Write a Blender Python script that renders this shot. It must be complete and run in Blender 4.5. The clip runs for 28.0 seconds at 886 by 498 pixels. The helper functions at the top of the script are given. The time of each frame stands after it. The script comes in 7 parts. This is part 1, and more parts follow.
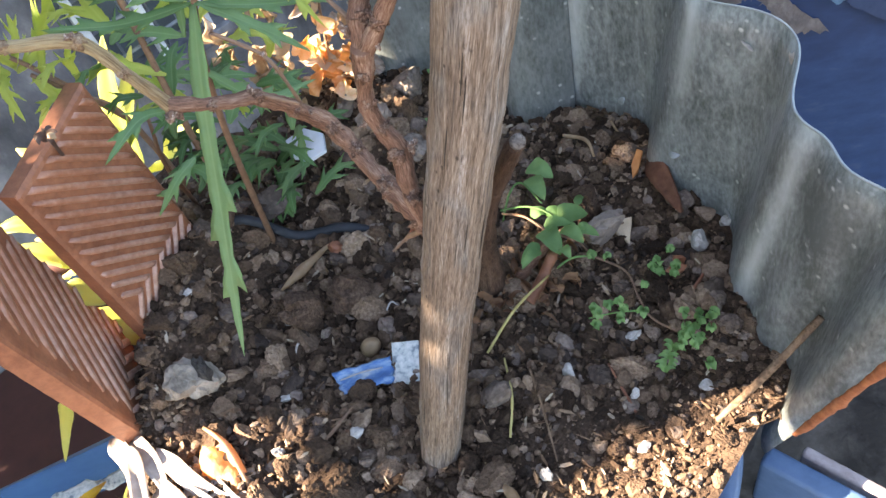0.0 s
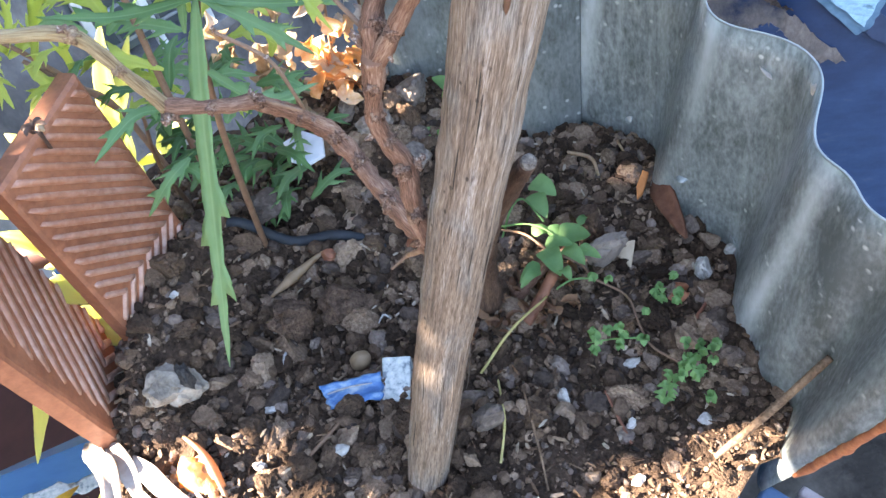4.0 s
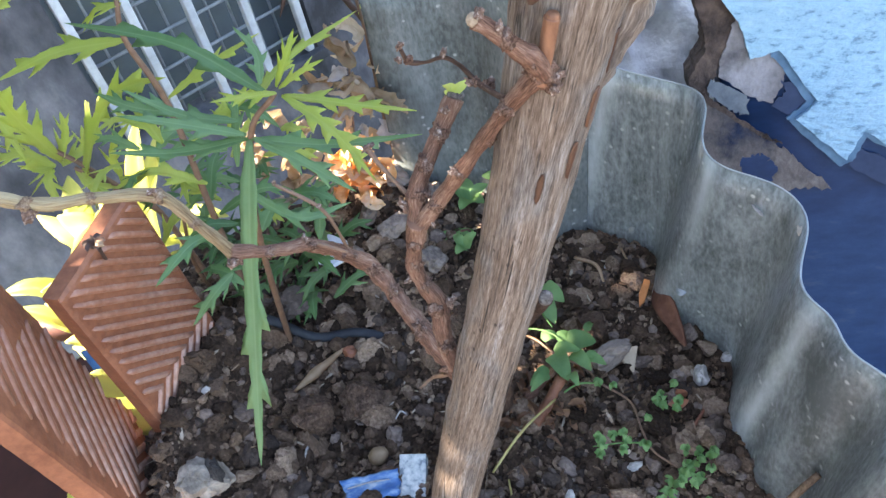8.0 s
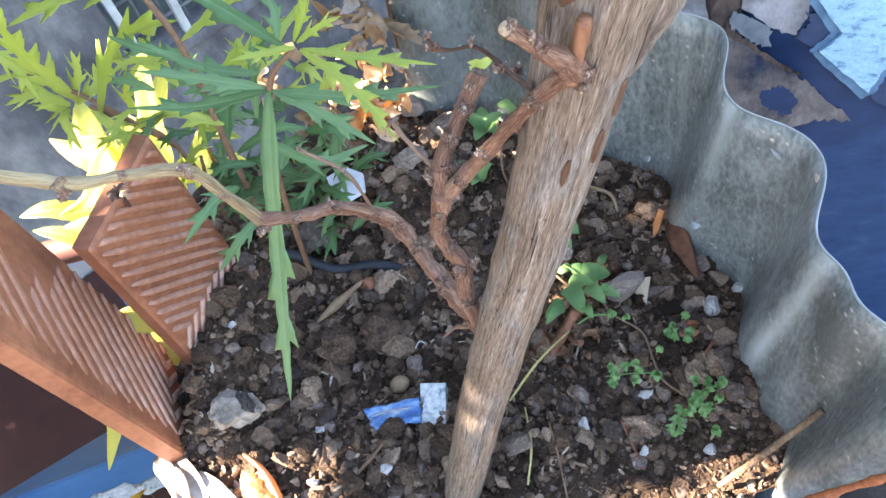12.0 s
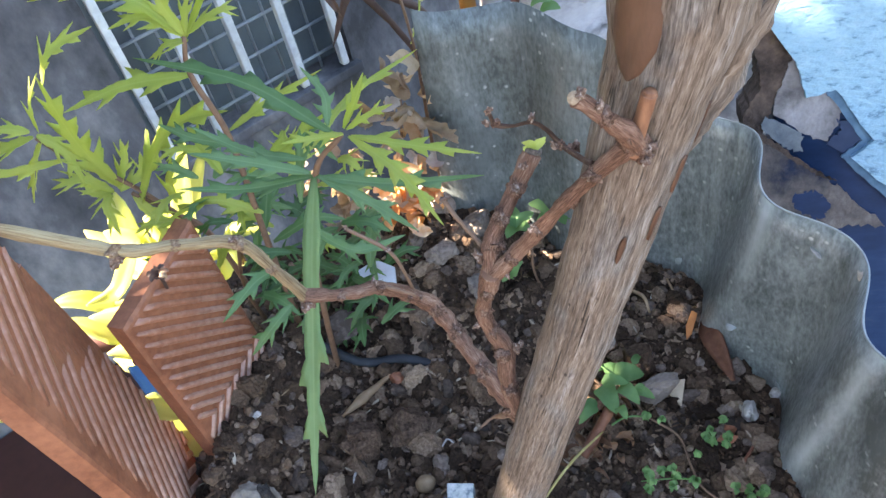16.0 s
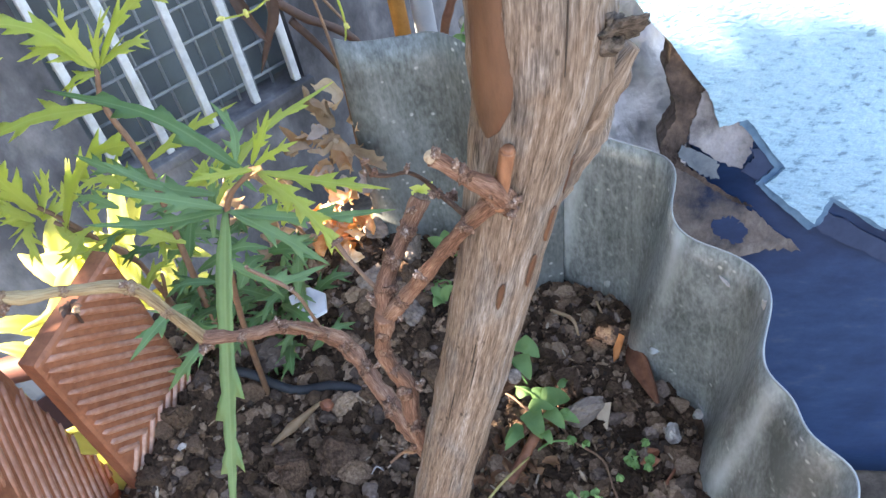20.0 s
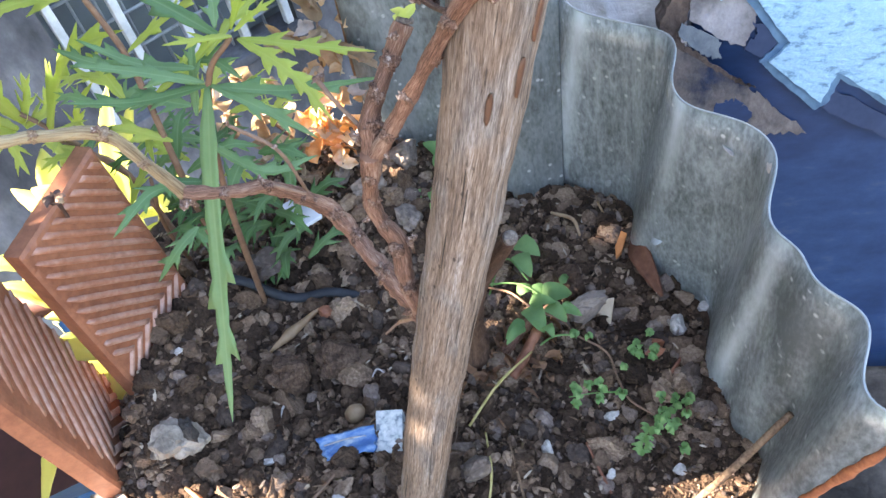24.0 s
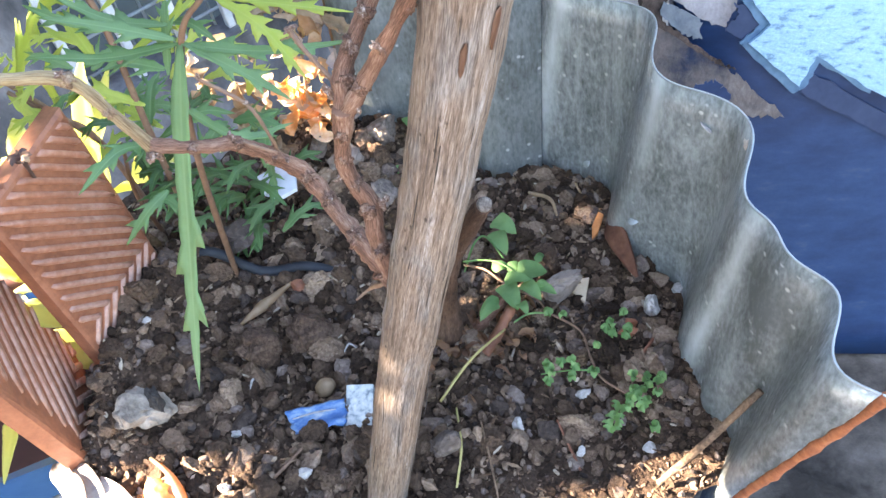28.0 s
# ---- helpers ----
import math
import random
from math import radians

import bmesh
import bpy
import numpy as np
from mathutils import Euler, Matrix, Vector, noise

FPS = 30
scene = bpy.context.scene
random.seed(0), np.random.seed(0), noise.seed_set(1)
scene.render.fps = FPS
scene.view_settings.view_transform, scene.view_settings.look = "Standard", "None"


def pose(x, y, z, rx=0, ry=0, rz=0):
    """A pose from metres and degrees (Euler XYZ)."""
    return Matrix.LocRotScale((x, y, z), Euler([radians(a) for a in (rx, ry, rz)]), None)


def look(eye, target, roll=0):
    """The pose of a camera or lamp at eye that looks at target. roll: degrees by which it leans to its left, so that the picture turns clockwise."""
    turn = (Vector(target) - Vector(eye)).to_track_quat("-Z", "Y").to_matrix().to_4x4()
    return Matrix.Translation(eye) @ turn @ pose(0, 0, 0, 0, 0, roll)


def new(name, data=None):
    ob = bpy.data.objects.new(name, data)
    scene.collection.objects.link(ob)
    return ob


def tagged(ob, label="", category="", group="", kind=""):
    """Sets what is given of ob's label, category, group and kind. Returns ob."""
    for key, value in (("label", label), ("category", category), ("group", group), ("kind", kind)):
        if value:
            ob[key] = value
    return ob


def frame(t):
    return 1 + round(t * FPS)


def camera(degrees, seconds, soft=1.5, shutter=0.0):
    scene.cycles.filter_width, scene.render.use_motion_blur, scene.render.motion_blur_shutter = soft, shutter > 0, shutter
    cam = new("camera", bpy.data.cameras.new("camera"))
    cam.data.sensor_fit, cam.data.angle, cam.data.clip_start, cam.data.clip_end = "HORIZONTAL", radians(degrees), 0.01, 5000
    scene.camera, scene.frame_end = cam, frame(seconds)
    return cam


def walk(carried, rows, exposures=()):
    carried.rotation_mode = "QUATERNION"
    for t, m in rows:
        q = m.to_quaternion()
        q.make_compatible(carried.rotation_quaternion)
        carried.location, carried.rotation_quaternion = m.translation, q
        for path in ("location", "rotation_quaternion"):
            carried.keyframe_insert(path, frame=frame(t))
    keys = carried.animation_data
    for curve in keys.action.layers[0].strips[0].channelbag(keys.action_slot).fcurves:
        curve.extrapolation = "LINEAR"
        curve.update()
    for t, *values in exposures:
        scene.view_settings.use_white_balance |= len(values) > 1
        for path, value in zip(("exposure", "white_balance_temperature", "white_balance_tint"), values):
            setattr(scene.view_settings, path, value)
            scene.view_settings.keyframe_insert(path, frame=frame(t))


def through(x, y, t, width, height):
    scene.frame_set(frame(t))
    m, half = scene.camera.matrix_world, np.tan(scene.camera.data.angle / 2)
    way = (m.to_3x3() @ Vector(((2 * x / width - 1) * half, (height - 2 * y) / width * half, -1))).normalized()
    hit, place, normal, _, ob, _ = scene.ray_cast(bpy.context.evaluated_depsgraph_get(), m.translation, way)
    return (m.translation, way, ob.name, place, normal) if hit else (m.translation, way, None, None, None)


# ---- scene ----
cam = camera(60.0, 28.0)

EXPO = [(0.0, 3.82, 8150.0, 16.0), (0.5, 3.82, 7850.0, 14.0), (1.0, 4.05, 7350.0, 13.0), (2.5, 4.01, 7300.0, 13.0), (4.5, 4.22, 7250.0, 15.0), (6.5, 4.22, 7150.0, 14.0), (7.5, 4.04, 7200.0, 13.0), (8.0, 3.89, 7450.0, 16.0), (9.0, 4.07, 7550.0, 16.0), (10.0, 4.02, 7500.0, 16.0), (11.0, 4.39, 7550.0, 17.0), (12.0, 4.19, 7450.0, 15.0), (12.5, 3.89, 6950.0, 13.0), (13.0, 3.44, 6550.0, 10.0), (13.5, 3.49, 6750.0, 11.0), (16.0, 3.79, 7450.0, 15.0), (17.0, 4.24, 7850.0, 17.0), (18.0, 3.91, 7500.0, 16.0), (19.0, 3.94, 7700.0, 15.0), (20.0, 3.97, 7950.0, 18.0), (21.5, 3.87, 7550.0, 16.0), (24.0, 4.14, 7550.0, 17.0), (25.0, 4.34, 7450.0, 17.0), (28.0, 4.39, 7600.0, 16.0)]
PATH = [
    (0, (0.056, 0.054, 0.388), (0.017, 1.331, -1.15), -20.5),
    (0.5, (0.023, 0.059, 0.398), (-0.147, 1.351, -1.119), -22.0),
    (1, (0.049, 0.065, 0.377), (-0.022, 1.298, -1.196), -16.7),
    (1.5, (0.049, 0.065, 0.388), (-0.043, 1.276, -1.201), -17.6),
    (2, (0.052, 0.065, 0.376), (-0.011, 1.295, -1.2), -17.4),
    (2.5, (0.053, 0.069, 0.375), (0.05, 1.333, -1.175), -14.6),
    (4.5, (0.053, 0.068, 0.39), (0.03, 1.353, -1.142), -17.5),
    (5, (0.051, 0.067, 0.397), (0.014, 1.369, -1.121), -17.9),
    (5.5, (0.054, 0.071, 0.398), (0.043, 1.374, -1.118), -17.2),
    (6, (0.051, 0.068, 0.404), (0.037, 1.393, -1.094), -16.9),
    (6.5, (0.049, 0.07, 0.411), (0.056, 1.429, -1.056), -16.1),
    (7, (0.053, 0.07, 0.427), (0.073, 1.476, -0.996), -15.6),
    (7.5, (0.049, 0.069, 0.433), (0.066, 1.504, -0.96), -15.8),
    (8, (0.049, 0.069, 0.429), (0.087, 1.453, -1.014), -13.8),
    (8.5, (0.051, 0.07, 0.418), (0.168, 1.408, -1.064), -9.4),
    (9, (0.059, 0.069, 0.418), (0.159, 1.345, -1.119), -10.5),
    (9.5, (0.054, 0.072, 0.425), (0.108, 1.324, -1.134), -12.0),
    (10, (0.051, 0.08, 0.428), (0.088, 1.304, -1.154), -12.6),
    (10.5, (0.048, 0.077, 0.427), (0.05, 1.262, -1.185), -13.8),
    (11, (0.052, 0.079, 0.413), (0.094, 1.301, -1.17), -12.2),
    (11.5, (0.055, 0.089, 0.431), (-0.001, 1.233, -1.208), -18.0),
    (12, (0.05, 0.086, 0.452), (-0.003, 1.268, -1.161), -17.6),
    (12.5, (0.056, 0.086, 0.44), (0.149, 1.38, -1.082), -10.8),
    (13, (0.043, 0.087, 0.452), (0.082, 1.457, -1.005), -12.7),
    (13.5, (0.034, 0.081, 0.455), (0.042, 1.48, -0.974), -12.5),
    (15.5, (0.032, 0.081, 0.451), (0.012, 1.486, -0.973), -14.8),
    (16, (0.035, 0.08, 0.446), (0.024, 1.484, -0.978), -14.3),
    (16.5, (0.035, 0.079, 0.441), (0.017, 1.47, -0.996), -15.1),
    (17, (0.029, 0.082, 0.447), (-0.005, 1.485, -0.978), -15.2),
    (17.5, (0.017, 0.082, 0.46), (-0.073, 1.5, -0.947), -17.3),
    (18, (0.006, 0.081, 0.476), (-0.113, 1.523, -0.906), -16.7),
    (18.5, (0.013, 0.084, 0.47), (-0.069, 1.496, -0.943), -16.1),
    (19, (0.039, 0.083, 0.456), (0.047, 1.481, -0.974), -14.0),
    (19.5, (0.055, 0.082, 0.449), (0.094, 1.474, -0.986), -13.3),
    (20, (0.063, 0.082, 0.451), (0.14, 1.486, -0.971), -12.3),
    (20.5, (0.059, 0.078, 0.443), (0.118, 1.482, -0.981), -12.9),
    (21, (0.056, 0.07, 0.445), (0.123, 1.477, -0.974), -12.8),
    (21.5, (0.055, 0.062, 0.443), (0.122, 1.465, -0.981), -13.6),
    (23.5, (0.062, 0.063, 0.423), (0.135, 1.435, -1.031), -13.9),
    (24, (0.057, 0.059, 0.412), (0.098, 1.404, -1.068), -15.0),
    (24.5, (0.059, 0.06, 0.391), (0.122, 1.359, -1.128), -14.5),
    (25, (0.059, 0.061, 0.387), (0.124, 1.353, -1.138), -14.2),
    (25.5, (0.059, 0.06, 0.39), (0.123, 1.372, -1.118), -14.1),
    (26, (0.058, 0.058, 0.393), (0.125, 1.376, -1.11), -13.7),
    (26.5, (0.057, 0.056, 0.402), (0.111, 1.393, -1.085), -13.9),
    (27, (0.058, 0.058, 0.404), (0.121, 1.382, -1.094), -13.0),
    (27.5, (0.057, 0.059, 0.404), (0.126, 1.389, -1.088), -12.6),
    (28, (0.057, 0.053, 0.401), (0.143, 1.375, -1.098), -12.1),
]
walk(cam, [(t, look(eye, target, roll)) for t, eye, target, roll in PATH], EXPO)

# ---- light ----
world = bpy.data.worlds.new("sky")
scene.world = world
world.use_nodes = True
wn = world.node_tree
sky = wn.nodes.new("ShaderNodeTexSky")
sky.sky_type = "NISHITA"
sky.sun_disc = False
SUN_FROM = Vector((-0.80, 0.10, 0.62)).normalized()
sky.sun_elevation = math.asin(SUN_FROM.z)
sky.sun_rotation = math.atan2(SUN_FROM.x, SUN_FROM.y)
wn.links.new(sky.outputs[0], wn.nodes["Background"].inputs[0])
wn.nodes["Background"].inputs[1].default_value = 0.08
sun = new("sun", bpy.data.lights.new("sun", "SUN"))
sun.data.energy, sun.data.angle, sun.data.color = 5.0, radians(0.6), (1.0, 0.92, 0.80)
sun.matrix_world = look(SUN_FROM * 6, (0, 0, 0))
scene.view_settings.exposure = 0.0


# ---- materials ----
def mat(name, ramp, scale=60.0, rough=0.7, metal=0.0, bump=0.3, bump_scale=None, stretch=(1, 1, 1), big=6.0, big_mix=0.35,
        rough_var=0.12, height=0.002, through=None, island=0.0, rand=0.0, detail=6.0, along=False, vein=None, spec=0.5, cells=0.0):
    """A procedural surface: a colour ramp over fine noise, broken by a broad noise, with relief."""
    m = bpy.data.materials.new(name)
    m.use_nodes = True
    nt = m.node_tree
    bsdf = nt.nodes["Principled BSDF"]
    co = nt.nodes.new("ShaderNodeTexCoord")
    mp = nt.nodes.new("ShaderNodeMapping")
    mp.inputs["Scale"].default_value = stretch
    nt.links.new(co.outputs["UV" if along else "Object"], mp.inputs[0])
    fine = nt.nodes.new("ShaderNodeTexNoise")
    fine.inputs["Scale"].default_value = scale
    fine.inputs["Detail"].default_value = detail
    fine.inputs["Roughness"].default_value = 0.65
    nt.links.new(mp.outputs[0], fine.inputs["Vector"])
    broad = nt.nodes.new("ShaderNodeTexNoise")
    broad.inputs["Scale"].default_value = big
    broad.inputs["Detail"].default_value = 4
    nt.links.new(mp.outputs[0], broad.inputs["Vector"])
    mix = nt.nodes.new("ShaderNodeMix")
    mix.inputs[0].default_value = big_mix
    nt.links.new(fine.outputs["Fac"], mix.inputs[2])
    nt.links.new(broad.outputs["Fac"], mix.inputs[3])
    src = mix.outputs[0]
    if cells:
        vo = nt.nodes.new("ShaderNodeTexVoronoi")
        vo.inputs["Scale"].default_value = cells
        nt.links.new(co.outputs["Object"], vo.inputs["Vector"])
        sc = nt.nodes.new("ShaderNodeSeparateColor")
        nt.links.new(vo.outputs["Color"], sc.inputs[0])
        sp = nt.nodes.new("ShaderNodeMath")
        sp.operation = "MULTIPLY_ADD"
        nt.links.new(sc.outputs[0], sp.inputs[0])
        sp.inputs[1].default_value = 0.09
        nt.links.new(src, sp.inputs[2])
        src = sp.outputs[0]
    if island or rand:
        add = nt.nodes.new("ShaderNodeMath")
        add.operation = "MULTIPLY_ADD"
        if island:
            r = nt.nodes.new("ShaderNodeNewGeometry").outputs["Random Per Island"]
        else:
            r = nt.nodes.new("ShaderNodeObjectInfo").outputs["Random"]
        off = nt.nodes.new("ShaderNodeMath")
        off.operation = "SUBTRACT"
        nt.links.new(r, off.inputs[0])
        off.inputs[1].default_value = 0.5
        nt.links.new(off.outputs[0], add.inputs[0])
        add.inputs[1].default_value = island or rand
        nt.links.new(src, add.inputs[2])
        src = add.outputs[0]
    cr = nt.nodes.new("ShaderNodeValToRGB")
    els = cr.color_ramp.elements
    for i, (p, c) in enumerate(ramp):
        e = els[i] if i < 2 else els.new(p)
        e.position, e.color = p, (*c, 1)
    nt.links.new(src, cr.inputs[0])
    colour = cr.outputs[0]
    if vein:
        sep = nt.nodes.new("ShaderNodeSeparateXYZ")
        nt.links.new(co.outputs["UV"], sep.inputs[0])
        ab = nt.nodes.new("ShaderNodeMath")
        ab.operation = "ABSOLUTE"
        nt.links.new(sep.outputs[0], ab.inputs[0])
        mr = nt.nodes.new("ShaderNodeMapRange")
        mr.inputs["From Min"].default_value, mr.inputs["From Max"].default_value = 0.02, 0.10
        mr.inputs["To Min"].default_value, mr.inputs["To Max"].default_value = 0.75, 0.0
        nt.links.new(ab.outputs[0], mr.inputs["Value"])
        mc = nt.nodes.new("ShaderNodeMix")
        mc.data_type = "RGBA"
        nt.links.new(mr.outputs[0], mc.inputs[0])
        nt.links.new(colour, mc.inputs[6])
        mc.inputs[7].default_value = (*vein, 1)
        colour = mc.outputs[2]
    nt.links.new(colour, bsdf.inputs["Base Color"])
    rr = nt.nodes.new("ShaderNodeMapRange")
    rr.inputs["To Min"].default_value = max(0.02, rough - rough_var)
    rr.inputs["To Max"].default_value = min(1.0, rough + rough_var)
    nt.links.new(broad.outputs["Fac"], rr.inputs["Value"])
    nt.links.new(rr.outputs[0], bsdf.inputs["Roughness"])
    bsdf.inputs["Metallic"].default_value = metal
    bsdf.inputs["Specular IOR Level"].default_value = spec
    if bump:
        bn = nt.nodes.new("ShaderNodeTexNoise")
        bn.inputs["Scale"].default_value = bump_scale or scale * 2
        bn.inputs["Detail"].default_value = 5
        nt.links.new(mp.outputs[0], bn.inputs["Vector"])
        bp = nt.nodes.new("ShaderNodeBump")
        bp.inputs["Strength"].default_value = bump
        bp.inputs["Distance"].default_value = height
        nt.links.new(bn.outputs["Fac"], bp.inputs["Height"])
        nt.links.new(bp.outputs[0], bsdf.inputs["Normal"])
    if through:
        tr = nt.nodes.new("ShaderNodeBsdfTranslucent")
        tr.inputs[0].default_value = (*through[0], 1)
        ms = nt.nodes.new("ShaderNodeMixShader")
        ms.inputs[0].default_value = through[1]
        nt.links.new(bsdf.outputs[0], ms.inputs[1])
        nt.links.new(tr.outputs[0], ms.inputs[2])
        nt.links.new(ms.outputs[0], nt.nodes["Material Output"].inputs["Surface"])
    return m


M_SOIL = mat("soil", [(0.38, (0.0188, 0.012, 0.00791)), (0.62, (0.0942, 0.060, 0.0415))], 420, 0.95, bump=0.9, height=0.002, big=70, spec=0.2)
M_CLOD = mat("soil_clod", [(0.18, (0.023, 0.014, 0.00939)), (0.46, (0.0816, 0.052, 0.0346)), (0.68, (0.157, 0.105, 0.0732)), (0.95, (0.345, 0.255, 0.188))], 520, 0.92, bump=1.0, bump_scale=900, height=0.0012, big=90, island=0.66, spec=0.2)
M_RUST = mat("rust", [(0.3, (0.10, 0.030, 0.014)), (0.5, (0.26, 0.085, 0.034)), (0.72, (0.42, 0.17, 0.075))], 160, 0.88, bump=0.8, big=50, height=0.001)
M_TERRA = mat("terracotta", [(0.36, (0.180, 0.064, 0.034)), (0.64, (0.355, 0.140, 0.074))], 190, 0.52, bump=0.3, big=26, big_mix=0.5, height=0.0006)
M_BARK = mat("vine_bark", [(0.37, (0.046, 0.020, 0.013)), (0.47, (0.132, 0.066, 0.044)), (0.55, (0.215, 0.120, 0.083)), (0.68, (0.37, 0.265, 0.205))], 2300, 0.72, bump=0.65, bump_scale=2200, stretch=(1, 0.11, 1), big=260, big_mix=0.4, height=0.0008, along=True, spec=0.25)
M_CANE = mat("green_cane", [(0.38, (0.070, 0.042, 0.022)), (0.48, (0.190, 0.130, 0.070)), (0.62, (0.35, 0.28, 0.165))], 1500, 0.7, bump=0.9, bump_scale=1600, stretch=(1, 0.07, 1), big=110, big_mix=0.5, height=0.0009, along=True, spec=0.3)
M_PITH = mat("cut_wood", [(0.38, (0.045, 0.035, 0.030)), (0.62, (0.20, 0.17, 0.15))], 700, 0.85, bump=0.6, big=200)
M_LEAF = mat("blue_green_leaf", [(0.3, (0.100, 0.205, 0.090)), (0.7, (0.195, 0.320, 0.155))], 90, 0.5, bump=0.3, big=20, height=0.0006, through=((0.22, 0.42, 0.08), 0.40), rand=0.35, vein=(0.26, 0.38, 0.19), spec=0.35)
M_YOUNG = mat("young_leaf", [(0.3, (0.30, 0.385, 0.095)), (0.7, (0.48, 0.54, 0.175))], 90, 0.5, bump=0.3, big=20, height=0.0006, through=((0.72, 0.80, 0.20), 0.55), rand=0.3, vein=(0.48, 0.54, 0.22), spec=0.3)
M_YELLOW = mat("sunlit_broad_leaf", [(0.3, (0.34, 0.40, 0.08)), (0.7, (0.55, 0.60, 0.16))], 60, 0.42, bump=0.2, big=20, height=0.0006, through=((1.0, 0.98, 0.58), 0.70), rand=0.25, vein=(0.55, 0.60, 0.22))
M_WEED = mat("weed_leaf", [(0.3, (0.080, 0.180, 0.066)), (0.7, (0.175, 0.315, 0.125))], 160, 0.62, bump=0.3, big=50, height=0.0005, through=((0.2, 0.42, 0.10), 0.35), rand=0.45, spec=0.3)
M_STEM = mat("brown_stem", [(0.3, (0.10, 0.055, 0.035)), (0.7, (0.22, 0.13, 0.08))], 200, 0.6, bump=0.3)
M_DRY = mat("dry_leaf", [(0.3, (0.24, 0.15, 0.085)), (0.7, (0.55, 0.42, 0.28))], 120, 0.75, bump=0.4, big=30, height=0.001, through=((0.55, 0.30, 0.12), 0.35), rand=0.3)
M_ORANGE = mat("orange_dry_leaf", [(0.34, (0.42, 0.15, 0.05)), (0.50, (0.72, 0.40, 0.19)), (0.66, (0.86, 0.68, 0.48))], 160, 0.6, bump=0.7, big=60, height=0.002, through=((0.85, 0.40, 0.10), 0.4), rand=0.3)
M_HUSK = mat("pale_dry_husk", [(0.34, (0.27, 0.225, 0.200)), (0.66, (0.50, 0.465, 0.445))], 140, 0.65, bump=0.5, stretch=(1, 1, 1), big=40, height=0.001, through=((0.55, 0.45, 0.38), 0.25), rand=0.3)
M_WHITE = mat("white_plaster_bit", [(0.36, (0.24, 0.23, 0.215)), (0.64, (0.52, 0.50, 0.48))], 260, 0.8, bump=0.6, big=80, height=0.001)
M_STONE = mat("grey_stone", [(0.38, (0.0792, 0.062, 0.0532)), (0.62, (0.211, 0.175, 0.153))], 260, 0.8, bump=0.8, big=60, height=0.001, rand=0.3, spec=0.3)
M_BLUEBIT = mat("blue_plastic", [(0.34, (0.014, 0.070, 0.21)), (0.48, (0.032, 0.130, 0.33)), (0.56, (0.14, 0.26, 0.43)), (0.66, (0.42, 0.48, 0.53))], 150, 0.5, bump=0.5, stretch=(0.5, 1, 1), big=90, height=0.001)
M_TUB = mat("blue_tub_plastic", [(0.34, (0.045, 0.095, 0.18)), (0.64, (0.085, 0.155, 0.27))], 60, 0.55, bump=0.3, big=20)
M_NAVY = mat("old_navy_paint", [(0.36, (0.004, 0.013, 0.042)), (0.52, (0.008, 0.026, 0.076)), (0.62, (0.013, 0.038, 0.100)), (0.76, (0.060, 0.075, 0.105))], 55, 0.5, bump=0.4, bump_scale=160, stretch=(0.5, 1, 1.6), big=9, big_mix=0.6, height=0.001, spec=0.2)
M_SKY = mat("light_blue_paint", [(0.37, (0.085, 0.185, 0.26)), (0.43, (0.185, 0.345, 0.46)), (0.70, (0.25, 0.42, 0.53))], 120, 0.55, bump=1.0, bump_scale=230, stretch=(1, 1, 2.2), big=8, big_mix=0.25, height=0.002)
M_PLASTER_PALE = mat("lilac_grey_plaster", [(0.36, (0.060, 0.056, 0.060)), (0.5, (0.175, 0.165, 0.172)), (0.66, (0.32, 0.31, 0.325))], 60, 0.88, bump=0.8, bump_scale=150, big=20, big_mix=0.5, height=0.003, spec=0.2)
M_PLASTER = mat("bare_plaster", [(0.38, (0.012, 0.020, 0.045)), (0.46, (0.060, 0.056, 0.062)), (0.55, (0.115, 0.098, 0.092)), (0.68, (0.20, 0.178, 0.170))], 60, 0.88, bump=0.8, bump_scale=150, big=20, big_mix=0.5, height=0.003, spec=0.2)
M_WALL = mat("stained_grey_render", [(0.38, (0.036, 0.039, 0.047)), (0.49, (0.110, 0.115, 0.133)), (0.63, (0.31, 0.31, 0.33))], 12, 0.85, bump=0.5, bump_scale=70, stretch=(1, 1, 0.6), big=4.0, big_mix=0.5, height=0.003)
M_BAR = mat("pale_grille_paint", [(0.36, (0.42, 0.47, 0.51)), (0.64, (0.64, 0.70, 0.74))], 60, 0.5, bump=0.3, big=14)
M_GLASS = mat("dark_window_glass", [(0.3, (0.105, 0.132, 0.145)), (0.7, (0.18, 0.22, 0.235))], 8, 0.22, bump=0.0, rough_var=0.08)
M_FLOOR = mat("red_cement_floor", [(0.3, (0.035, 0.012, 0.010)), (0.7, (0.11, 0.035, 0.026))], 30, 0.6, bump=0.3, big=6, big_mix=0.6, height=0.001)
M_GROUND = mat("grey_cement", [(0.38, (0.036, 0.030, 0.025)), (0.5, (0.090, 0.076, 0.063)), (0.64, (0.17, 0.148, 0.126))], 60, 0.9, bump=0.7, bump_scale=160, big=14, big_mix=0.6, height=0.003, spec=0.2)
M_PIPE_O = mat("orange_rust_pipe", [(0.3, (0.30, 0.11, 0.02)), (0.7, (0.60, 0.28, 0.06))], 60, 0.7, bump=0.4)
M_PIPE_W = mat("grey_plastic_pipe", [(0.3, (0.38, 0.41, 0.43)), (0.7, (0.58, 0.61, 0.63))], 40, 0.5, bump=0.1)
M_BARKSKIN = mat("smooth_bark", [(0.38, (0.060, 0.027, 0.015)), (0.62, (0.125, 0.060, 0.034))], 160, 0.5, bump=0.5, bump_scale=500, stretch=(1, 1, 0.3), big=50, height=0.0008)
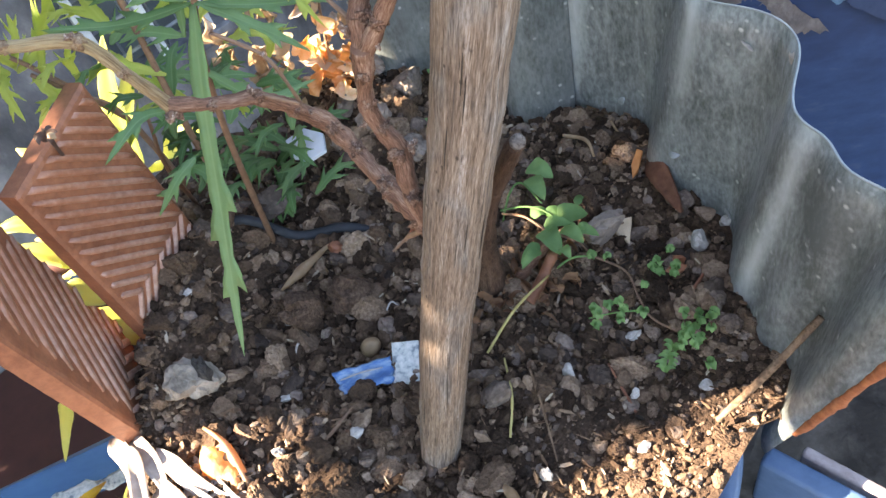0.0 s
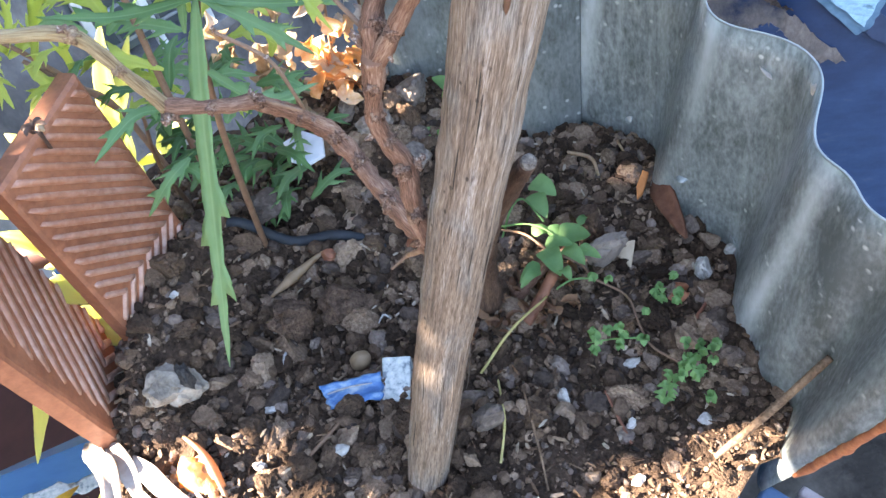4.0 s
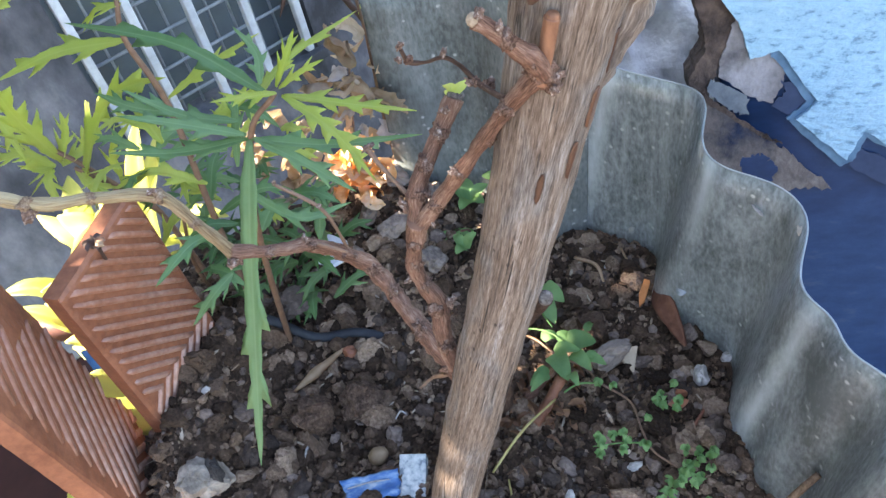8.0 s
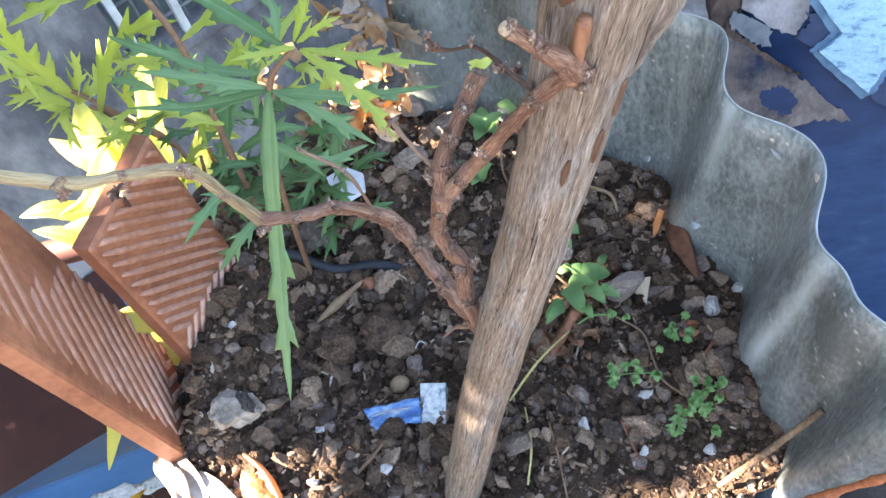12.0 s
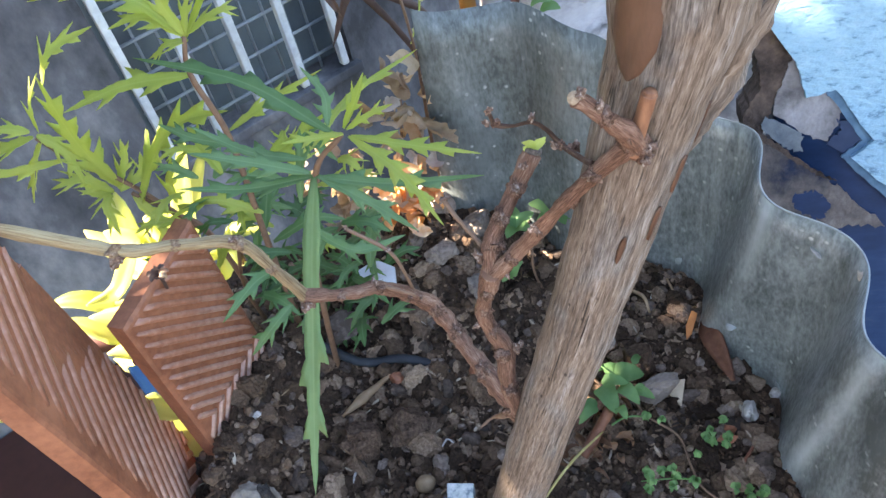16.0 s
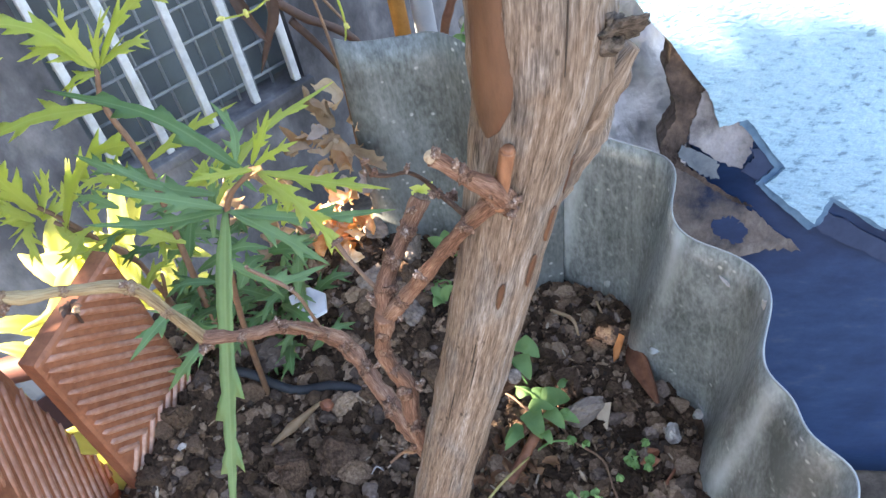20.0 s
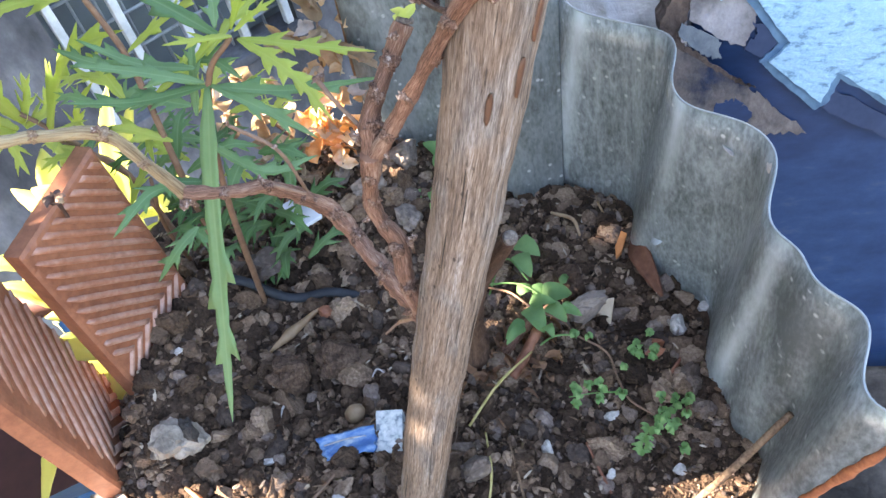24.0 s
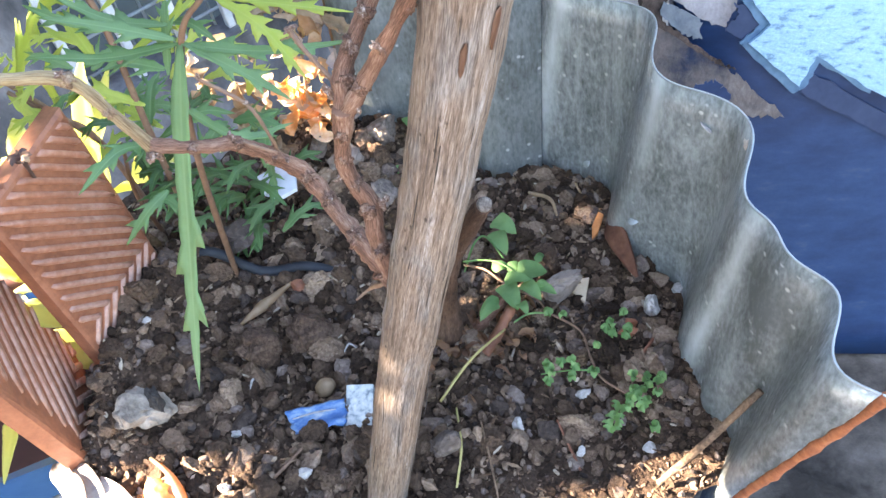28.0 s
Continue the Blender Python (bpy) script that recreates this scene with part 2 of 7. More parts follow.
M_CRACK = mat("dark_crack", [(0.3, (0.015, 0.011, 0.009)), (0.7, (0.05, 0.038, 0.030))], 200, 0.9, bump=0.3)
M_BUD = mat("dry_bud", [(0.36, (0.06, 0.030, 0.020)), (0.52, (0.18, 0.11, 0.08)), (0.64, (0.50, 0.42, 0.37))], 900, 0.85, bump=0.7, big=400, height=0.0006)
M_NAVY2 = mat("slate_blue_paint", [(0.36, (0.012, 0.024, 0.060)), (0.64, (0.030, 0.050, 0.100))], 70, 0.6, bump=0.25, big=12, big_mix=0.6, height=0.001, spec=0.2)
M_MIDBLUE = mat("mid_blue_undercoat", [(0.36, (0.040, 0.095, 0.165)), (0.52, (0.085, 0.175, 0.27)), (0.66, (0.14, 0.25, 0.35))], 90, 0.6, bump=0.4, big=14, big_mix=0.5, height=0.001, spec=0.25)
M_SKIM = mat("bluish_skim_plaster", [(0.36, (0.045, 0.062, 0.085)), (0.52, (0.120, 0.140, 0.160)), (0.66, (0.20, 0.215, 0.23))], 70, 0.85, bump=0.6, big=20, big_mix=0.5, height=0.002, spec=0.2)
M_PLASTER2 = mat("whitish_plaster", [(0.34, (0.40, 0.375, 0.355)), (0.5, (0.62, 0.59, 0.56)), (0.66, (0.80, 0.775, 0.74))], 42, 0.85, bump=0.8, bump_scale=130, big=14, big_mix=0.5, height=0.004)
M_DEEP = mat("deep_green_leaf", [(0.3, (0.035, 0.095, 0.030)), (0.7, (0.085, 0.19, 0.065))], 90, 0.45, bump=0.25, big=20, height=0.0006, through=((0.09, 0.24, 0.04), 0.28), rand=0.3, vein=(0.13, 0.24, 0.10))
M_DARKLEAF = mat("dark_dead_leaf", [(0.3, (0.035, 0.020, 0.016)), (0.7, (0.10, 0.055, 0.04))], 90, 0.7, bump=0.3, big=20)
M_PEBBLE = mat("brown_pebble", [(0.3, (0.16, 0.105, 0.06)), (0.7, (0.30, 0.21, 0.13))], 150, 0.6, bump=0.2, big=60, height=0.0005)
M_PALESTONE = mat("pale_stone", [(0.38, (0.110, 0.090, 0.073)), (0.50, (0.225, 0.194, 0.162)), (0.62, (0.33, 0.29, 0.247))], 200, 0.85, bump=0.8, big=70, big_mix=0.5, height=0.001)
M_CLODBIG = mat("big_clod", [(0.38, (0.0335, 0.020, 0.0138)), (0.52, (0.0837, 0.053, 0.0376)), (0.66, (0.157, 0.108, 0.0791))], 420, 0.92, bump=1.0, bump_scale=700, big=90, height=0.0016, spec=0.2)
M_TANCHIP = mat("tan_chip", [(0.3, (0.40, 0.30, 0.20)), (0.7, (0.60, 0.48, 0.35))], 140, 0.75, bump=0.3)
M_MOSAIC = mat("speckled_plaster", [(0.40, (0.16, 0.20, 0.23)), (0.47, (0.40, 0.44, 0.44)), (0.62, (0.62, 0.63, 0.61))], 260, 0.8, bump=0.6, big=110, height=0.0010)
M_ORANGECHIP = mat("orange_chip", [(0.3, (0.42, 0.14, 0.04)), (0.7, (0.62, 0.26, 0.09))], 140, 0.75, bump=0.3)
M_STICKWOOD = mat("split_wood", [(0.38, (0.070, 0.042, 0.027)), (0.62, (0.21, 0.14, 0.092))], 420, 0.8, bump=0.8, big=70, height=0.001, spec=0.25)
M_STRAW = mat("yellow_straw", [(0.3, (0.30, 0.25, 0.08)), (0.7, (0.48, 0.42, 0.18))], 160, 0.6, bump=0.2)
M_REDTWIG = mat("reddish_twig", [(0.3, (0.13, 0.045, 0.025)), (0.7, (0.26, 0.11, 0.06))], 200, 0.7, bump=0.4)
M_ZINCEDGE = mat("bright_zinc_edge", [(0.3, (0.22, 0.25, 0.26)), (0.7, (0.38, 0.42, 0.43))], 90, 0.4, 0.5, bump=0.2)
M_HOSE = mat("black_hose", [(0.3, (0.010, 0.013, 0.018)), (0.7, (0.035, 0.042, 0.052))], 90, 0.6, bump=0.2, spec=0.25)

M_BARKFLAT = mat("red_brown_bark", [(0.3, (0.065, 0.026, 0.016)), (0.7, (0.16, 0.072, 0.045))], 160, 0.8, bump=0.5, big=40, height=0.001, spec=0.25)
M_BLUEBOARD = mat("light_blue_board_paint", [(0.3, (0.030, 0.105, 0.23)), (0.62, (0.060, 0.17, 0.33)), (0.78, (0.22, 0.34, 0.44))], 50, 0.5, bump=0.2, stretch=(0.4, 1, 1), big=16)
M_DARKCLOD = mat("dark_clod", [(0.38, (0.020, 0.018, 0.017)), (0.62, (0.070, 0.064, 0.060))], 420, 0.9, bump=1.0, big=90, height=0.0014, spec=0.2)
M_BROKEN = mat("broken_plaster_edge", [(0.38, (0.022, 0.017, 0.016)), (0.62, (0.105, 0.075, 0.062))], 90, 0.9, bump=1.0, bump_scale=200, big=30, height=0.003, spec=0.2)
M_LITTER = mat("brown_litter", [(0.36, (0.085, 0.042, 0.024)), (0.64, (0.25, 0.14, 0.08))], 220, 0.8, bump=0.5, big=60, height=0.001, through=((0.35, 0.16, 0.06), 0.25), rand=0.5)
M_HOLLOW = mat("rotted_wood", [(0.38, (0.020, 0.017, 0.015)), (0.62, (0.16, 0.14, 0.125))], 500, 0.95, bump=1.0, big=200, height=0.001, spec=0.1)
M_CHAFF = mat("wood_chaff", [(0.15, (0.035, 0.020, 0.013)), (0.45, (0.12, 0.072, 0.044)), (0.70, (0.22, 0.155, 0.105)), (0.95, (0.36, 0.31, 0.25))], 300, 0.85, bump=0.4, big=80, island=0.9, spec=0.25)
M_YELLOWING = mat("yellowing_leaf", [(0.38, (0.16, 0.045, 0.015)), (0.50, (0.55, 0.33, 0.03)), (0.62, (0.70, 0.52, 0.06))], 70, 0.5, bump=0.3, stretch=(1, 1, 1), big=30, big_mix=0.6, height=0.0006, through=((0.8, 0.5, 0.05), 0.4))
M_KNOT = mat("knotted_bark", [(0.38, (0.045, 0.021, 0.014)), (0.50, (0.145, 0.080, 0.056)), (0.64, (0.29, 0.205, 0.16))], 1300, 0.8, bump=0.9, bump_scale=1500, big=300, height=0.0008, spec=0.25)
M_PINK = mat("faded_pink_paint", [(0.36, (0.26, 0.20, 0.19)), (0.64, (0.44, 0.37, 0.36))], 120, 0.7, bump=0.4, big=40)
M_CANEKNOT = mat("cane_node", [(0.38, (0.10, 0.060, 0.038)), (0.50, (0.21, 0.138, 0.088)), (0.64, (0.34, 0.255, 0.175))], 1300, 0.75, bump=0.8, bump_scale=1500, big=300, height=0.0007, spec=0.25)



def layered(name):
    """A bare node material: the tree, its surface shader and short ways to add and join nodes."""
    m = bpy.data.materials.new(name)
    m.use_nodes = True
    nt = m.node_tree
    co = nt.nodes.new("ShaderNodeTexCoord")

    def tex(scale, stretch=(1, 1, 1), detail=5.0, rough=0.6, uv=False, twist=0.0):
        mp = nt.nodes.new("ShaderNodeMapping")
        mp.inputs["Scale"].default_value = stretch
        nt.links.new(co.outputs["UV" if uv else "Object"], mp.inputs[0])
        t = nt.nodes.new("ShaderNodeTexNoise")
        t.inputs["Scale"].default_value = scale
        t.inputs["Detail"].default_value = detail
        t.inputs["Roughness"].default_value = rough
        t.inputs["Distortion"].default_value = twist
        nt.links.new(mp.outputs[0], t.inputs["Vector"])
        return t.outputs["Fac"]

    def dots(scale, size, stretch=(1, 1, 1)):
        mp = nt.nodes.new("ShaderNodeMapping")
        mp.inputs["Scale"].default_value = stretch
        nt.links.new(co.outputs["Object"], mp.inputs[0])
        t = nt.nodes.new("ShaderNodeTexVoronoi")
        t.inputs["Scale"].default_value = scale
        nt.links.new(mp.outputs[0], t.inputs["Vector"])
        return span(t.outputs["Distance"], size, size * 0.5)

    def span(src, lo, hi, a=0.0, b=1.0):
        r = nt.nodes.new("ShaderNodeMapRange")
        r.inputs["From Min"].default_value, r.inputs["From Max"].default_value = lo, hi
        r.inputs["To Min"].default_value, r.inputs["To Max"].default_value = a, b
        nt.links.new(src, r.inputs["Value"])
        return r.outputs[0]

    def ramp(src, stops):
        r = nt.nodes.new("ShaderNodeValToRGB")
        els = r.color_ramp.elements
        for i, (p, c) in enumerate(stops):
            e = els[i] if i < 2 else els.new(p)
            e.position, e.color = p, (*c, 1)
        nt.links.new(src, r.inputs[0])
        return r.outputs[0]

    def mixed(fac, a, b):
        x = nt.nodes.new("ShaderNodeMix")
        x.data_type = "RGBA"
        nt.links.new(fac, x.inputs[0])
        for k, c in ((6, a), (7, b)):
            if isinstance(c, tuple):
                x.inputs[k].default_value = (*c, 1)
            else:
                nt.links.new(c, x.inputs[k])
        return x.outputs[2]

    def times(a, b, op="MULTIPLY"):
        x = nt.nodes.new("ShaderNodeMath")
        x.operation = op
        nt.links.new(a, x.inputs[0])
        if isinstance(b, float):
            x.inputs[1].default_value = b
        else:
            nt.links.new(b, x.inputs[1])
        return x.outputs[0]

    def finish(colour, rough, height, strength, depth, metal=None, spec=0.5):
        sh = nt.nodes["Principled BSDF"]
        nt.links.new(colour, sh.inputs["Base Color"])
        nt.links.new(rough, sh.inputs["Roughness"])
        if metal is not None:
            nt.links.new(metal, sh.inputs["Metallic"])
        sh.inputs["Specular IOR Level"].default_value = spec
        bp = nt.nodes.new("ShaderNodeBump")
        bp.inputs["Strength"].default_value = strength
        bp.inputs["Distance"].default_value = depth
        nt.links.new(height, bp.inputs["Height"])
        nt.links.new(bp.outputs[0], sh.inputs["Normal"])
        return m

    def ridge(at, half):
        """A soft line along each fold of a sheet, from the fold number laid into its UV; with no fold given, the height."""
        sp = nt.nodes.new("ShaderNodeSeparateXYZ")
        if at is None:
            nt.links.new(co.outputs["Object"], sp.inputs[0])
            return sp.outputs[2]
        nt.links.new(co.outputs["UV"], sp.inputs[0])
        f = times(times(sp.outputs[0], 10.5 - at, "ADD"), 1.0, "MODULO")
        far = nt.nodes.new("ShaderNodeMath")
        far.operation = "ABSOLUTE"
        nt.links.new(times(f, 0.5, "SUBTRACT"), far.inputs[0])
        return span(far.outputs[0], half, half * 0.15)

    return tex, dots, span, ramp, mixed, times, finish, ridge


def zinc(name, dark, mid, light, sheen, metallic, glint=0.0):
    """Old galvanised sheet: spangle, vertical run marks, oxide dots and dull stains over a soft sheen."""
    tex, dots, span, ramp, mixed, times, finish, ridge = layered(name)
    cloud = tex(34, (1, 1, 0.5), 6, 0.62, twist=0.6)
    grain = tex(420, (1, 1, 0.45), 3)
    runs = tex(60, (1, 1, 0.06), 5, 0.7)
    base = times(times(cloud, 0.60), times(grain, 0.40), "ADD")
    colour = ramp(base, [(0.39, dark), (0.50, mid), (0.63, light)])
    colour = mixed(span(runs, 0.54, 0.74, 0.0, 0.55), colour, tuple(1.35 * c for c in light))
    stain = span(tex(17, (1, 1, 0.7), 5, 0.65), 0.56, 0.70, 0.0, 0.55)
    colour = mixed(stain, colour, tuple(0.55 * c for c in mid))
    spot = times(dots(120, 0.20), span(tex(46), 0.48, 0.58))
    colour = mixed(spot, colour, (0.46, 0.49, 0.50))
    # Highlight along each fold, painted into the base colour and broken by noise.
    if glint:
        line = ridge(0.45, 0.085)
        line = times(line, span(tex(26, (1, 1, 0.35), 5, 0.65), 0.34, 0.62, 0.15, glint))
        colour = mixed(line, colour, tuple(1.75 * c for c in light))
    rough = span(base, 0.36, 0.66, sheen + 0.12, sheen - 0.06)
    metal = span(stain, 0.0, 0.55, metallic, metallic * 0.4)
    return finish(colour, rough, times(grain, times(cloud, 2.0), "ADD"), 0.22, 0.0005, metal)


def old_wood(name):
    """Weathered barkless wood: long fine fibres, dark checks, grey and tan patches."""
    tex, dots, span, ramp, mixed, times, finish, ridge = layered(name)
    fibre = tex(1.0, (1700, 190, 1), 4, 0.62, True)
    streak = tex(1.0, (420, 34, 1), 5, 0.62, True, 0.4)
    patch = tex(1.0, (52, 26, 1), 4, 0.6, True, 0.5)
    grain = times(times(fibre, 0.50), times(streak, 0.50), "ADD")
    tan = ramp(grain, [(0.36, (0.052, 0.035, 0.025)), (0.46, (0.138, 0.098, 0.072)), (0.55, (0.200, 0.150, 0.116)), (0.66, (0.33, 0.27, 0.225))])
    grey = ramp(grain, [(0.36, (0.050, 0.043, 0.039)), (0.49, (0.135, 0.117, 0.105)), (0.65, (0.30, 0.272, 0.25))])
    colour = mixed(span(patch, 0.48, 0.66), tan, grey)
    check = times(span(tex(1.0, (900, 60, 1), 3, 0.5, True), 0.57, 0.66), span(tex(1.0, (80, 40, 1), 3, 0.6, True), 0.47, 0.62))
    colour = mixed(check, colour, (0.026, 0.020, 0.018))
    soot = times(span(tex(1.0, (130, 15, 1), 6, 0.68, True, 0.6), 0.53, 0.63, 0.0, 0.62), span(streak, 0.36, 0.60, 1.0, 0.45))
    colour = mixed(soot, colour, (0.058, 0.047, 0.042))
    bleach = times(span(tex(1.0, (110, 13, 1), 5, 0.65, True, 0.4), 0.56, 0.68, 0.0, 0.55), span(fibre, 0.36, 0.60))
    colour = mixed(bleach, colour, (0.40, 0.365, 0.34))
    worm = times(dots(300, 0.22, (1, 1, 0.6)), span(tex(60), 0.52, 0.60))
    colour = mixed(worm, colour, (0.035, 0.026, 0.020))
    rough = span(grain, 0.3, 0.7, 0.86, 0.70)
    return finish(colour, rough, times(grain, times(check, 0.6), "SUBTRACT"), 0.6, 0.0005, None, 0.25)


def pale_low_rib(name):
    """Worn clay ribs, paler in broken patches towards the bottom."""
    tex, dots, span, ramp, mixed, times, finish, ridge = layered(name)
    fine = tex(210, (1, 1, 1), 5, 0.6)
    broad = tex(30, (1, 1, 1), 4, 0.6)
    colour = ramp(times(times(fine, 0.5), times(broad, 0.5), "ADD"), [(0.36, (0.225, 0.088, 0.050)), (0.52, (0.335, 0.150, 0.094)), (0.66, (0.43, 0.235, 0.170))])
    # Mixes in a pale tone below about 0.1 m, its border broken by noise.
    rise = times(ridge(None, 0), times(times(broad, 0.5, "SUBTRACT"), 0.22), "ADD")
    paling = times(span(rise, 0.135, 0.045), span(fine, 0.36, 0.62, 0.22, 0.55))
    colour = mixed(paling, colour, (0.56, 0.42, 0.36))
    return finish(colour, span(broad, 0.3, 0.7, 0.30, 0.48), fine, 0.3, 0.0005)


M_RIB = pale_low_rib("worn_rib")
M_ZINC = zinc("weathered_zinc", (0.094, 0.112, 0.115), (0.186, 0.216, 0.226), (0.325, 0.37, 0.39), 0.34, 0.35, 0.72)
M_ZINC_DULL = zinc("dull_zinc", (0.070, 0.084, 0.084), (0.126, 0.150, 0.154), (0.20, 0.230, 0.240), 0.50, 0.40)
M_WOOD = old_wood("weathered_wood")
M_SHARD = mat("bluish_white_glaze", [(0.3, (0.40, 0.46, 0.53)), (0.7, (0.58, 0.64, 0.70))], 120, 0.5, bump=0.2, big=40)
M_STEMBARK = mat("dark_stem_bark", [(0.37, (0.025, 0.014, 0.010)), (0.50, (0.075, 0.043, 0.030)), (0.66, (0.16, 0.105, 0.078))], 1500, 0.8, bump=0.9, bump_scale=1700, stretch=(1, 0.14, 1), big=200, big_mix=0.4, height=0.0008, along=True, spec=0.25)
M_CUTPALE = mat("fresh_cut_wood", [(0.36, (0.24, 0.165, 0.105)), (0.64, (0.46, 0.36, 0.26))], 900, 0.8, bump=0.4, big=300, height=0.0004)
M_SPUR = mat("orange_brown_bark", [(0.36, (0.12, 0.045, 0.022)), (0.64, (0.30, 0.135, 0.070))], 300, 0.6, bump=0.5, stretch=(1, 1, 0.3), big=90, height=0.0006)
M_STRAWLEAF = mat("beige_dead_leaf", [(0.34, (0.15, 0.105, 0.072)), (0.50, (0.29, 0.225, 0.165)), (0.66, (0.46, 0.385, 0.30))], 150, 0.75, bump=0.7, big=50, height=0.0014, through=((0.6, 0.42, 0.24), 0.3), rand=0.3)
M_BARTHIN = mat("faded_thin_bar_paint", [(0.36, (0.22, 0.26, 0.29)), (0.64, (0.36, 0.41, 0.45))], 60, 0.5, bump=0.2, big=14)
M_CLODGREY = mat("grey_soil_clod", [(0.18, (0.0275, 0.020, 0.0168)), (0.46, (0.0792, 0.057, 0.0463)), (0.68, (0.148, 0.112, 0.0937)), (0.95, (0.285, 0.225, 0.192))], 420, 0.88, bump=1.0, bump_scale=700, height=0.0012, big=90, island=0.6, spec=0.25)

# ---- builders ----
def part(name, bm, material, parent=None, label="", smooth=True):
    """Links a bmesh as ONE mesh object, under a thing or a part."""
    me = bpy.data.meshes.new(name)
    bm.normal_update()
    bm.to_mesh(me)
    bm.free()
    me.materials.append(material)
    if smooth:
        me.polygons.foreach_set("use_smooth", [True] * len(me.polygons))
    ob = new(name, me)
    if parent:
        ob.parent = parent
    if label:
        ob["label"] = label
    return ob


def thing(name, at, label, category, group="", kind=""):
    """An Empty at a thing's base, which carries its parts; parts are built in world places."""
    ob = new(name)
    ob.empty_display_size = 0.02
    ob.location = at
    bpy.context.view_layer.update()
    return tagged(ob, label, category, group, kind)


def under(ob, parent):
    """Puts a part, built in world places, under a thing that has a place of its own."""
    ob.parent = parent
    ob.matrix_parent_inverse = Matrix.Translation(-parent.location)
    return ob


def catmull(points, n):
    """A smooth line through the points, n steps to each span."""
    p = [Vector(q) for q in points]
    p = [p[0] * 2 - p[1]] + p + [p[-1] * 2 - p[-2]]
    out = []
    for i in range(1, len(p) - 2):
        for k in range(n):
            t = k / n
            a, b, c, d = p[i - 1], p[i], p[i + 1], p[i + 2]
            out.append(0.5 * ((2 * b) + (c - a) * t + (2 * a - 5 * b + 4 * c - d) * t * t + (3 * b - a - 3 * c + d) * t ** 3))
    out.append(p[-2])
    return out


def tube(bm, points, radii, sides=10, rough=0.0, seed=0.0, steps=5, caps=True, freq=160.0):
    """A round, knotty limb along a smooth line."""
    line = catmull(points, steps)
    n = len(line)
    rings = []
    prev = None
    for i, c in enumerate(line):
        f = i / (n - 1) * (len(radii) - 1)
        k = min(int(f), len(radii) - 2)
        r = radii[k] + (radii[k + 1] - radii[k]) * (f - k)
        d = (line[min(i + 1, n - 1)] - line[max(i - 1, 0)]).normalized()
        if prev is None:
            ref = Vector((0.3, 1.0, 0.1))
            prev = (ref - d * ref.dot(d)).normalized()
        u = (prev - d * prev.dot(d)).normalized()
        prev = u
        v = d.cross(u)
        ring = []
        for s in range(sides):
            a = 2 * math.pi * s / sides
            q = c + (u * math.cos(a) + v * math.sin(a)) * r
            if rough:
                q += (q - c) * ((noise.noise(q * freq + Vector((seed, 0, 0))) + 0.5 * noise.noise(q * freq * 2.9 + Vector((0, seed, 0)))) * rough)
            ring.append(bm.verts.new(q))
        rings.append(ring)
    uv = bm.loops.layers.uv.verify()
    run = 0.0
    for i, (a, b) in enumerate(zip(rings, rings[1:])):
        step = (line[i + 1] - line[i]).length
        wide = 2 * math.pi * max(radii) / sides
        for s in range(sides):
            f = bm.faces.new((a[s], a[(s + 1) % sides], b[(s + 1) % sides], b[s]))
            for loop, (p, q) in zip(f.loops, ((s, 0), (s + 1, 0), (s + 1, 1), (s, 1))):
                loop[uv].uv = (p * wide + seed, run + q * step)
        run += step
    if caps:
        bm.faces.new(rings[0][::-1])
        bm.faces.new(rings[-1])
    return rings


def blob(bm, c, size, seed=0, sub=2, jag=0.35, squash=(1, 1, 1), turn=0.0, freq=1.6):
    """A lump of stone or earth."""
    m = Matrix.Translation(c) @ Euler((seed * 1.7, seed * 2.3, turn)).to_matrix().to_4x4()
    made = bmesh.ops.create_icosphere(bm, subdivisions=sub, radius=1.0)["verts"]
    for v in made:
        k = 1 + jag * noise.noise(v.co * freq + Vector((seed * 3.1, seed * 1.3, 0))) + 0.4 * jag * noise.noise(v.co * freq * 2.7 + Vector((0, seed, 0)))
        v.co = m @ Vector((v.co.x * k * size * squash[0], v.co.y * k * size * squash[1], v.co.z * k * size * squash[2]))
    return made


def box(bm, m, sx, sy, sz, bevel=0.0):
    made = bmesh.ops.create_cube(bm, size=1.0, matrix=m @ Matrix.Diagonal((sx, sy, sz, 1)))["verts"]
    if bevel:
        edges = {e for v in made for e in v.link_edges}
        bmesh.ops.bevel(bm, geom=list(edges), offset=bevel, segments=2, affect="EDGES", profile=0.6)


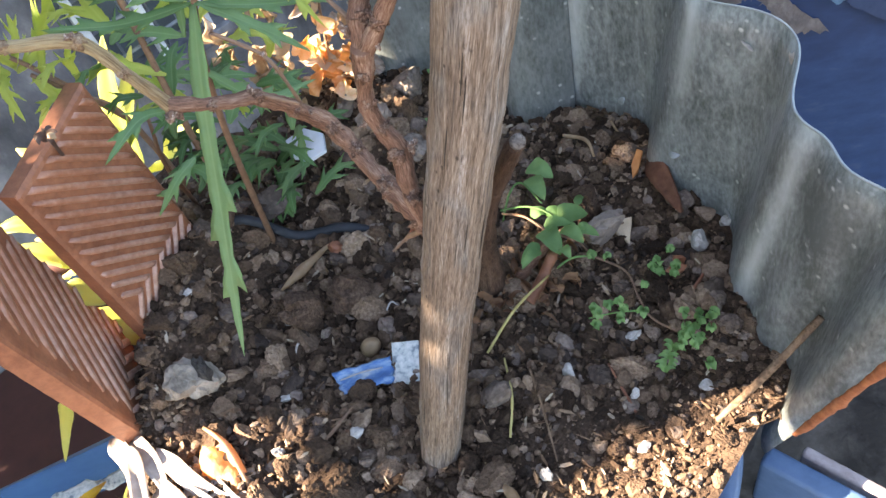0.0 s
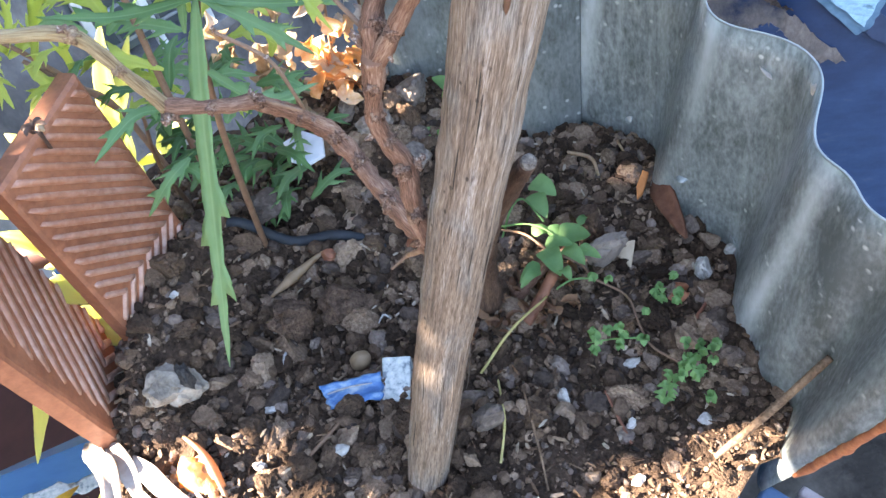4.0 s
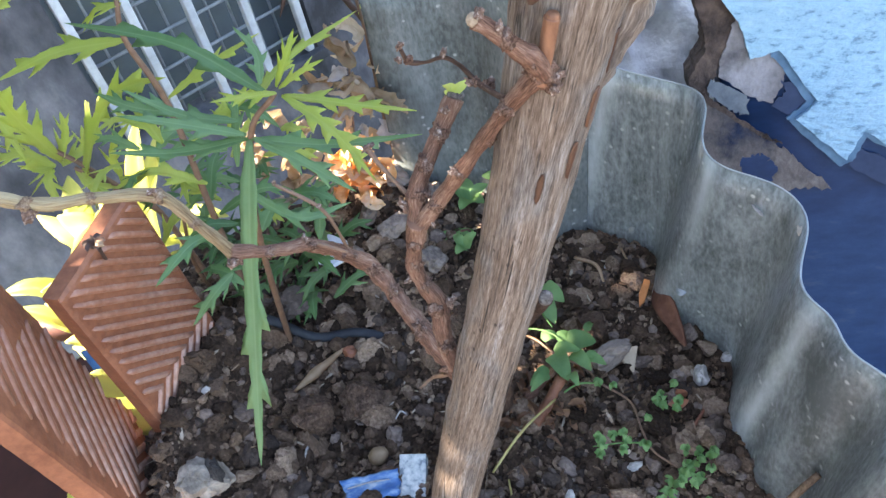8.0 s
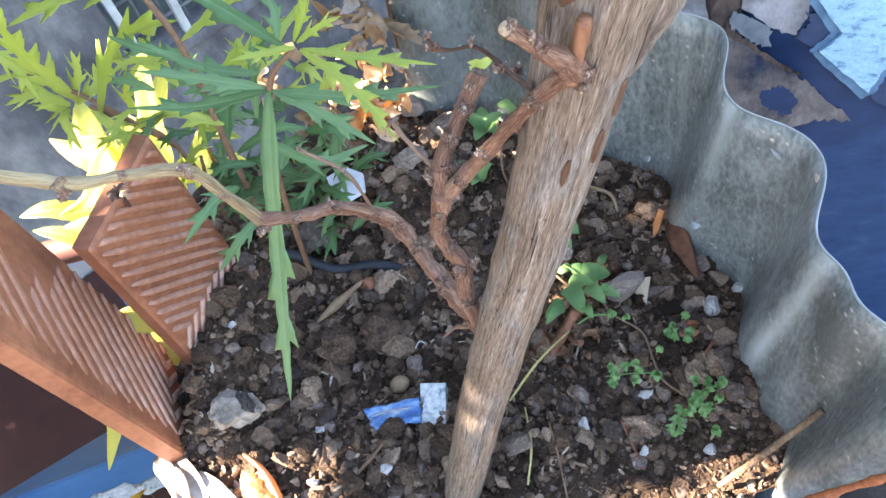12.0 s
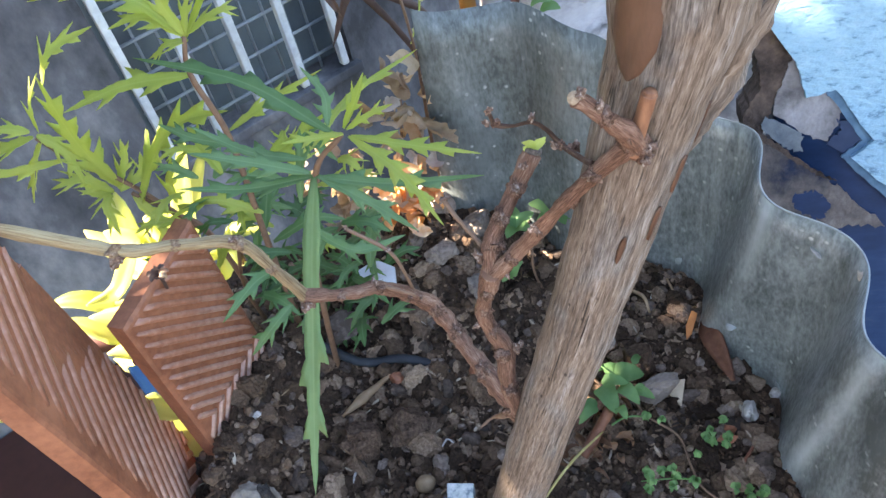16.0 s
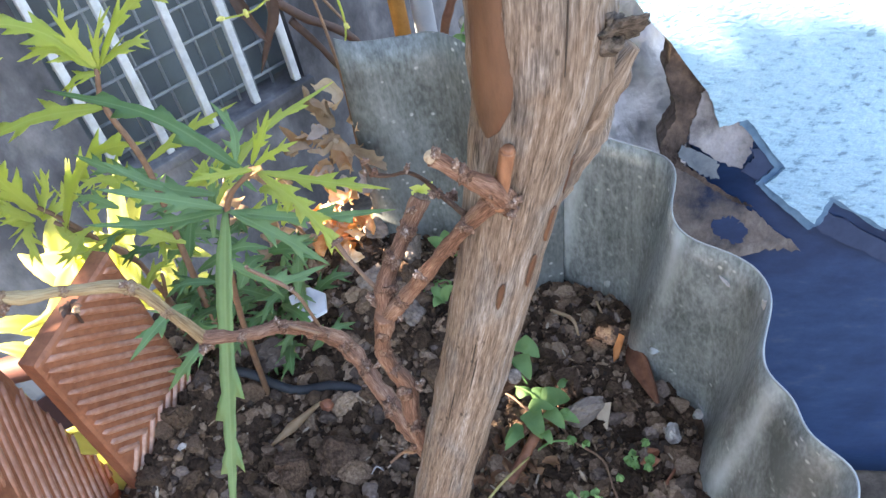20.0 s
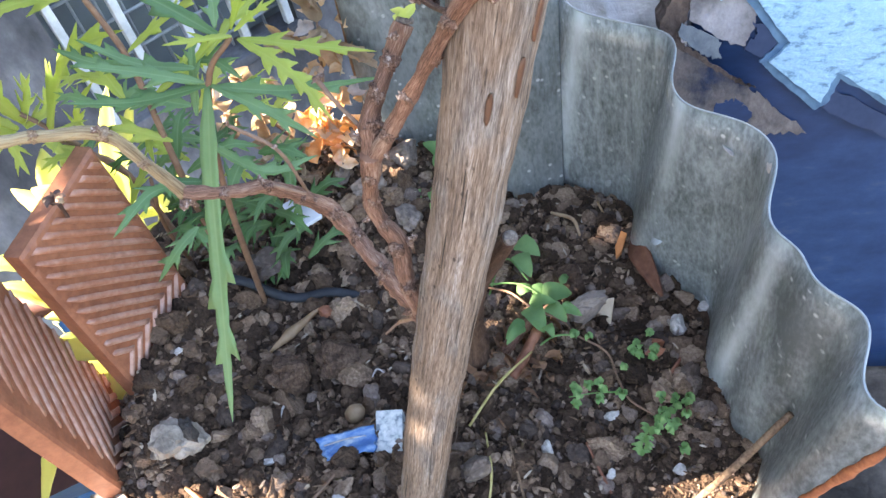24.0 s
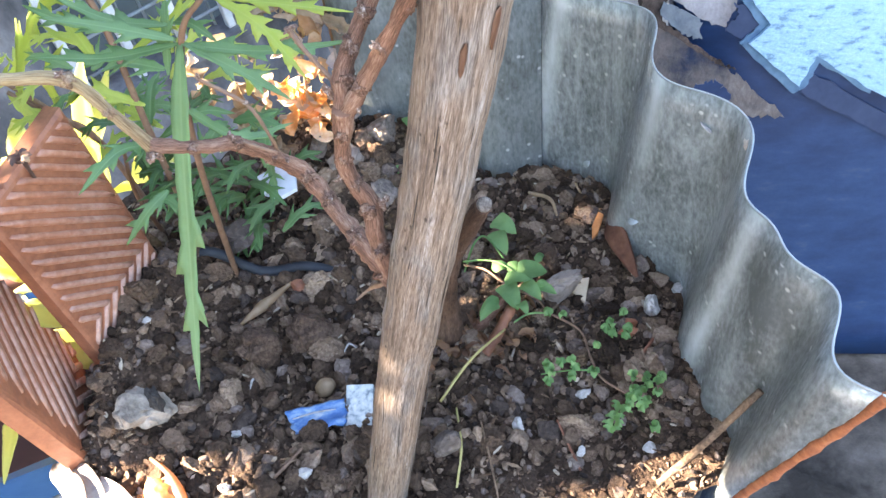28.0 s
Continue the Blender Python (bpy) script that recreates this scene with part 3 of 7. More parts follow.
def blade(bm, points, width, lobes=5, depth=0.6, fold=0.25, up=(0, 0, 1), steps=None, curl=0.0, teeth=0.0, seed=0):
    """A narrow leaf along a curved midrib, with forward-pointing lobes or teeth and a folded, slightly thick blade."""
    rnd = random.Random(seed)
    steps = steps or max(6, lobes * 6 // max(1, len(points) - 1))
    line = catmull(points, steps)
    n = len(line) - 1
    up = Vector(up).normalized()
    rows = []
    ph = (rnd.random() * 0.5, rnd.random() * 0.5)
    for i, c in enumerate(line):
        s = i / n
        d = (line[min(i + 1, n)] - line[max(i - 1, 0)]).normalized()
        side = d.cross(up)
        side = side.normalized() if side.length > 1e-4 else d.orthogonal().normalized()
        nrm = side.cross(d).normalized()
        env = min(1.0, (s / 0.16)) ** 0.7 * (1 - s ** 2.2) ** 0.75
        row = []
        for sg in (-1, 1):
            f = (s * lobes + ph[0 if sg < 0 else 1]) % 1.0
            saw = f ** 1.4 if depth < 0.3 else max(0.0, (f - 0.38) / 0.62) ** 1.35 * max(0.0, min(1.0, (s - 0.12) / 0.25))
            w = width * env * ((1 - depth) + depth * saw * (1.0 if lobes else 0.0))
            if teeth:
                w *= 1 + teeth * ((s * lobes * 4) % 1.0 - 0.4)
            w = max(w, width * 0.05)
            fw = d * (saw * width * depth * 1.3) if depth > 0.3 else Vector()
            e = c + side * (sg * w) + nrm * (fold * w - curl * w * w / max(width, 1e-5)) + (fw if 0 < i < n else Vector())
            row.append((bm.verts.new(e), bm.verts.new(c + side * (sg * w * 0.5) + nrm * fold * 0.35 * w + (fw * 0.45 if 0 < i < n else Vector()))))
        mid = bm.verts.new(c - nrm * width * 0.04)
        rows.append((row[0][0], row[0][1], mid, row[1][1], row[1][0]))
    uv = bm.loops.layers.uv.verify()
    for i, (a, b) in enumerate(zip(rows, rows[1:])):
        for k in range(4):
            f = bm.faces.new((a[k], a[k + 1], b[k + 1], b[k]))
            for loop, (p, q) in zip(f.loops, ((k, 0), (k + 1, 0), (k + 1, 1), (k, 1))):
                loop[uv].uv = (p / 4 - 0.5, (i + q) / n)


# ---- ground and setting ----
bm = bmesh.new()
bmesh.ops.create_grid(bm, x_segments=40, y_segments=40, size=60.0, matrix=Matrix.Translation((0, 0, -0.64)))
for v in bm.verts:
    v.co.z += 0.01 * noise.noise(v.co * 2)
tagged(part("ground", bm, M_GROUND), "worn grey cement yard around the planter", "ground", kind="structure")

# house wall with a grilled window, standing obliquely behind the plants
WALL_DIR = Vector((0.870, 0.493, 0)).normalized()
WALL_N = Vector((WALL_DIR.y, -WALL_DIR.x, 0))
WALL_O = Vector((-0.383, 1.181, -0.310))
WB = Matrix((( WALL_DIR.x, -WALL_N.x, 0, WALL_O.x), (WALL_DIR.y, -WALL_N.y, 0, WALL_O.y), (0, 0, 1, WALL_O.z), (0, 0, 0, 1)))


def wall_box(bm, x0, x1, d0, d1, z0, z1, bevel=0.0):
    box(bm, WB @ Matrix.Translation(((x0 + x1) / 2, (d0 + d1) / 2, (z0 + z1) / 2)), x1 - x0, d1 - d0, z1 - z0, bevel)


bm = bmesh.new()
box(bm, WB @ Matrix.Translation((-1.25, -1.1, -0.317)), 2.3, 2.19, 0.03, 0.004)
tagged(part("floor_red", bm, M_FLOOR), "dark red cement floor strip beside the planter", "floor", kind="structure")

WIN_W, WIN_H = 0.371, 0.75
bm = bmesh.new()
wall_box(bm, -0.72, -0.01, 0.0, 0.15, -0.35, 1.3)
wall_box(bm, WIN_W + 0.01, 1.6, 0.0, 0.15, -0.35, 1.3)
wall_box(bm, -0.01, WIN_W + 0.01, 0.0, 0.15, -0.35, -0.005)
wall_box(bm, -0.01, WIN_W + 0.01, 0.0, 0.15, WIN_H, 1.3)
wall_north = tagged(part("wall_north", bm, M_WALL, smooth=False), "dark stained grey rendered house wall", "wall", kind="structure")

window_1 = thing("window_1", WALL_O, "dark window behind a pale painted metal grille", "window", kind="structure")
bm = bmesh.new()
wall_box(bm, -0.008, WIN_W + 0.008, 0.06, 0.066, -0.004, WIN_H - 0.002)
under(part("pane", bm, M_GLASS, smooth=False), window_1)
for k in range(5):
    bm = bmesh.new()
    x = 0.006 + k * (WIN_W - 0.012) / 4
    wall_box(bm, x - 0.007, x + 0.007, -0.004, 0.012, 0.0, WIN_H - 0.002, 0.002)
    under(part("bar", bm, M_BAR, label="pale grey painted upright bar"), window_1)
for k in range(9):
    bm = bmesh.new()
    x = 0.043 + k * 0.036
    wall_box(bm, x - 0.002, x + 0.002, 0.030, 0.034, 0.0, WIN_H - 0.002)
    under(part("thin_bar", bm, M_BARTHIN), window_1)
for k in range(12):
    bm = bmesh.new()
    z = 0.03 + k * 0.06
    wall_box(bm, 0.0, WIN_W, 0.024, 0.029, z - 0.002, z + 0.002)
    under(part("cross_bar", bm, M_BARTHIN), window_1)
bm = bmesh.new()
wall_box(bm, -0.02, WIN_W + 0.02, -0.018, -0.001, -0.020, -0.001, 0.002)
under(part("window_sill", bm, M_WALL), window_1)

# ---- painted wall beyond the metal sheet ----
PW_N = Vector((-0.29, -0.91, 0.30)).normalized()
PW_X = Vector((0, 0, 1)).cross(PW_N).normalized() * 1.0
PW_Y = PW_N.cross(PW_X).normalized()
PW_O = Vector((0.294, 0.389, 0.108))


def pw(a, b, h=0.0):
    return PW_O + PW_X * a + PW_Y * b + PW_N * h


def sheet(name, outline, thick, base, material, parent, jag=0.0, seed=0, cuts=3):
    """A flake of paint or plaster with a broken outline, lying on the painted wall."""
    rnd = random.Random(seed)
    pts = []
    for i, (a, b) in enumerate(outline):
        c, d = outline[(i + 1) % len(outline)]
        for k in range(cuts):
            t = k / cuts
            j = jag if k else 0.0
            pts.append((a + (c - a) * t + rnd.uniform(-j, j), b + (d - b) * t + rnd.uniform(-j, j)))
    bm = bmesh.new()
    low = [bm.verts.new(pw(a, b, base)) for a, b in pts]
    high = [bm.verts.new(pw(a, b, base + thick)) for a, b in pts]
    bm.faces.new(high)
    for i in range(len(pts)):
        j = (i + 1) % len(pts)
        bm.faces.new((low[i], low[j], high[j], high[i]))
    bmesh.ops.recalc_face_normals(bm, faces=bm.faces)
    return part(name, bm, material, parent, smooth=False)


bm = bmesh.new()
n = 24
grid = [[bm.verts.new(pw(-0.058 + 1.2 * i / n, -0.225 + 0.525 * j / n, 0.002 * noise.noise(Vector((i * 0.7, j * 0.7, 0))))) for j in range(n + 1)] for i in range(n + 1)]
back = [[bm.verts.new(v.co - PW_N * 0.03) for v in r] for r in grid]
for i in range(n):
    for j in range(n):
        bm.faces.new((grid[i][j], grid[i + 1][j], grid[i + 1][j + 1], grid[i][j + 1]))
        bm.faces.new((back[i][j], back[i][j + 1], back[i + 1][j + 1], back[i + 1][j]))
for k in range(n):
    bm.faces.new((grid[0][k], grid[0][k + 1], back[0][k + 1], back[0][k]))
    bm.faces.new((grid[n][k + 1], grid[n][k], back[n][k], back[n][k + 1]))
    bm.faces.new((grid[k][n], grid[k + 1][n], back[k + 1][n], back[k][n]))
    bm.faces.new((grid[k + 1][0], grid[k][0], back[k][0], back[k + 1][0]))
wall_east = tagged(part("wall_east", bm, M_NAVY), "leaning old wall in flaking navy and light blue paint", "wall", kind="structure")

bm = bmesh.new()
n = 40
top_g = [[bm.verts.new((0.205 + 1.2 * i / n, -0.35 + 0.86 * j / n, -0.112 + 0.006 * noise.noise(Vector((i * 0.4, j * 0.5, 2))) + 0.002 * noise.noise(Vector((i * 1.7, j * 1.7, 5))))) for j in range(n + 1)] for i in range(n + 1)]
for i in range(n):
    for j in range(n):
        bm.faces.new((top_g[i][j], top_g[i + 1][j], top_g[i + 1][j + 1], top_g[i][j + 1]))
rim = [top_g[i][0] for i in range(n + 1)] + [top_g[n][j] for j in range(1, n + 1)] + [top_g[i][n] for i in range(n - 1, -1, -1)] + [top_g[0][j] for j in range(n - 1, 0, -1)]
low = [bm.verts.new((v.co.x, v.co.y, -0.66)) for v in rim]
for i in range(len(rim)):
    j = (i + 1) % len(rim)
    bm.faces.new((rim[i], low[i], low[j], rim[j]))
bmesh.ops.recalc_face_normals(bm, faces=bm.faces)
tagged(part("ledge", bm, M_GROUND), "rough grey-brown cement ledge at the foot of the wall", "ledge", kind="structure")

# ---- planter ----
def heap(x, y):
    """The soil is banked up at the back, under the dead climber, and against the foot of the small tile."""
    back = 0.050 * math.exp(-((x - 0.03) ** 2 / 0.0055 + (y - 0.50) ** 2 / 0.006))
    k = max(0.0, min(1.0, ((x + 0.130) * 0.035 + (y - 0.345) * 0.070) / (0.035 ** 2 + 0.070 ** 2)))
    dx, dy = x - (-0.130 + 0.035 * k), y - (0.345 + 0.070 * k)
    wide = 0.023 if dx * 0.070 - dy * 0.035 > 0 else 0.007
    return back + (0.034 + 0.008 * k) * math.exp(-(dx * dx + dy * dy) / (2 * wide * wide))


def soil_height(x, y):
    """Height of the soil over the planter."""
    p = Vector((x, y, 0))
    h = 0.004 + 0.010 * noise.noise(p * 14) + 0.005 * noise.noise(p * 45) + 0.0028 * noise.noise(p * 130)
    h += 0.014 * max(0.0, min(1.0, (-0.02 - x) / 0.10))
    h += heap(x, y)
    h -= 0.010 * math.exp(-((x - 0.03) ** 2 + (y - 0.36) ** 2) / 0.0012)
    return h


def sheet_x(y):
    """Middle line of the corrugated sheet at its top edge."""
    return 0.211 - 1.9 * max(0.0, y - 0.345) ** 2 - 3.0 * max(0.0, 0.25 - y) ** 2


def right_x(y):
    """Where the soil ends at the metal sheet and at the near rim."""
    x = min(0.235, sheet_x(max(y - 0.036, 0.152)) + 0.006)
    return min(x, 0.170 - 1.3 * (0.197 - y)) if y < 0.197 else x


def left_x(y):
    return -0.150 - 0.30 * max(0.0, min(0.1, y - 0.29)) + 0.45 * max(0.0, y - 0.43)


bm = bmesh.new()
NX, NY = 190, 190
rows = []
for j in range(NY + 1):
    y = 0.130 + 0.415 * j / NY
    x0, x1 = left_x(y) - 0.012, right_x(y)
    row = []
    for i in range(NX + 1):
        x = x0 + (x1 - x0) * i / NX
        row.append(bm.verts.new((x, y, soil_height(x, y))))
    rows.append(row)
for a, b in zip(rows, rows[1:]):
    for i in range(NX):
        bm.faces.new((a[i], a[i + 1], b[i + 1], b[i]))
soil = tagged(part("soil", bm, M_SOIL), "dark crumbly soil with clods and litter filling the planter", "soil", kind="structure")

# blue tub that holds the soil
def tub_outline(k):
    pts = [(-0.155, 0.295), (-0.185, 0.42), (-0.15, 0.50), (0.02, 0.555), (0.15, 0.545), (0.205, 0.43), (0.200, 0.30), (0.160, 0.224), (0.146, 0.194), (0.114, 0.153), (0.08, 0.122), (0.0, 0.115), (-0.11, 0.17)]
    c = Vector((0.02, 0.33, 0))
    return [c + (Vector((x, y, 0)) - c) * k for x, y in pts]


planter_tub = thing("planter_tub", (0.02, 0.33, -0.63), "old light blue plastic tub planter standing on cement", "planter")
bm = bmesh.new()
line_o = catmull(tub_outline(1.0) + [tub_outline(1.0)[0]], 5)[:-1]
prof = [(0.99, -0.014), (1.06, -0.012), (1.075, -0.018), (1.075, -0.040), (1.05, -0.042), (0.98, -0.3), (0.90, -0.63), (0.87, -0.63), (0.95, -0.3), (0.99, -0.03)]
c0 = Vector((0.02, 0.33, 0))
rings = [[bm.verts.new(c0 + (q - c0) * k + Vector((0, 0, z))) for q in line_o] for k, z in prof]
for a, b in zip(rings, rings[1:] + rings[:1]):
    for s in range(len(line_o)):
        t = (s + 1) % len(line_o)
        bm.faces.new((a[s], a[t], b[t], b[s]))
bmesh.ops.recalc_face_normals(bm, faces=bm.faces)
under(part("body", bm, M_TUB), planter_tub)

# ---- corrugated sheets ----
PITCH = 0.098


def corrugated(name, at, label, u0, u1, fn, material, rows_v=10, nu=150, thick=0.0009):
    """A thin corrugated metal sheet; fn gives the place at (along, up 0..1)."""
    top = thing(name, at, label, "metal sheet")
    bm = bmesh.new()
    uv = bm.loops.layers.uv.verify()
    g = []
    for i in range(nu + 1):
        u = u0 + (u1 - u0) * i / nu
        g.append([bm.verts.new(fn(u, j / rows_v)) for j in range(rows_v + 1)])
    for i in range(nu):
        for j in range(rows_v):
            f = bm.faces.new((g[i][j], g[i + 1][j], g[i + 1][j + 1], g[i][j + 1]))
            for loop, (a, b) in zip(f.loops, ((0, 0), (1, 0), (1, 1), (0, 1))):
                loop[uv].uv = ((u0 + (u1 - u0) * (i + a) / nu - 0.299) / PITCH, (j + b) / rows_v)
    bmesh.ops.recalc_face_normals(bm, faces=bm.faces)
    ob = under(part("sheet", bm, material), top)
    so = ob.modifiers.new("thickness", "SOLIDIFY")
    so.thickness, so.offset = thick, 0
    return top


U0, U1 = 0.154, 0.512


def main_sheet(u, v):
    u += 0.013 * (1 - v) * max(0.0, (0.24 - u) / (0.24 - U0))
    y = u + 0.028 * (1 - v) + 0.002 * noise.noise(Vector((u * 20, v * 2, 0)))
    amp = 0.0115 + 0.002 * noise.noise(Vector((u * 9, v, 3)))
    x = sheet_x(u) + amp * math.cos(2 * math.pi * (u - 0.299) / PITCH)
    k = max(0.0, min(1.0, (0.245 - u) / 0.04))
    k = k * k * (3 - 2 * k)
    x = x * (1 - k) + (0.1985 + 0.0085 * math.cos(2 * math.pi * (u - 0.200) / 0.062)) * k
    near = max(0.0, min(1.0, (0.24 - u) / 0.07))
    x -= (1 - v) * (0.006 + 0.016 * max(0.0, min(1.0, (u - 0.29) / 0.12)) + 0.008 * near)
    z = -0.035 + 0.191 * v + 0.002 * noise.noise(Vector((u * 30, 5, 0))) * (v > 0.95)
    return Vector((x, y, z))


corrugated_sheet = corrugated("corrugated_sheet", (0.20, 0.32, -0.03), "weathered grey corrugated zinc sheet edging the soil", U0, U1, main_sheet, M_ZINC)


def rear_sheet(u, v):
    wave = 0.010 * math.cos(2 * math.pi * (u * 0.137 - 0.056) / PITCH)
    return Vector((0.043 + 0.120 * u + 0.5 * wave + 0.010 * v, 0.514 - 0.066 * u + 0.86 * wave + 0.008 * v, -0.03 + (0.245 - 0.020 * u + 0.005 * math.sin(min(1.0, max(0.0, (u - 0.3) / 0.6)) * 3.14) - 0.9 * max(0.0, u - 0.80) ** 2) * v))


corrugated_offcut = corrugated("corrugated_offcut", (0.11, 0.51, -0.03), "dull grey corrugated zinc offcut standing behind the soil", 0.0, 1.0, rear_sheet, M_ZINC_DULL)

# ---- ribbed terracotta tiles ----
def ribbed_tile(name, bl, br, tl, tr, label, v_chev, flip=False, thick=0.0105, pitch=0.0096, high=0.0016, chip=None, rims=(0.04, 0.04)):
    """A tile from its four face corners: a worn slab with raised ribs that run diagonally and turn at a chevron line."""
    top = thing(name, (Vector(bl) + Vector(br)) / 2, label, "tile", "ribbed tiles")
    bl, br, tl, tr = map(Vector, (bl, br, tl, tr))
    nrm = (br - bl).cross(tl - bl).normalized()
    if nrm.dot(Vector((0.06, 0.08, 0.4)) - bl) < 0:
        nrm.negate()
    W, Hh = (br - bl).length, (tl - bl).length

    def at(u, v, h):
        return (bl * (1 - u) + br * u) * (1 - v) + (tl * (1 - u) + tr * u) * v + nrm * h

    nu, nv = 40, 90
    bm = bmesh.new()
    g = []
    for i in range(nu + 1):
        col = []
        for j in range(nv + 1):
            u, v = i / nu, j / nv
            edge = min(i, nu - i, nv - j)
            dip = -0.0006 if chip and chip(u, v) else (-0.0014 if edge == 0 else -0.0003 if edge == 1 else 0.0)
            wob = 0.0005 * noise.noise(Vector((u * 30, v * 90, 1))) if edge < 2 else 0.0
            p = at(u, v, dip + wob)
            col.append(bm.verts.new(p + nrm * 0.0003 * noise.noise(p * 220)))
        g.append(col)
    for i in range(nu):
        for j in range(nv):
            bm.faces.new((g[i][j], g[i + 1][j], g[i + 1][j + 1], g[i][j + 1]))
    ring = [g[i][0] for i in range(nu + 1)] + [g[nu][j] for j in range(1, nv + 1)] + [g[i][nv] for i in range(nu - 1, -1, -1)] + [g[0][j] for j in range(nv - 1, 0, -1)]
    low = [bm.verts.new(v.co - nrm * thick) for v in ring]
    for i in range(len(ring)):
        j = (i + 1) % len(ring)
        bm.faces.new((ring[i], low[i], low[j], ring[j]))
    bm.faces.new(low)
    bmesh.ops.recalc_face_normals(bm, faces=bm.faces)
    under(part("slab", bm, M_TERRA, smooth=False), top)

    lo_u, hi_u = (rims[1], 1 - rims[0]) if flip else (rims[0], 1 - rims[1])
    half = pitch * 0.29
    s = pitch * 0.5
    while s < W + max(v_chev, 1 - v_chev) * Hh:
        for sg in (-1, 1):
            lo = max(0.0, (s - hi_u * W) / Hh)
            hi = min((s - lo_u * W) / Hh, (v_chev - 0.004) if sg < 0 else (0.978 - v_chev))
            if hi - lo < 0.012:
                continue
            bm = bmesh.new()
            rows, keep = [], []
            n = 7
            for k in range(n + 1):
                d = lo + (hi - lo) * k / n
                v = v_chev + sg * d
                row = []
                for ds, hgt in ((-half, -0.0005), (-half * 0.72, high * 0.72), (-half * 0.25, high), (half * 0.25, high), (half * 0.72, high * 0.72), (half, -0.0005)):
                    u = max(lo_u, min(hi_u, (s + ds - d * Hh) / W))
                    row.append(bm.verts.new(at(1 - u if flip else u, v, hgt + (0.0002 * noise.noise(Vector((s * 900, v * 60, ds * 900))) if hgt > 0 else 0))))
                um = (s - d * Hh) / W
                keep.append(not (chip and chip(1 - um if flip else um, v)))
                rows.append(row)
            for k in range(n):
                if keep[k] and keep[k + 1]:
                    for q in range(5):
                        bm.faces.new((rows[k][q], rows[k][q + 1], rows[k + 1][q + 1], rows[k + 1][q]))
            for k in range(1, n):
                if keep[k] and (keep[k - 1] != keep[k + 1]):
                    bm.faces.new(rows[k])
            bm.faces.new(rows[0]) if keep[0] else None
            bm.faces.new(rows[n]) if keep[n] else None
            bmesh.ops.recalc_face_normals(bm, faces=bm.faces)
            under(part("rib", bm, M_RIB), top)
        s += pitch
    return top


tile_a = ribbed_tile("ribbed_tile", (-0.132, 0.347, -0.02), (-0.096, 0.412, -0.02), (-0.135, 0.354, 0.167), (-0.100, 0.417, 0.175), "upright reddish ribbed terracotta tile edging the soil", 0.48)
tile_b = ribbed_tile("ribbed_tile", (-0.146, 0.300, -0.03), (-0.159, 0.380, -0.03), (-0.165, 0.296, 0.272), (-0.178, 0.380, 0.270), "tall upright ribbed terracotta tile with a chipped edge", 0.21, True, pitch=0.0130, high=0.0011, rims=(0.13, 0.02), chip=lambda u, v: u > 0.51 and 0.70 - 0.34 * (u - 0.51) < v < 0.705 + 0.16 * (u - 0.51))

# ---- stake ----
stake = thing("wooden_stake", (0.011, 0.240, 0.0), "weathered grey-brown wooden stake leaning in the soil", "stake")
STAKE = [(0.007, 0.238, -0.006), (0.011, 0.240, 0.004), (0.037, 0.245, 0.098), (0.059, 0.245, 0.174), (0.0785, 0.245, 0.239), (0.0975, 0.245, 0.311), (0.1055, 0.245, 0.350), (0.110, 0.246, 0.420), (0.114, 0.248, 0.520)]
STAKE_R = [0.0080, 0.0108, 0.0116, 0.0120, 0.0125, 0.0145, 0.0176, 0.0184, 0.0190]


def stake_middle(z):
    for (x0, y0, z0), (x1, y1, z1) in zip(STAKE, STAKE[1:]):
        if z <= z1:
            k = (z - z0) / (z1 - z0)
            return Vector((x0 + (x1 - x0) * k, y0, z))
    return Vector(STAKE[-1])


def stake_radius(z):
    for k in range(len(STAKE) - 1):
        if z <= STAKE[k + 1][2]:
            f = max(0.0, (z - STAKE[k][2]) / (STAKE[k + 1][2] - STAKE[k][2]))
            return STAKE_R[k] + (STAKE_R[k + 1] - STAKE_R[k]) * f
    return STAKE_R[-1]


bm = bmesh.new()
tube(bm, STAKE, STAKE_R, 44, 0.06, 3.0, 16, freq=70)
under(part("trunk", bm, M_WOOD), stake)


def bark_patch(z0, z1, a0, a1, swing, seed):
    """A tongue of smooth brown bark left on the stake."""
    bm = bmesh.new()
    g = []
    n, m = 48, 10
    for j in range(n + 1):
        v = j / n
        z = z0 + (z1 - z0) * v
        half = max(0.02, 1 - (1 - min(1.0, v / (0.16 if z1 > 0.4 else 0.4))) ** 2) ** 0.5 * (max(0.02, 1 - (1 - min(1.0, (1 - v) / 0.3)) ** 2) ** 0.5 if z1 < 0.4 else 1.0) * (1 + 0.25 * noise.noise(Vector((v * 5, seed, 0))) + 0.10 * noise.noise(Vector((v * 30, seed, 0))))
        row = []
        for i in range(m + 1):
            u = i / m * 2 - 1
            a = radians((a0 + a1) / 2 + swing * (1 - v) + (a1 - a0) / 2 * u * half)
            lift = stake_radius(z) * 1.01 + 0.0007 * (1 - u ** 4)
            row.append(bm.verts.new(stake_middle(z) + Vector((math.cos(a) * lift, math.sin(a) * lift, 0))))
        g.append(row)
    for p, q in zip(g, g[1:]):
        for i in range(m):
            bm.faces.new((p[i], p[i + 1], q[i + 1], q[i]))
    return under(part("bark_patch", bm, M_BARKSKIN, label="smooth brown bark remnant"), stake)


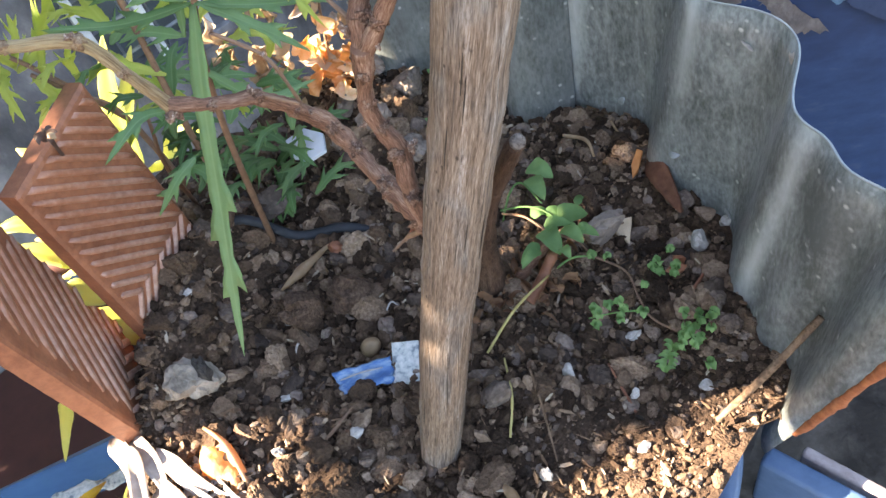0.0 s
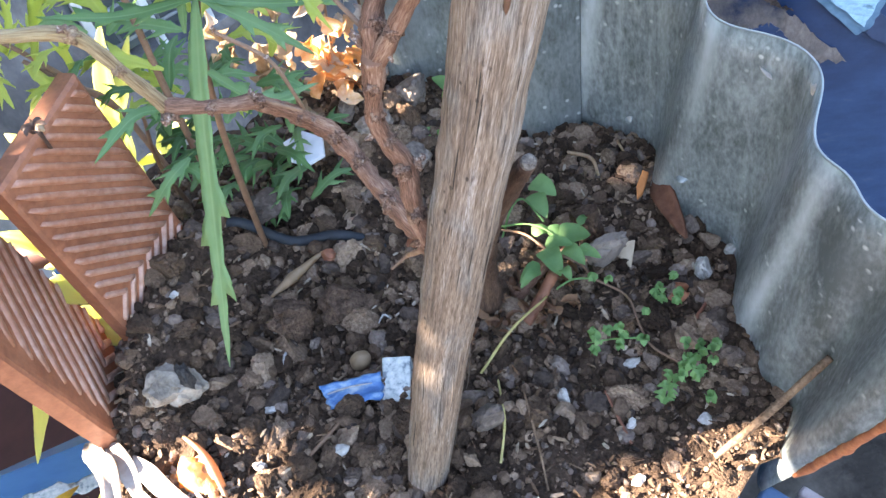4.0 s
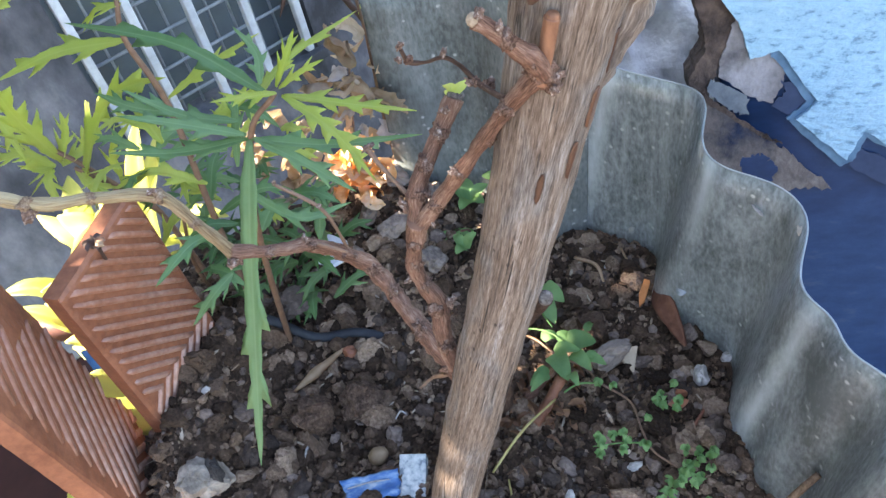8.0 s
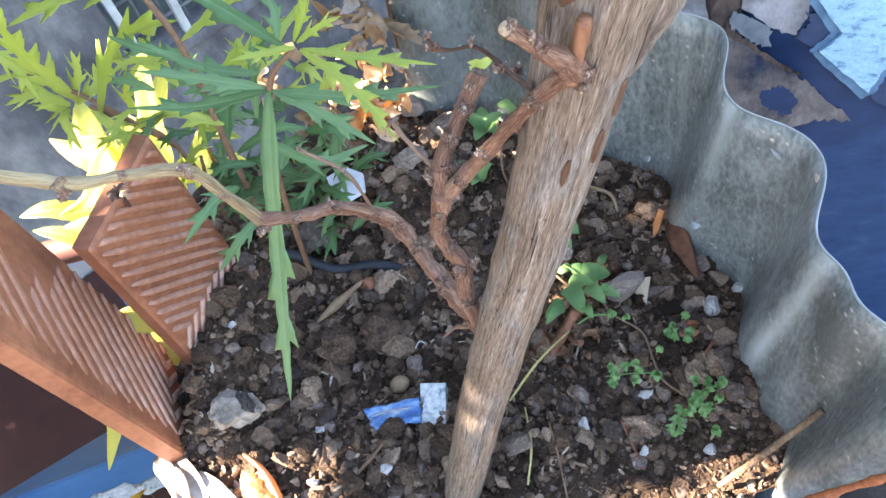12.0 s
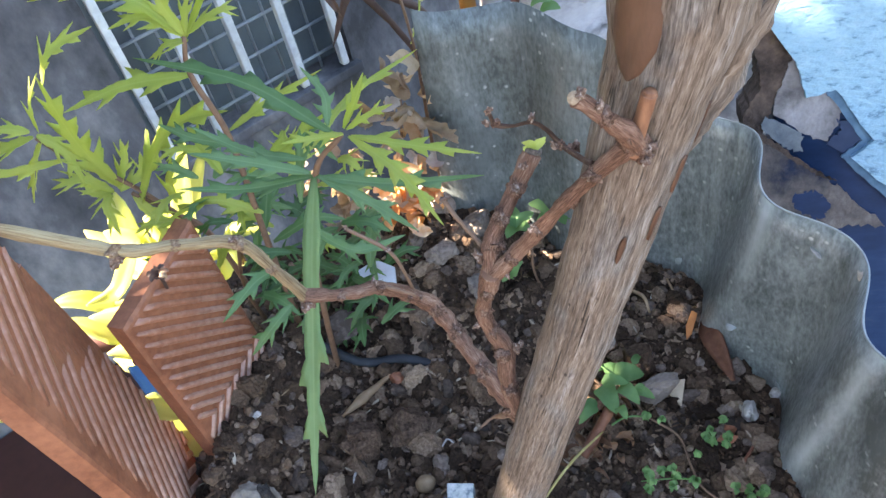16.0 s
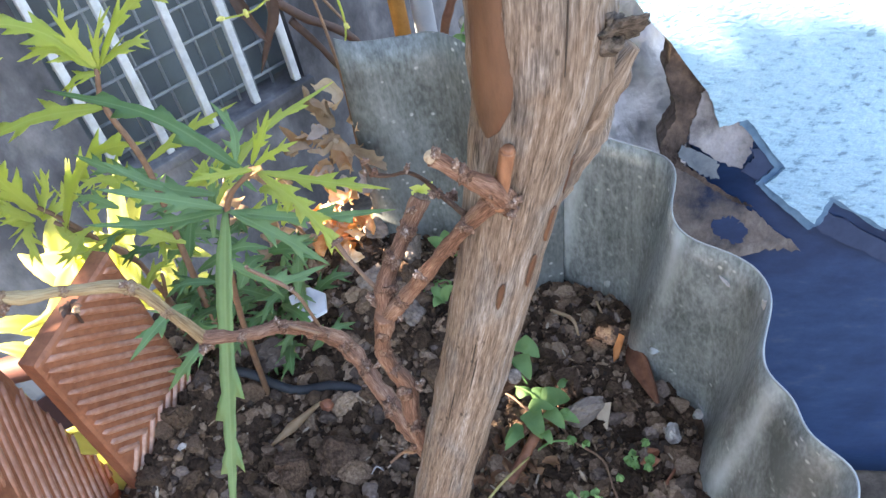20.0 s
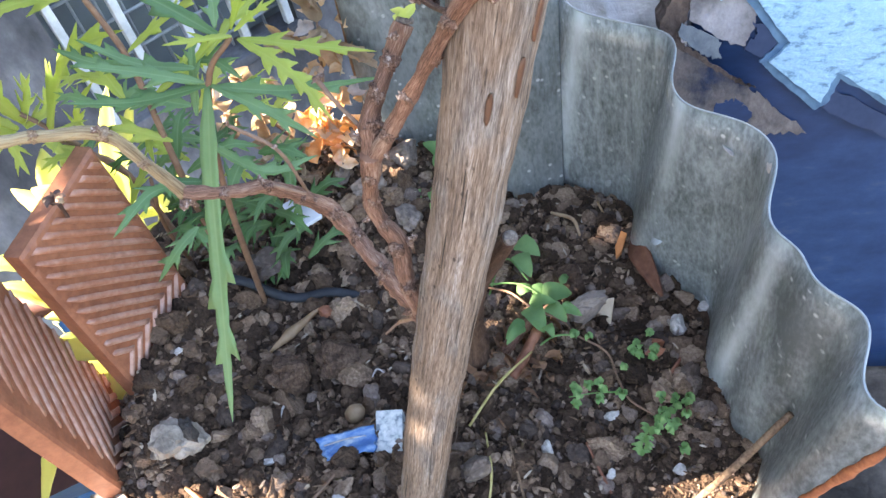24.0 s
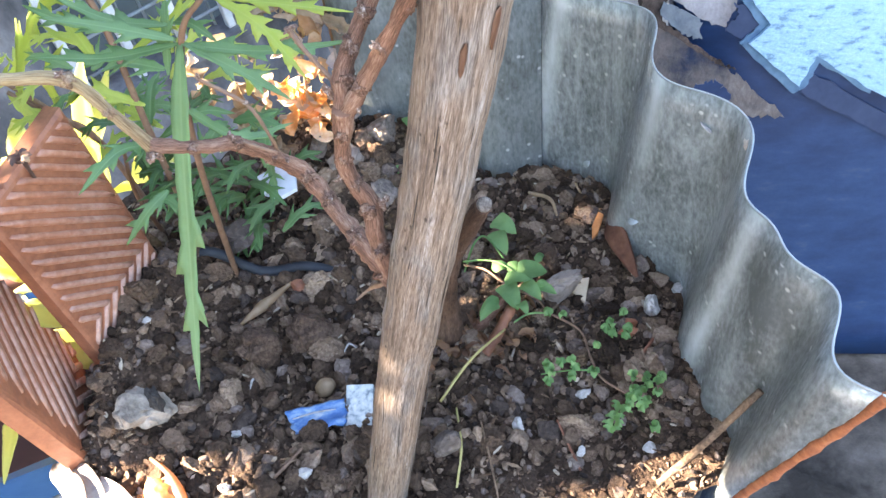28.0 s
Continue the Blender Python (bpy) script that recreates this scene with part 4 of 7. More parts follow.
bark_patch(0.331, 0.44, -186, -144, 22, 1.0)
bark_patch(0.290, 0.303, -57, -46, 0, 2.0)
bark_patch(0.274, 0.287, -69, -59, 0, 3.0)
bark_patch(0.268, 0.279, -105, -96, 0, 4.0)
bark_patch(0.305, 0.318, -44, -34, 0, 5.0)
bm = bmesh.new()
tube(bm, [(0.104, 0.246, 0.298), (0.113, 0.246, 0.316), (0.121, 0.245, 0.330), (0.130, 0.244, 0.341)], [0.007, 0.0085, 0.0070, 0.0022], 16, 0.35, 21.0, 8, freq=140)
snag = under(part("snag", bm, M_WOOD, label="broken splintered branch stub"), stake)
bm = bmesh.new()
tube(bm, [(0.117, 0.243, 0.334), (0.1205, 0.240, 0.350), (0.119, 0.240, 0.368)], [0.0055, 0.0045, 0.0020], 12, 0.5, 25.0, 6, freq=160)
under(part("splinter", bm, M_WOOD), stake)
bm = bmesh.new()
blob(bm, (0.1195, 0.2335, 0.352), 0.0058, 7, 4, 0.9, (0.8, 0.4, 1.7))
under(part("hollow", bm, M_HOLLOW, label="dark rotted hollow"), stake)
for k in range(18):
    rnd = random.Random(300 + k)
    z = rnd.uniform(0.02, 0.36)
    a = radians(rnd.uniform(-165, -15))
    r = stake_radius(z) * 0.99
    bm = bmesh.new()
    p = [stake_middle(z + d) + Vector((math.cos(a), math.sin(a), 0)) * (r + 0.0003) for d in (0, 0.010, 0.020 + 0.02 * rnd.random())]
    tube(bm, p, [0.0001, 0.00028, 0.0001], 5, 0, 0, 3)
    under(part("crack", bm, M_CRACK, label="dark weather crack"), stake)

# ---- vine ----
vine = thing("grape_vine", (0.068, 0.330, 0.0), "bare pruned grape vine with knotty reddish bark", "vine")


def limb(name, points, radii, material, seed, label="", rough=0.27, sides=20, steps=18):
    bm = bmesh.new()
    tube(bm, points, [r * (0.88 if material is M_BARK or material is M_CANE else 1.0) for r in radii], sides, rough, seed, steps, freq=120)
    ob = under(part(name, bm, material, label=label), vine)
    if (material is M_BARK or material is M_CANE) and len(points) > 3:
        for k in range(1, len(points) - 1):
            bm = bmesh.new()
            r = radii[min(k, len(radii) - 1)] * 0.88
            blob(bm, Vector(points[k]) + Vector((0.25 * r * math.sin(k * 2.1 + seed), -0.35 * r, 0.2 * r)), r * (0.88 if material is M_BARK else 0.96), seed + k, 3, 0.8, (1.0, 1.0, 1.25), freq=2.2)
            under(part("knot", bm, M_KNOT if material is M_BARK else M_CANEKNOT, label="swollen knot"), vine)
    return ob


def cut_face(at, way, r, material=None):
    """A sawn end with its ring and pith."""
    way = Vector(way).normalized()
    bm = bmesh.new()
    p = Vector(at)
    tube(bm, [p - way * 0.001, p, p + way * 0.0006], [r, r, r * 0.9], 16, 0.12, 5.0, 2)
    face = under(part("cut_end", bm, material or M_PITH, label="pale sawn end"), vine)
    bm = bmesh.new()
    blob(bm, p + way * 0.0009, r * 0.36, 3, 2, 0.2, (1, 1, 1))
    ob = part("pith", bm, M_CRACK)
    ob.parent = face
    ob.matrix_parent_inverse = face.matrix_parent_inverse.copy()


def bud(at, size, seed, material=None):
    bm = bmesh.new()
    blob(bm, at, size, seed, 3, 1.1, (0.8, 0.8, 1.5))
    blob(bm, Vector(at) + Vector((0.0006, -0.0004, 0.0010)) * (size / 0.0015), size * 0.6, seed + 1, 1, 0.5)
    under(part("bud", bm, material or M_BUD, label="dry pale-tipped bud"), vine)


side_cane = limb("side_cane", [(0.055, 0.247, 0.150), (0.047, 0.256, 0.166), (0.038, 0.272, 0.174), (0.030, 0.290, 0.180), (0.024, 0.299, 0.189), (0.014, 0.297, 0.205), (0.004, 0.290, 0.221), (-0.009, 0.283, 0.229), (-0.022, 0.280, 0.237)],
     [0.0052, 0.0052, 0.0044, 0.0040, 0.0042, 0.0034, 0.0032, 0.0026, 0.0034], M_BARK, 1.0, rough=0.42)
limb("young_cane", [(-0.021, 0.280, 0.236), (-0.029, 0.283, 0.252), (-0.037, 0.285, 0.266), (-0.056, 0.284, 0.273), (-0.075, 0.282, 0.279), (-0.110, 0.279, 0.307), (-0.146, 0.275, 0.336), (-0.22, 0.265, 0.40)],
     [0.0032, 0.0023, 0.0028, 0.0022, 0.0028, 0.0024, 0.0025, 0.0025], M_CANE, 4.0, "younger greenish-brown cane", rough=0.22)
limb("main_shoot", [(0.050, 0.252, 0.158), (0.046, 0.257, 0.180), (0.0475, 0.261, 0.199), (0.044, 0.264, 0.210), (0.0425, 0.265, 0.222), (0.046, 0.262, 0.236), (0.048, 0.260, 0.247)],
     [0.0050, 0.0042, 0.0041, 0.0034, 0.0034, 0.0037, 0.0046], M_BARK, 7.0)
limb("right_shoot", [(0.047, 0.261, 0.242), (0.056, 0.256, 0.256), (0.065, 0.250, 0.272), (0.073, 0.244, 0.287), (0.080, 0.237, 0.301), (0.088, 0.230, 0.314)],
     [0.0036, 0.0030, 0.0028, 0.0026, 0.0028, 0.0034], M_BARK, 8.0)
limb("sawn_spur", [(0.090, 0.231, 0.311), (0.086, 0.228, 0.320), (0.079, 0.226, 0.329), (0.073, 0.227, 0.335)], [0.0034, 0.0027, 0.0026, 0.0025], M_BARK, 9.0, rough=0.45)
limb("short_spur", [(0.0880, 0.2300, 0.3115), (0.0893, 0.2298, 0.3175), (0.0907, 0.2295, 0.3237), (0.0920, 0.2292, 0.3297)], [0.0024, 0.0021, 0.0020, 0.0021], M_SPUR, 10.0, "orange-brown sawn spur", 0.08)
limb("spur_nub", [(0.0790, 0.2265, 0.3290), (0.0760, 0.2280, 0.3315), (0.0738, 0.2295, 0.3338)], [0.0022, 0.0019, 0.0017], M_BARK, 19.0, "short sawn nub", 0.15)
for k, (x, y, z, r) in enumerate([(0.0895, 0.2300, 0.3145, 0.0031), (0.0868, 0.2295, 0.3165, 0.0025), (0.0908, 0.2290, 0.3112, 0.0021), (0.0745, 0.2535, 0.3005, 0.0016), (0.0772, 0.2515, 0.3000, 0.0014), (0.0575, 0.2605, 0.3085, 0.0013)]):
    bm = bmesh.new()
    blob(bm, (x, y, z), r, 70 + k, 3, 0.7, (1.1, 0.9, 1.0), freq=2.4)
    under(part("knot", bm, M_KNOT, label="swollen knot"), vine)
limb("cut_spur", [(0.0475, 0.261, 0.243), (0.0500, 0.265, 0.254), (0.056, 0.269, 0.263), (0.063, 0.273, 0.271), (0.070, 0.277, 0.280)], [0.0040, 0.0038, 0.0034, 0.0034, 0.0036], M_BARK, 12.0)
cut_trunk = limb("cut_trunk", [(0.066, 0.334, -0.02), (0.068, 0.330, 0.01), (0.071, 0.320, 0.06), (0.078, 0.300, 0.115), (0.091, 0.269, 0.176)], [0.0120, 0.0095, 0.0060, 0.0046, 0.0038], M_STEMBARK, 11.0, "thick dark stem sawn off short", 0.22)
cut_face((0.0914, 0.2680, 0.1770), (0.30, -0.55, 0.62), 0.0033)
cut_face((0.0727, 0.2266, 0.3358), (-0.45, -0.6, 0.6), 0.0018, M_CUTPALE)
cut_face((0.0735, 0.2297, 0.3342), (-0.5, -0.4, 0.7), 0.0013, M_CUTPALE)
cut_face((0.0921, 0.2292, 0.3301), (0.20, -0.04, 0.96), 0.0018, M_SPUR)
cut_face((0.0708, 0.2775, 0.2812), (0.4, 0.25, 0.85), 0.0030)
limb("root_stub", [(0.085, 0.330, 0.005), (0.098, 0.335, 0.012), (0.112, 0.338, 0.024)], [0.0045, 0.0038, 0.0030], M_BARK, 13.0, "snapped side root")
limb("twig", [(0.017, 0.299, 0.197), (0.016, 0.297, 0.215), (0.012, 0.299, 0.230), (-0.002, 0.305, 0.242)], [0.0009, 0.0007, 0.0008, 0.0007], M_STEM, 14.0)
limb("twig", [(0.004, 0.291, 0.222), (0.018, 0.287, 0.214)], [0.0008, 0.0006], M_STEM, 15.0)
limb("twig", [(0.048, 0.266, 0.252), (0.041, 0.274, 0.262), (0.038, 0.279, 0.267)], [0.0009, 0.0008, 0.0010], M_STEM, 16.0)
limb("twig", [(0.0800, 0.2400, 0.3020), (0.0775, 0.2480, 0.3000), (0.0745, 0.2535, 0.3010), (0.0710, 0.2545, 0.3065), (0.0670, 0.2550, 0.3100), (0.0620, 0.2580, 0.3080), (0.0575, 0.2605, 0.3080), (0.0560, 0.2595, 0.3130)], [0.0011, 0.0009, 0.0009, 0.0006, 0.0006, 0.0005, 0.0009, 0.0007], M_STEMBARK, 17.0)
limb("dry_tendril", [(0.046, 0.254, 0.162), (0.040, 0.259, 0.156), (0.036, 0.262, 0.151), (0.030, 0.260, 0.149)], [0.0010, 0.0012, 0.0008, 0.0005], M_STEM, 18.0, rough=0.5)
for k, (x, y, z, r) in enumerate([(0.052, 0.259, 0.201, 0.0016), (0.054, 0.259, 0.203, 0.0010), (0.039, 0.265, 0.213, 0.0011), (0.053, 0.256, 0.248, 0.0010), (0.045, 0.263, 0.252, 0.0015),
                                  (0.063, 0.248, 0.274, 0.0013), (0.067, 0.249, 0.277, 0.0010), (0.078, 0.236, 0.302, 0.0013), (0.091, 0.228, 0.310, 0.0017), (0.093, 0.229, 0.313, 0.0011),
                                  (0.074, 0.225, 0.338, 0.0012), (0.078, 0.224, 0.334, 0.0010), (0.062, 0.270, 0.273, 0.0013), (0.066, 0.273, 0.279, 0.0011), (0.055, 0.267, 0.265, 0.0014)]):
    bud((x, y, z), r, k)
for k, (x, y, z, r) in enumerate([(-0.022, 0.277, 0.234, 0.0021), (-0.020, 0.279, 0.232, 0.0014), (-0.037, 0.284, 0.269, 0.0014), (-0.075, 0.280, 0.276, 0.0021), (-0.077, 0.281, 0.274, 0.0014),
                                  (0.004, 0.289, 0.225, 0.0012), (0.017, 0.298, 0.199, 0.0016), (0.019, 0.296, 0.202, 0.0010), (0.031, 0.287, 0.183, 0.0011), (0.037, 0.273, 0.178, 0.0010),
                                  (0.042, 0.263, 0.173, 0.0011), (0.039, 0.268, 0.178, 0.0009), (-0.002, 0.305, 0.243, 0.0009), (0.012, 0.299, 0.231, 0.0010), (0.038, 0.279, 0.268, 0.0013),
                                  (0.0672, 0.2550, 0.3115, 0.0009), (0.0790, 0.2520, 0.2995, 0.0010), (0.0728, 0.2530, 0.3010, 0.0010), (0.0548, 0.2610, 0.3090, 0.0009), (0.0560, 0.2590, 0.3145, 0.0009)]):
    bud((x, y, z), r, 40 + k)
for k in range(2):
    bm = bmesh.new()
    blade(bm, [(0.068, 0.277, 0.281), (0.070 + 0.003 * k, 0.277, 0.284), (0.067 + 0.008 * k, 0.276, 0.2865)], 0.0022, 2, 0.2, 0.4, (0, -1, 0.5), 6)
    under(part("green_sprout", bm, M_YOUNG, label="tiny fresh yellow-green shoot"), vine)

# ---- flaking paint and plaster on the leaning wall ----
def flake(name, outline, thick, base, material, label, jag, seed, cuts=6):
    ob = sheet(name, outline, thick, base, material, wall_east, jag, seed, cuts)
    ob["label"] = label
    return ob


flake("paint_layer", [(-0.097, 0.132), (-0.052, 0.071), (-0.045, 0.050), (-0.030, 0.054), (-0.006, 0.022), (-0.017, 0.012), (0.014, -0.016), (0.021, 0.002), (0.057, -0.022), (0.30, -0.16), (0.62, -0.10), (0.62, 0.28), (-0.10, 0.28)],
      0.0045, 0.002, M_SKY, "thick cracked light blue paint layer", 0.0007, 4, 6)
flake("undercoat", [(-0.034, 0.051), (-0.030, 0.047), (-0.0115, 0.0215), (-0.0215, 0.0125), (-0.017, 0.007), (0.011, -0.021), (0.018, -0.018), (0.024, -0.003), (0.055, -0.024), (0.06, 0.02), (-0.02, 0.06)], 0.0014, 0.0020, M_MIDBLUE, "worn mid-blue undercoat showing along the broken edge", 0.0008, 14)
flake("broken_edge", [(-0.098, 0.138), (-0.060, 0.100), (-0.0545, 0.088), (-0.0520, 0.070), (-0.0590, 0.0516), (-0.0635, 0.0382), (-0.0655, 0.0296), (-0.0640, 0.0120), (-0.0740, 0.0140), (-0.0775, 0.0400), (-0.0692, 0.0538), (-0.0701, 0.0670), (-0.0755, 0.0819), (-0.0728, 0.0972)], 0.0290, -0.0280, M_BROKEN, "dark broken plaster edge", 0.0010, 21)
flake("bare_patch", [(-0.052, 0.080), (-0.040, 0.060), (-0.024, 0.044), (-0.0250, 0.0335), (-0.0275, 0.0270), (-0.0310, 0.0215), (-0.0427, 0.0263), (-0.0613, 0.0397), (-0.0600, 0.0516), (-0.0550, 0.0676)], 0.0008, 0.0014, M_PLASTER_PALE, "bare lilac-grey plaster patch", 0.0010, 5)
flake("paint_remnant", [(-0.0265, 0.0345), (-0.0190, 0.0340), (-0.0100, 0.0310), (-0.0084, 0.0228), (-0.0194, 0.0130), (-0.0300, 0.0190), (-0.0285, 0.0235), (-0.0235, 0.0275)], 0.0006, 0.0018, M_NAVY2, "slate blue paint remnant", 0.0012, 22)
flake("plaster_skim", [(-0.0650, 0.0385), (-0.0560, 0.0335), (-0.0445, 0.0280), (-0.0425, 0.0150), (-0.0500, 0.0168), (-0.0567, 0.0215), (-0.0668, 0.0313)], 0.0006, 0.0014, M_SKIM, "thin bluish-grey skim of old plaster", 0.0012, 12)
flake("bare_patch", [(-0.0700, 0.0250), (-0.0600, 0.0200), (-0.0535, 0.0165), (-0.0401, 0.0050), (-0.0280, -0.0030), (-0.0190, -0.0090), (-0.0075, -0.0220), (0.0090, -0.0370), (-0.0060, -0.0345), (-0.0233, -0.0390), (-0.0500, -0.0420), (-0.0760, -0.0300)], 0.0007, 0.0012, M_PLASTER, "bare grey-brown plaster patch", 0.0018, 6)
flake("paint_remnant", [(-0.0445, -0.0125), (-0.0380, -0.0105), (-0.0319, -0.0115), (-0.0285, -0.0150), (-0.0240, -0.0195), (-0.0255, -0.0290), (-0.0330, -0.0300), (-0.0445, -0.0210)], 0.0005, 0.0018, M_NAVY, "patch of old navy paint", 0.0016, 8)
flake("broken_edge", [(-0.0690, 0.0310), (-0.0610, 0.0240), (-0.0536, 0.0180), (-0.0401, 0.0075), (-0.0300, 0.0005), (-0.0219, -0.0045), (-0.0300, -0.0020), (-0.0405, 0.0045), (-0.0545, 0.0155), (-0.0700, 0.0255)], 0.0008, 0.0016, M_BROKEN, "dark broken plaster edge", 0.0010, 9)
flake("paint_step", [(0.016, -0.020), (0.020, -0.008), (0.057, -0.032), (0.30, -0.18), (0.30, -0.20), (0.060, -0.047), (0.030, -0.030)], 0.0010, 0.0022, M_NAVY2, "older slate blue paint layer", 0.0012, 7)
broken_plaster = thing("plaster_slab", (0.24, 0.62, -0.62), "broken whitish lump of plaster leaning behind the metal sheets", "rubble")
bm = bmesh.new()
n = 60
g = []
for i in range(n + 1):
    col = []
    for j in range(n + 1):
        u, v = i / n, j / n
        z = -0.20 + 0.42 * v
        left = 0.148 + 1.30 * max(0.0, z - 0.085) + 0.008 * noise.noise(Vector((1, z * 40, 2)))
        right = 0.328 - 0.55 * max(0.0, z - 0.06) + 0.010 * noise.noise(Vector((5, z * 28, 2)))
        x = left + (right - left) * u
        p = Vector((x * 16, z * 16, 4))
        y = 0.560 + 0.75 * (z + 0.05) - 0.10 * u + 0.024 * noise.noise(p) + 0.020 * abs(noise.noise(p * 2.1)) + 0.012 * abs(noise.noise(p * 4.3)) + 0.003 * noise.noise(p * 11) + 0.030 * (max(0.0, abs(2 * u - 1) - 0.75) / 0.25) ** 2
        deep = max(1.0, (y - 0.08) / 0.52)
        col.append(bm.verts.new((0.035 + (x - 0.035) * deep, y, 0.45 + (z - 0.45) * (0.5 + 0.5 * deep))))
    g.append(col)
h = [[bm.verts.new(v.co + Vector((0, 0.09, 0))) for v in c] for c in g]
for i in range(n):
    for j in range(n):
        bm.faces.new((g[i][j], g[i + 1][j], g[i + 1][j + 1], g[i][j + 1]))
        bm.faces.new((h[i][j], h[i][j + 1], h[i + 1][j + 1], h[i + 1][j]))
    bm.faces.new((g[i][n], g[i + 1][n], h[i + 1][n], h[i][n]))
    bm.faces.new((g[i + 1][0], g[i][0], h[i][0], h[i + 1][0]))
for j in range(n):
    bm.faces.new((g[0][j], g[0][j + 1], h[0][j + 1], h[0][j]))
    bm.faces.new((g[n][j + 1], g[n][j], h[n][j], h[n][j + 1]))
bmesh.ops.recalc_face_normals(bm, faces=bm.faces)
under(part("lump", bm, M_PLASTER2), broken_plaster)
bm = bmesh.new()
box(bm, Matrix.Translation((0.235, 0.640, -0.415)), 0.20, 0.14, 0.43, 0.01)
under(part("footing", bm, M_PLASTER), broken_plaster)

# ---- pipes, dry vine and far clutter ----
drain_pipe = thing("pipe", (0.11, 0.66, -0.62), "old pale pipe beside a rusty orange post", "pipe")
bm = bmesh.new()
tube(bm, [(0.129, 0.68, -0.62), (0.123, 0.68, 0.0), (0.119, 0.68, 0.6)], [0.0095] * 3, 16, 0.02, 1.0, 6)
under(part("tube", bm, M_PIPE_W), drain_pipe)
bm = bmesh.new()
tube(bm, [(0.108, 0.67, -0.62), (0.102, 0.67, 0.0), (0.098, 0.67, 0.6)], [0.007] * 3, 12, 0.05, 2.0, 6)
under(part("rusty_post", bm, M_PIPE_O, label="orange rusty post"), drain_pipe)

floor_pipe = thing("floor_pipe", (-0.58, 0.713, -0.2), "reddish painted pipe running above the floor with a white smear", "pipe")
bm = bmesh.new()
tube(bm, [(-0.951, 0.72, -0.2), (-0.58, 0.713, -0.2), (-0.262, 0.707, -0.2)], [0.0165] * 3, 16, 0.04, 3.0, 6, freq=30)
under(part("tube", bm, M_FLOOR), floor_pipe)
for k, (x, y, z) in enumerate(((-0.951, 0.72, -0.2), (-0.262, 0.707, -0.2))):
    bm = bmesh.new()
    tube(bm, [(x, y, -0.632), (x, y, -0.4), (x, y, z - 0.010)], [0.012] * 3, 12, 0.03, 4.0 + k, 4, freq=30)
    under(part("support", bm, M_FLOOR), floor_pipe)
bm = bmesh.new()
blob(bm, (-0.584, 0.713, -0.1845), 0.010, 2, 3, 0.5, (1.7, 0.8, 0.14))
under(part("smear", bm, M_WHITE, label="white paint smear"), floor_pipe)

dry_climber = thing("dry_climber", (0.0, 0.52, 0.02), "withered brown climber with curled dead leaves", "dead plant")
for k, pts in enumerate([[(0.045, 0.535, 0.0), (0.043, 0.532, 0.09), (0.046, 0.535, 0.18), (0.040, 0.54, 0.26)], [(0.010, 0.52, 0.01), (0.016, 0.52, 0.08), (0.030, 0.53, 0.15)], [(-0.02, 0.51, 0.0), (-0.010, 0.51, 0.06), (-0.02, 0.50, 0.10)],
                         [(0.00, 0.60, 0.26), (0.035, 0.58, 0.23), (0.060, 0.56, 0.195)]]):
    bm = bmesh.new()
    tube(bm, pts, [0.0014, 0.0012, 0.0008], 6, 0.2, k, 5)
    under(part("stem", bm, M_STEM), dry_climber)
for k in range(34):
    rnd = random.Random(700 + k)
    t = rnd.random()
    c = Vector((0.002 + 0.045 * rnd.random() + 0.01 * t, 0.505 + 0.03 * rnd.random(), 0.045 + 0.135 * t))
    d = Vector((rnd.uniform(-1, 1), rnd.uniform(-1, 0.3), rnd.uniform(-1, 0.5))).normalized() * rnd.uniform(0.010, 0.020)
    s = Vector((rnd.uniform(-1, 1), rnd.uniform(-1, 1), rnd.uniform(-1, 1))) * 0.008
    bm = bmesh.new()
    blade(bm, [c, c + d * 0.5 + s, c + d], rnd.uniform(0.003, 0.007), 3, 0.25, rnd.uniform(0.4, 1.4), (rnd.uniform(-1, 1), -0.6, rnd.uniform(-1, 1)), 7, seed=k)
    under(part("dead_leaf", bm, M_HUSK if k % 3 == 0 else M_DRY), dry_climber)
for k in range(16):
    rnd = random.Random(800 + k)
    c = Vector((0.020 + rnd.uniform(-0.014, 0.015), 0.492 + rnd.uniform(-0.006, 0.010), 0.083 + rnd.uniform(-0.022, 0.022)))
    d = Vector((rnd.uniform(-1, 1), rnd.uniform(-0.5, 0.3), rnd.uniform(-0.7, 1))).normalized() * rnd.uniform(0.012, 0.019)
    s = Vector((rnd.uniform(-1, 1), rnd.uniform(-1, 1), rnd.uniform(-1, 1))) * 0.006
    bm = bmesh.new()
    blade(bm, [c, c + d * 0.5 + s, c + d], rnd.uniform(0.006, 0.011), 3, 0.2, rnd.uniform(0.2, 0.9), (rnd.uniform(-1.0, 0), -0.7, rnd.uniform(-0.3, 1)), 7, seed=k)
    for v in bm.verts:
        v.co += Vector((noise.noise(v.co * 120), noise.noise(v.co * 120 + Vector((9, 0, 0))), noise.noise(v.co * 120 + Vector((0, 9, 0))))) * 0.005
    under(part("orange_leaf", bm, M_ORANGE, label="crumpled orange dead leaf"), dry_climber)
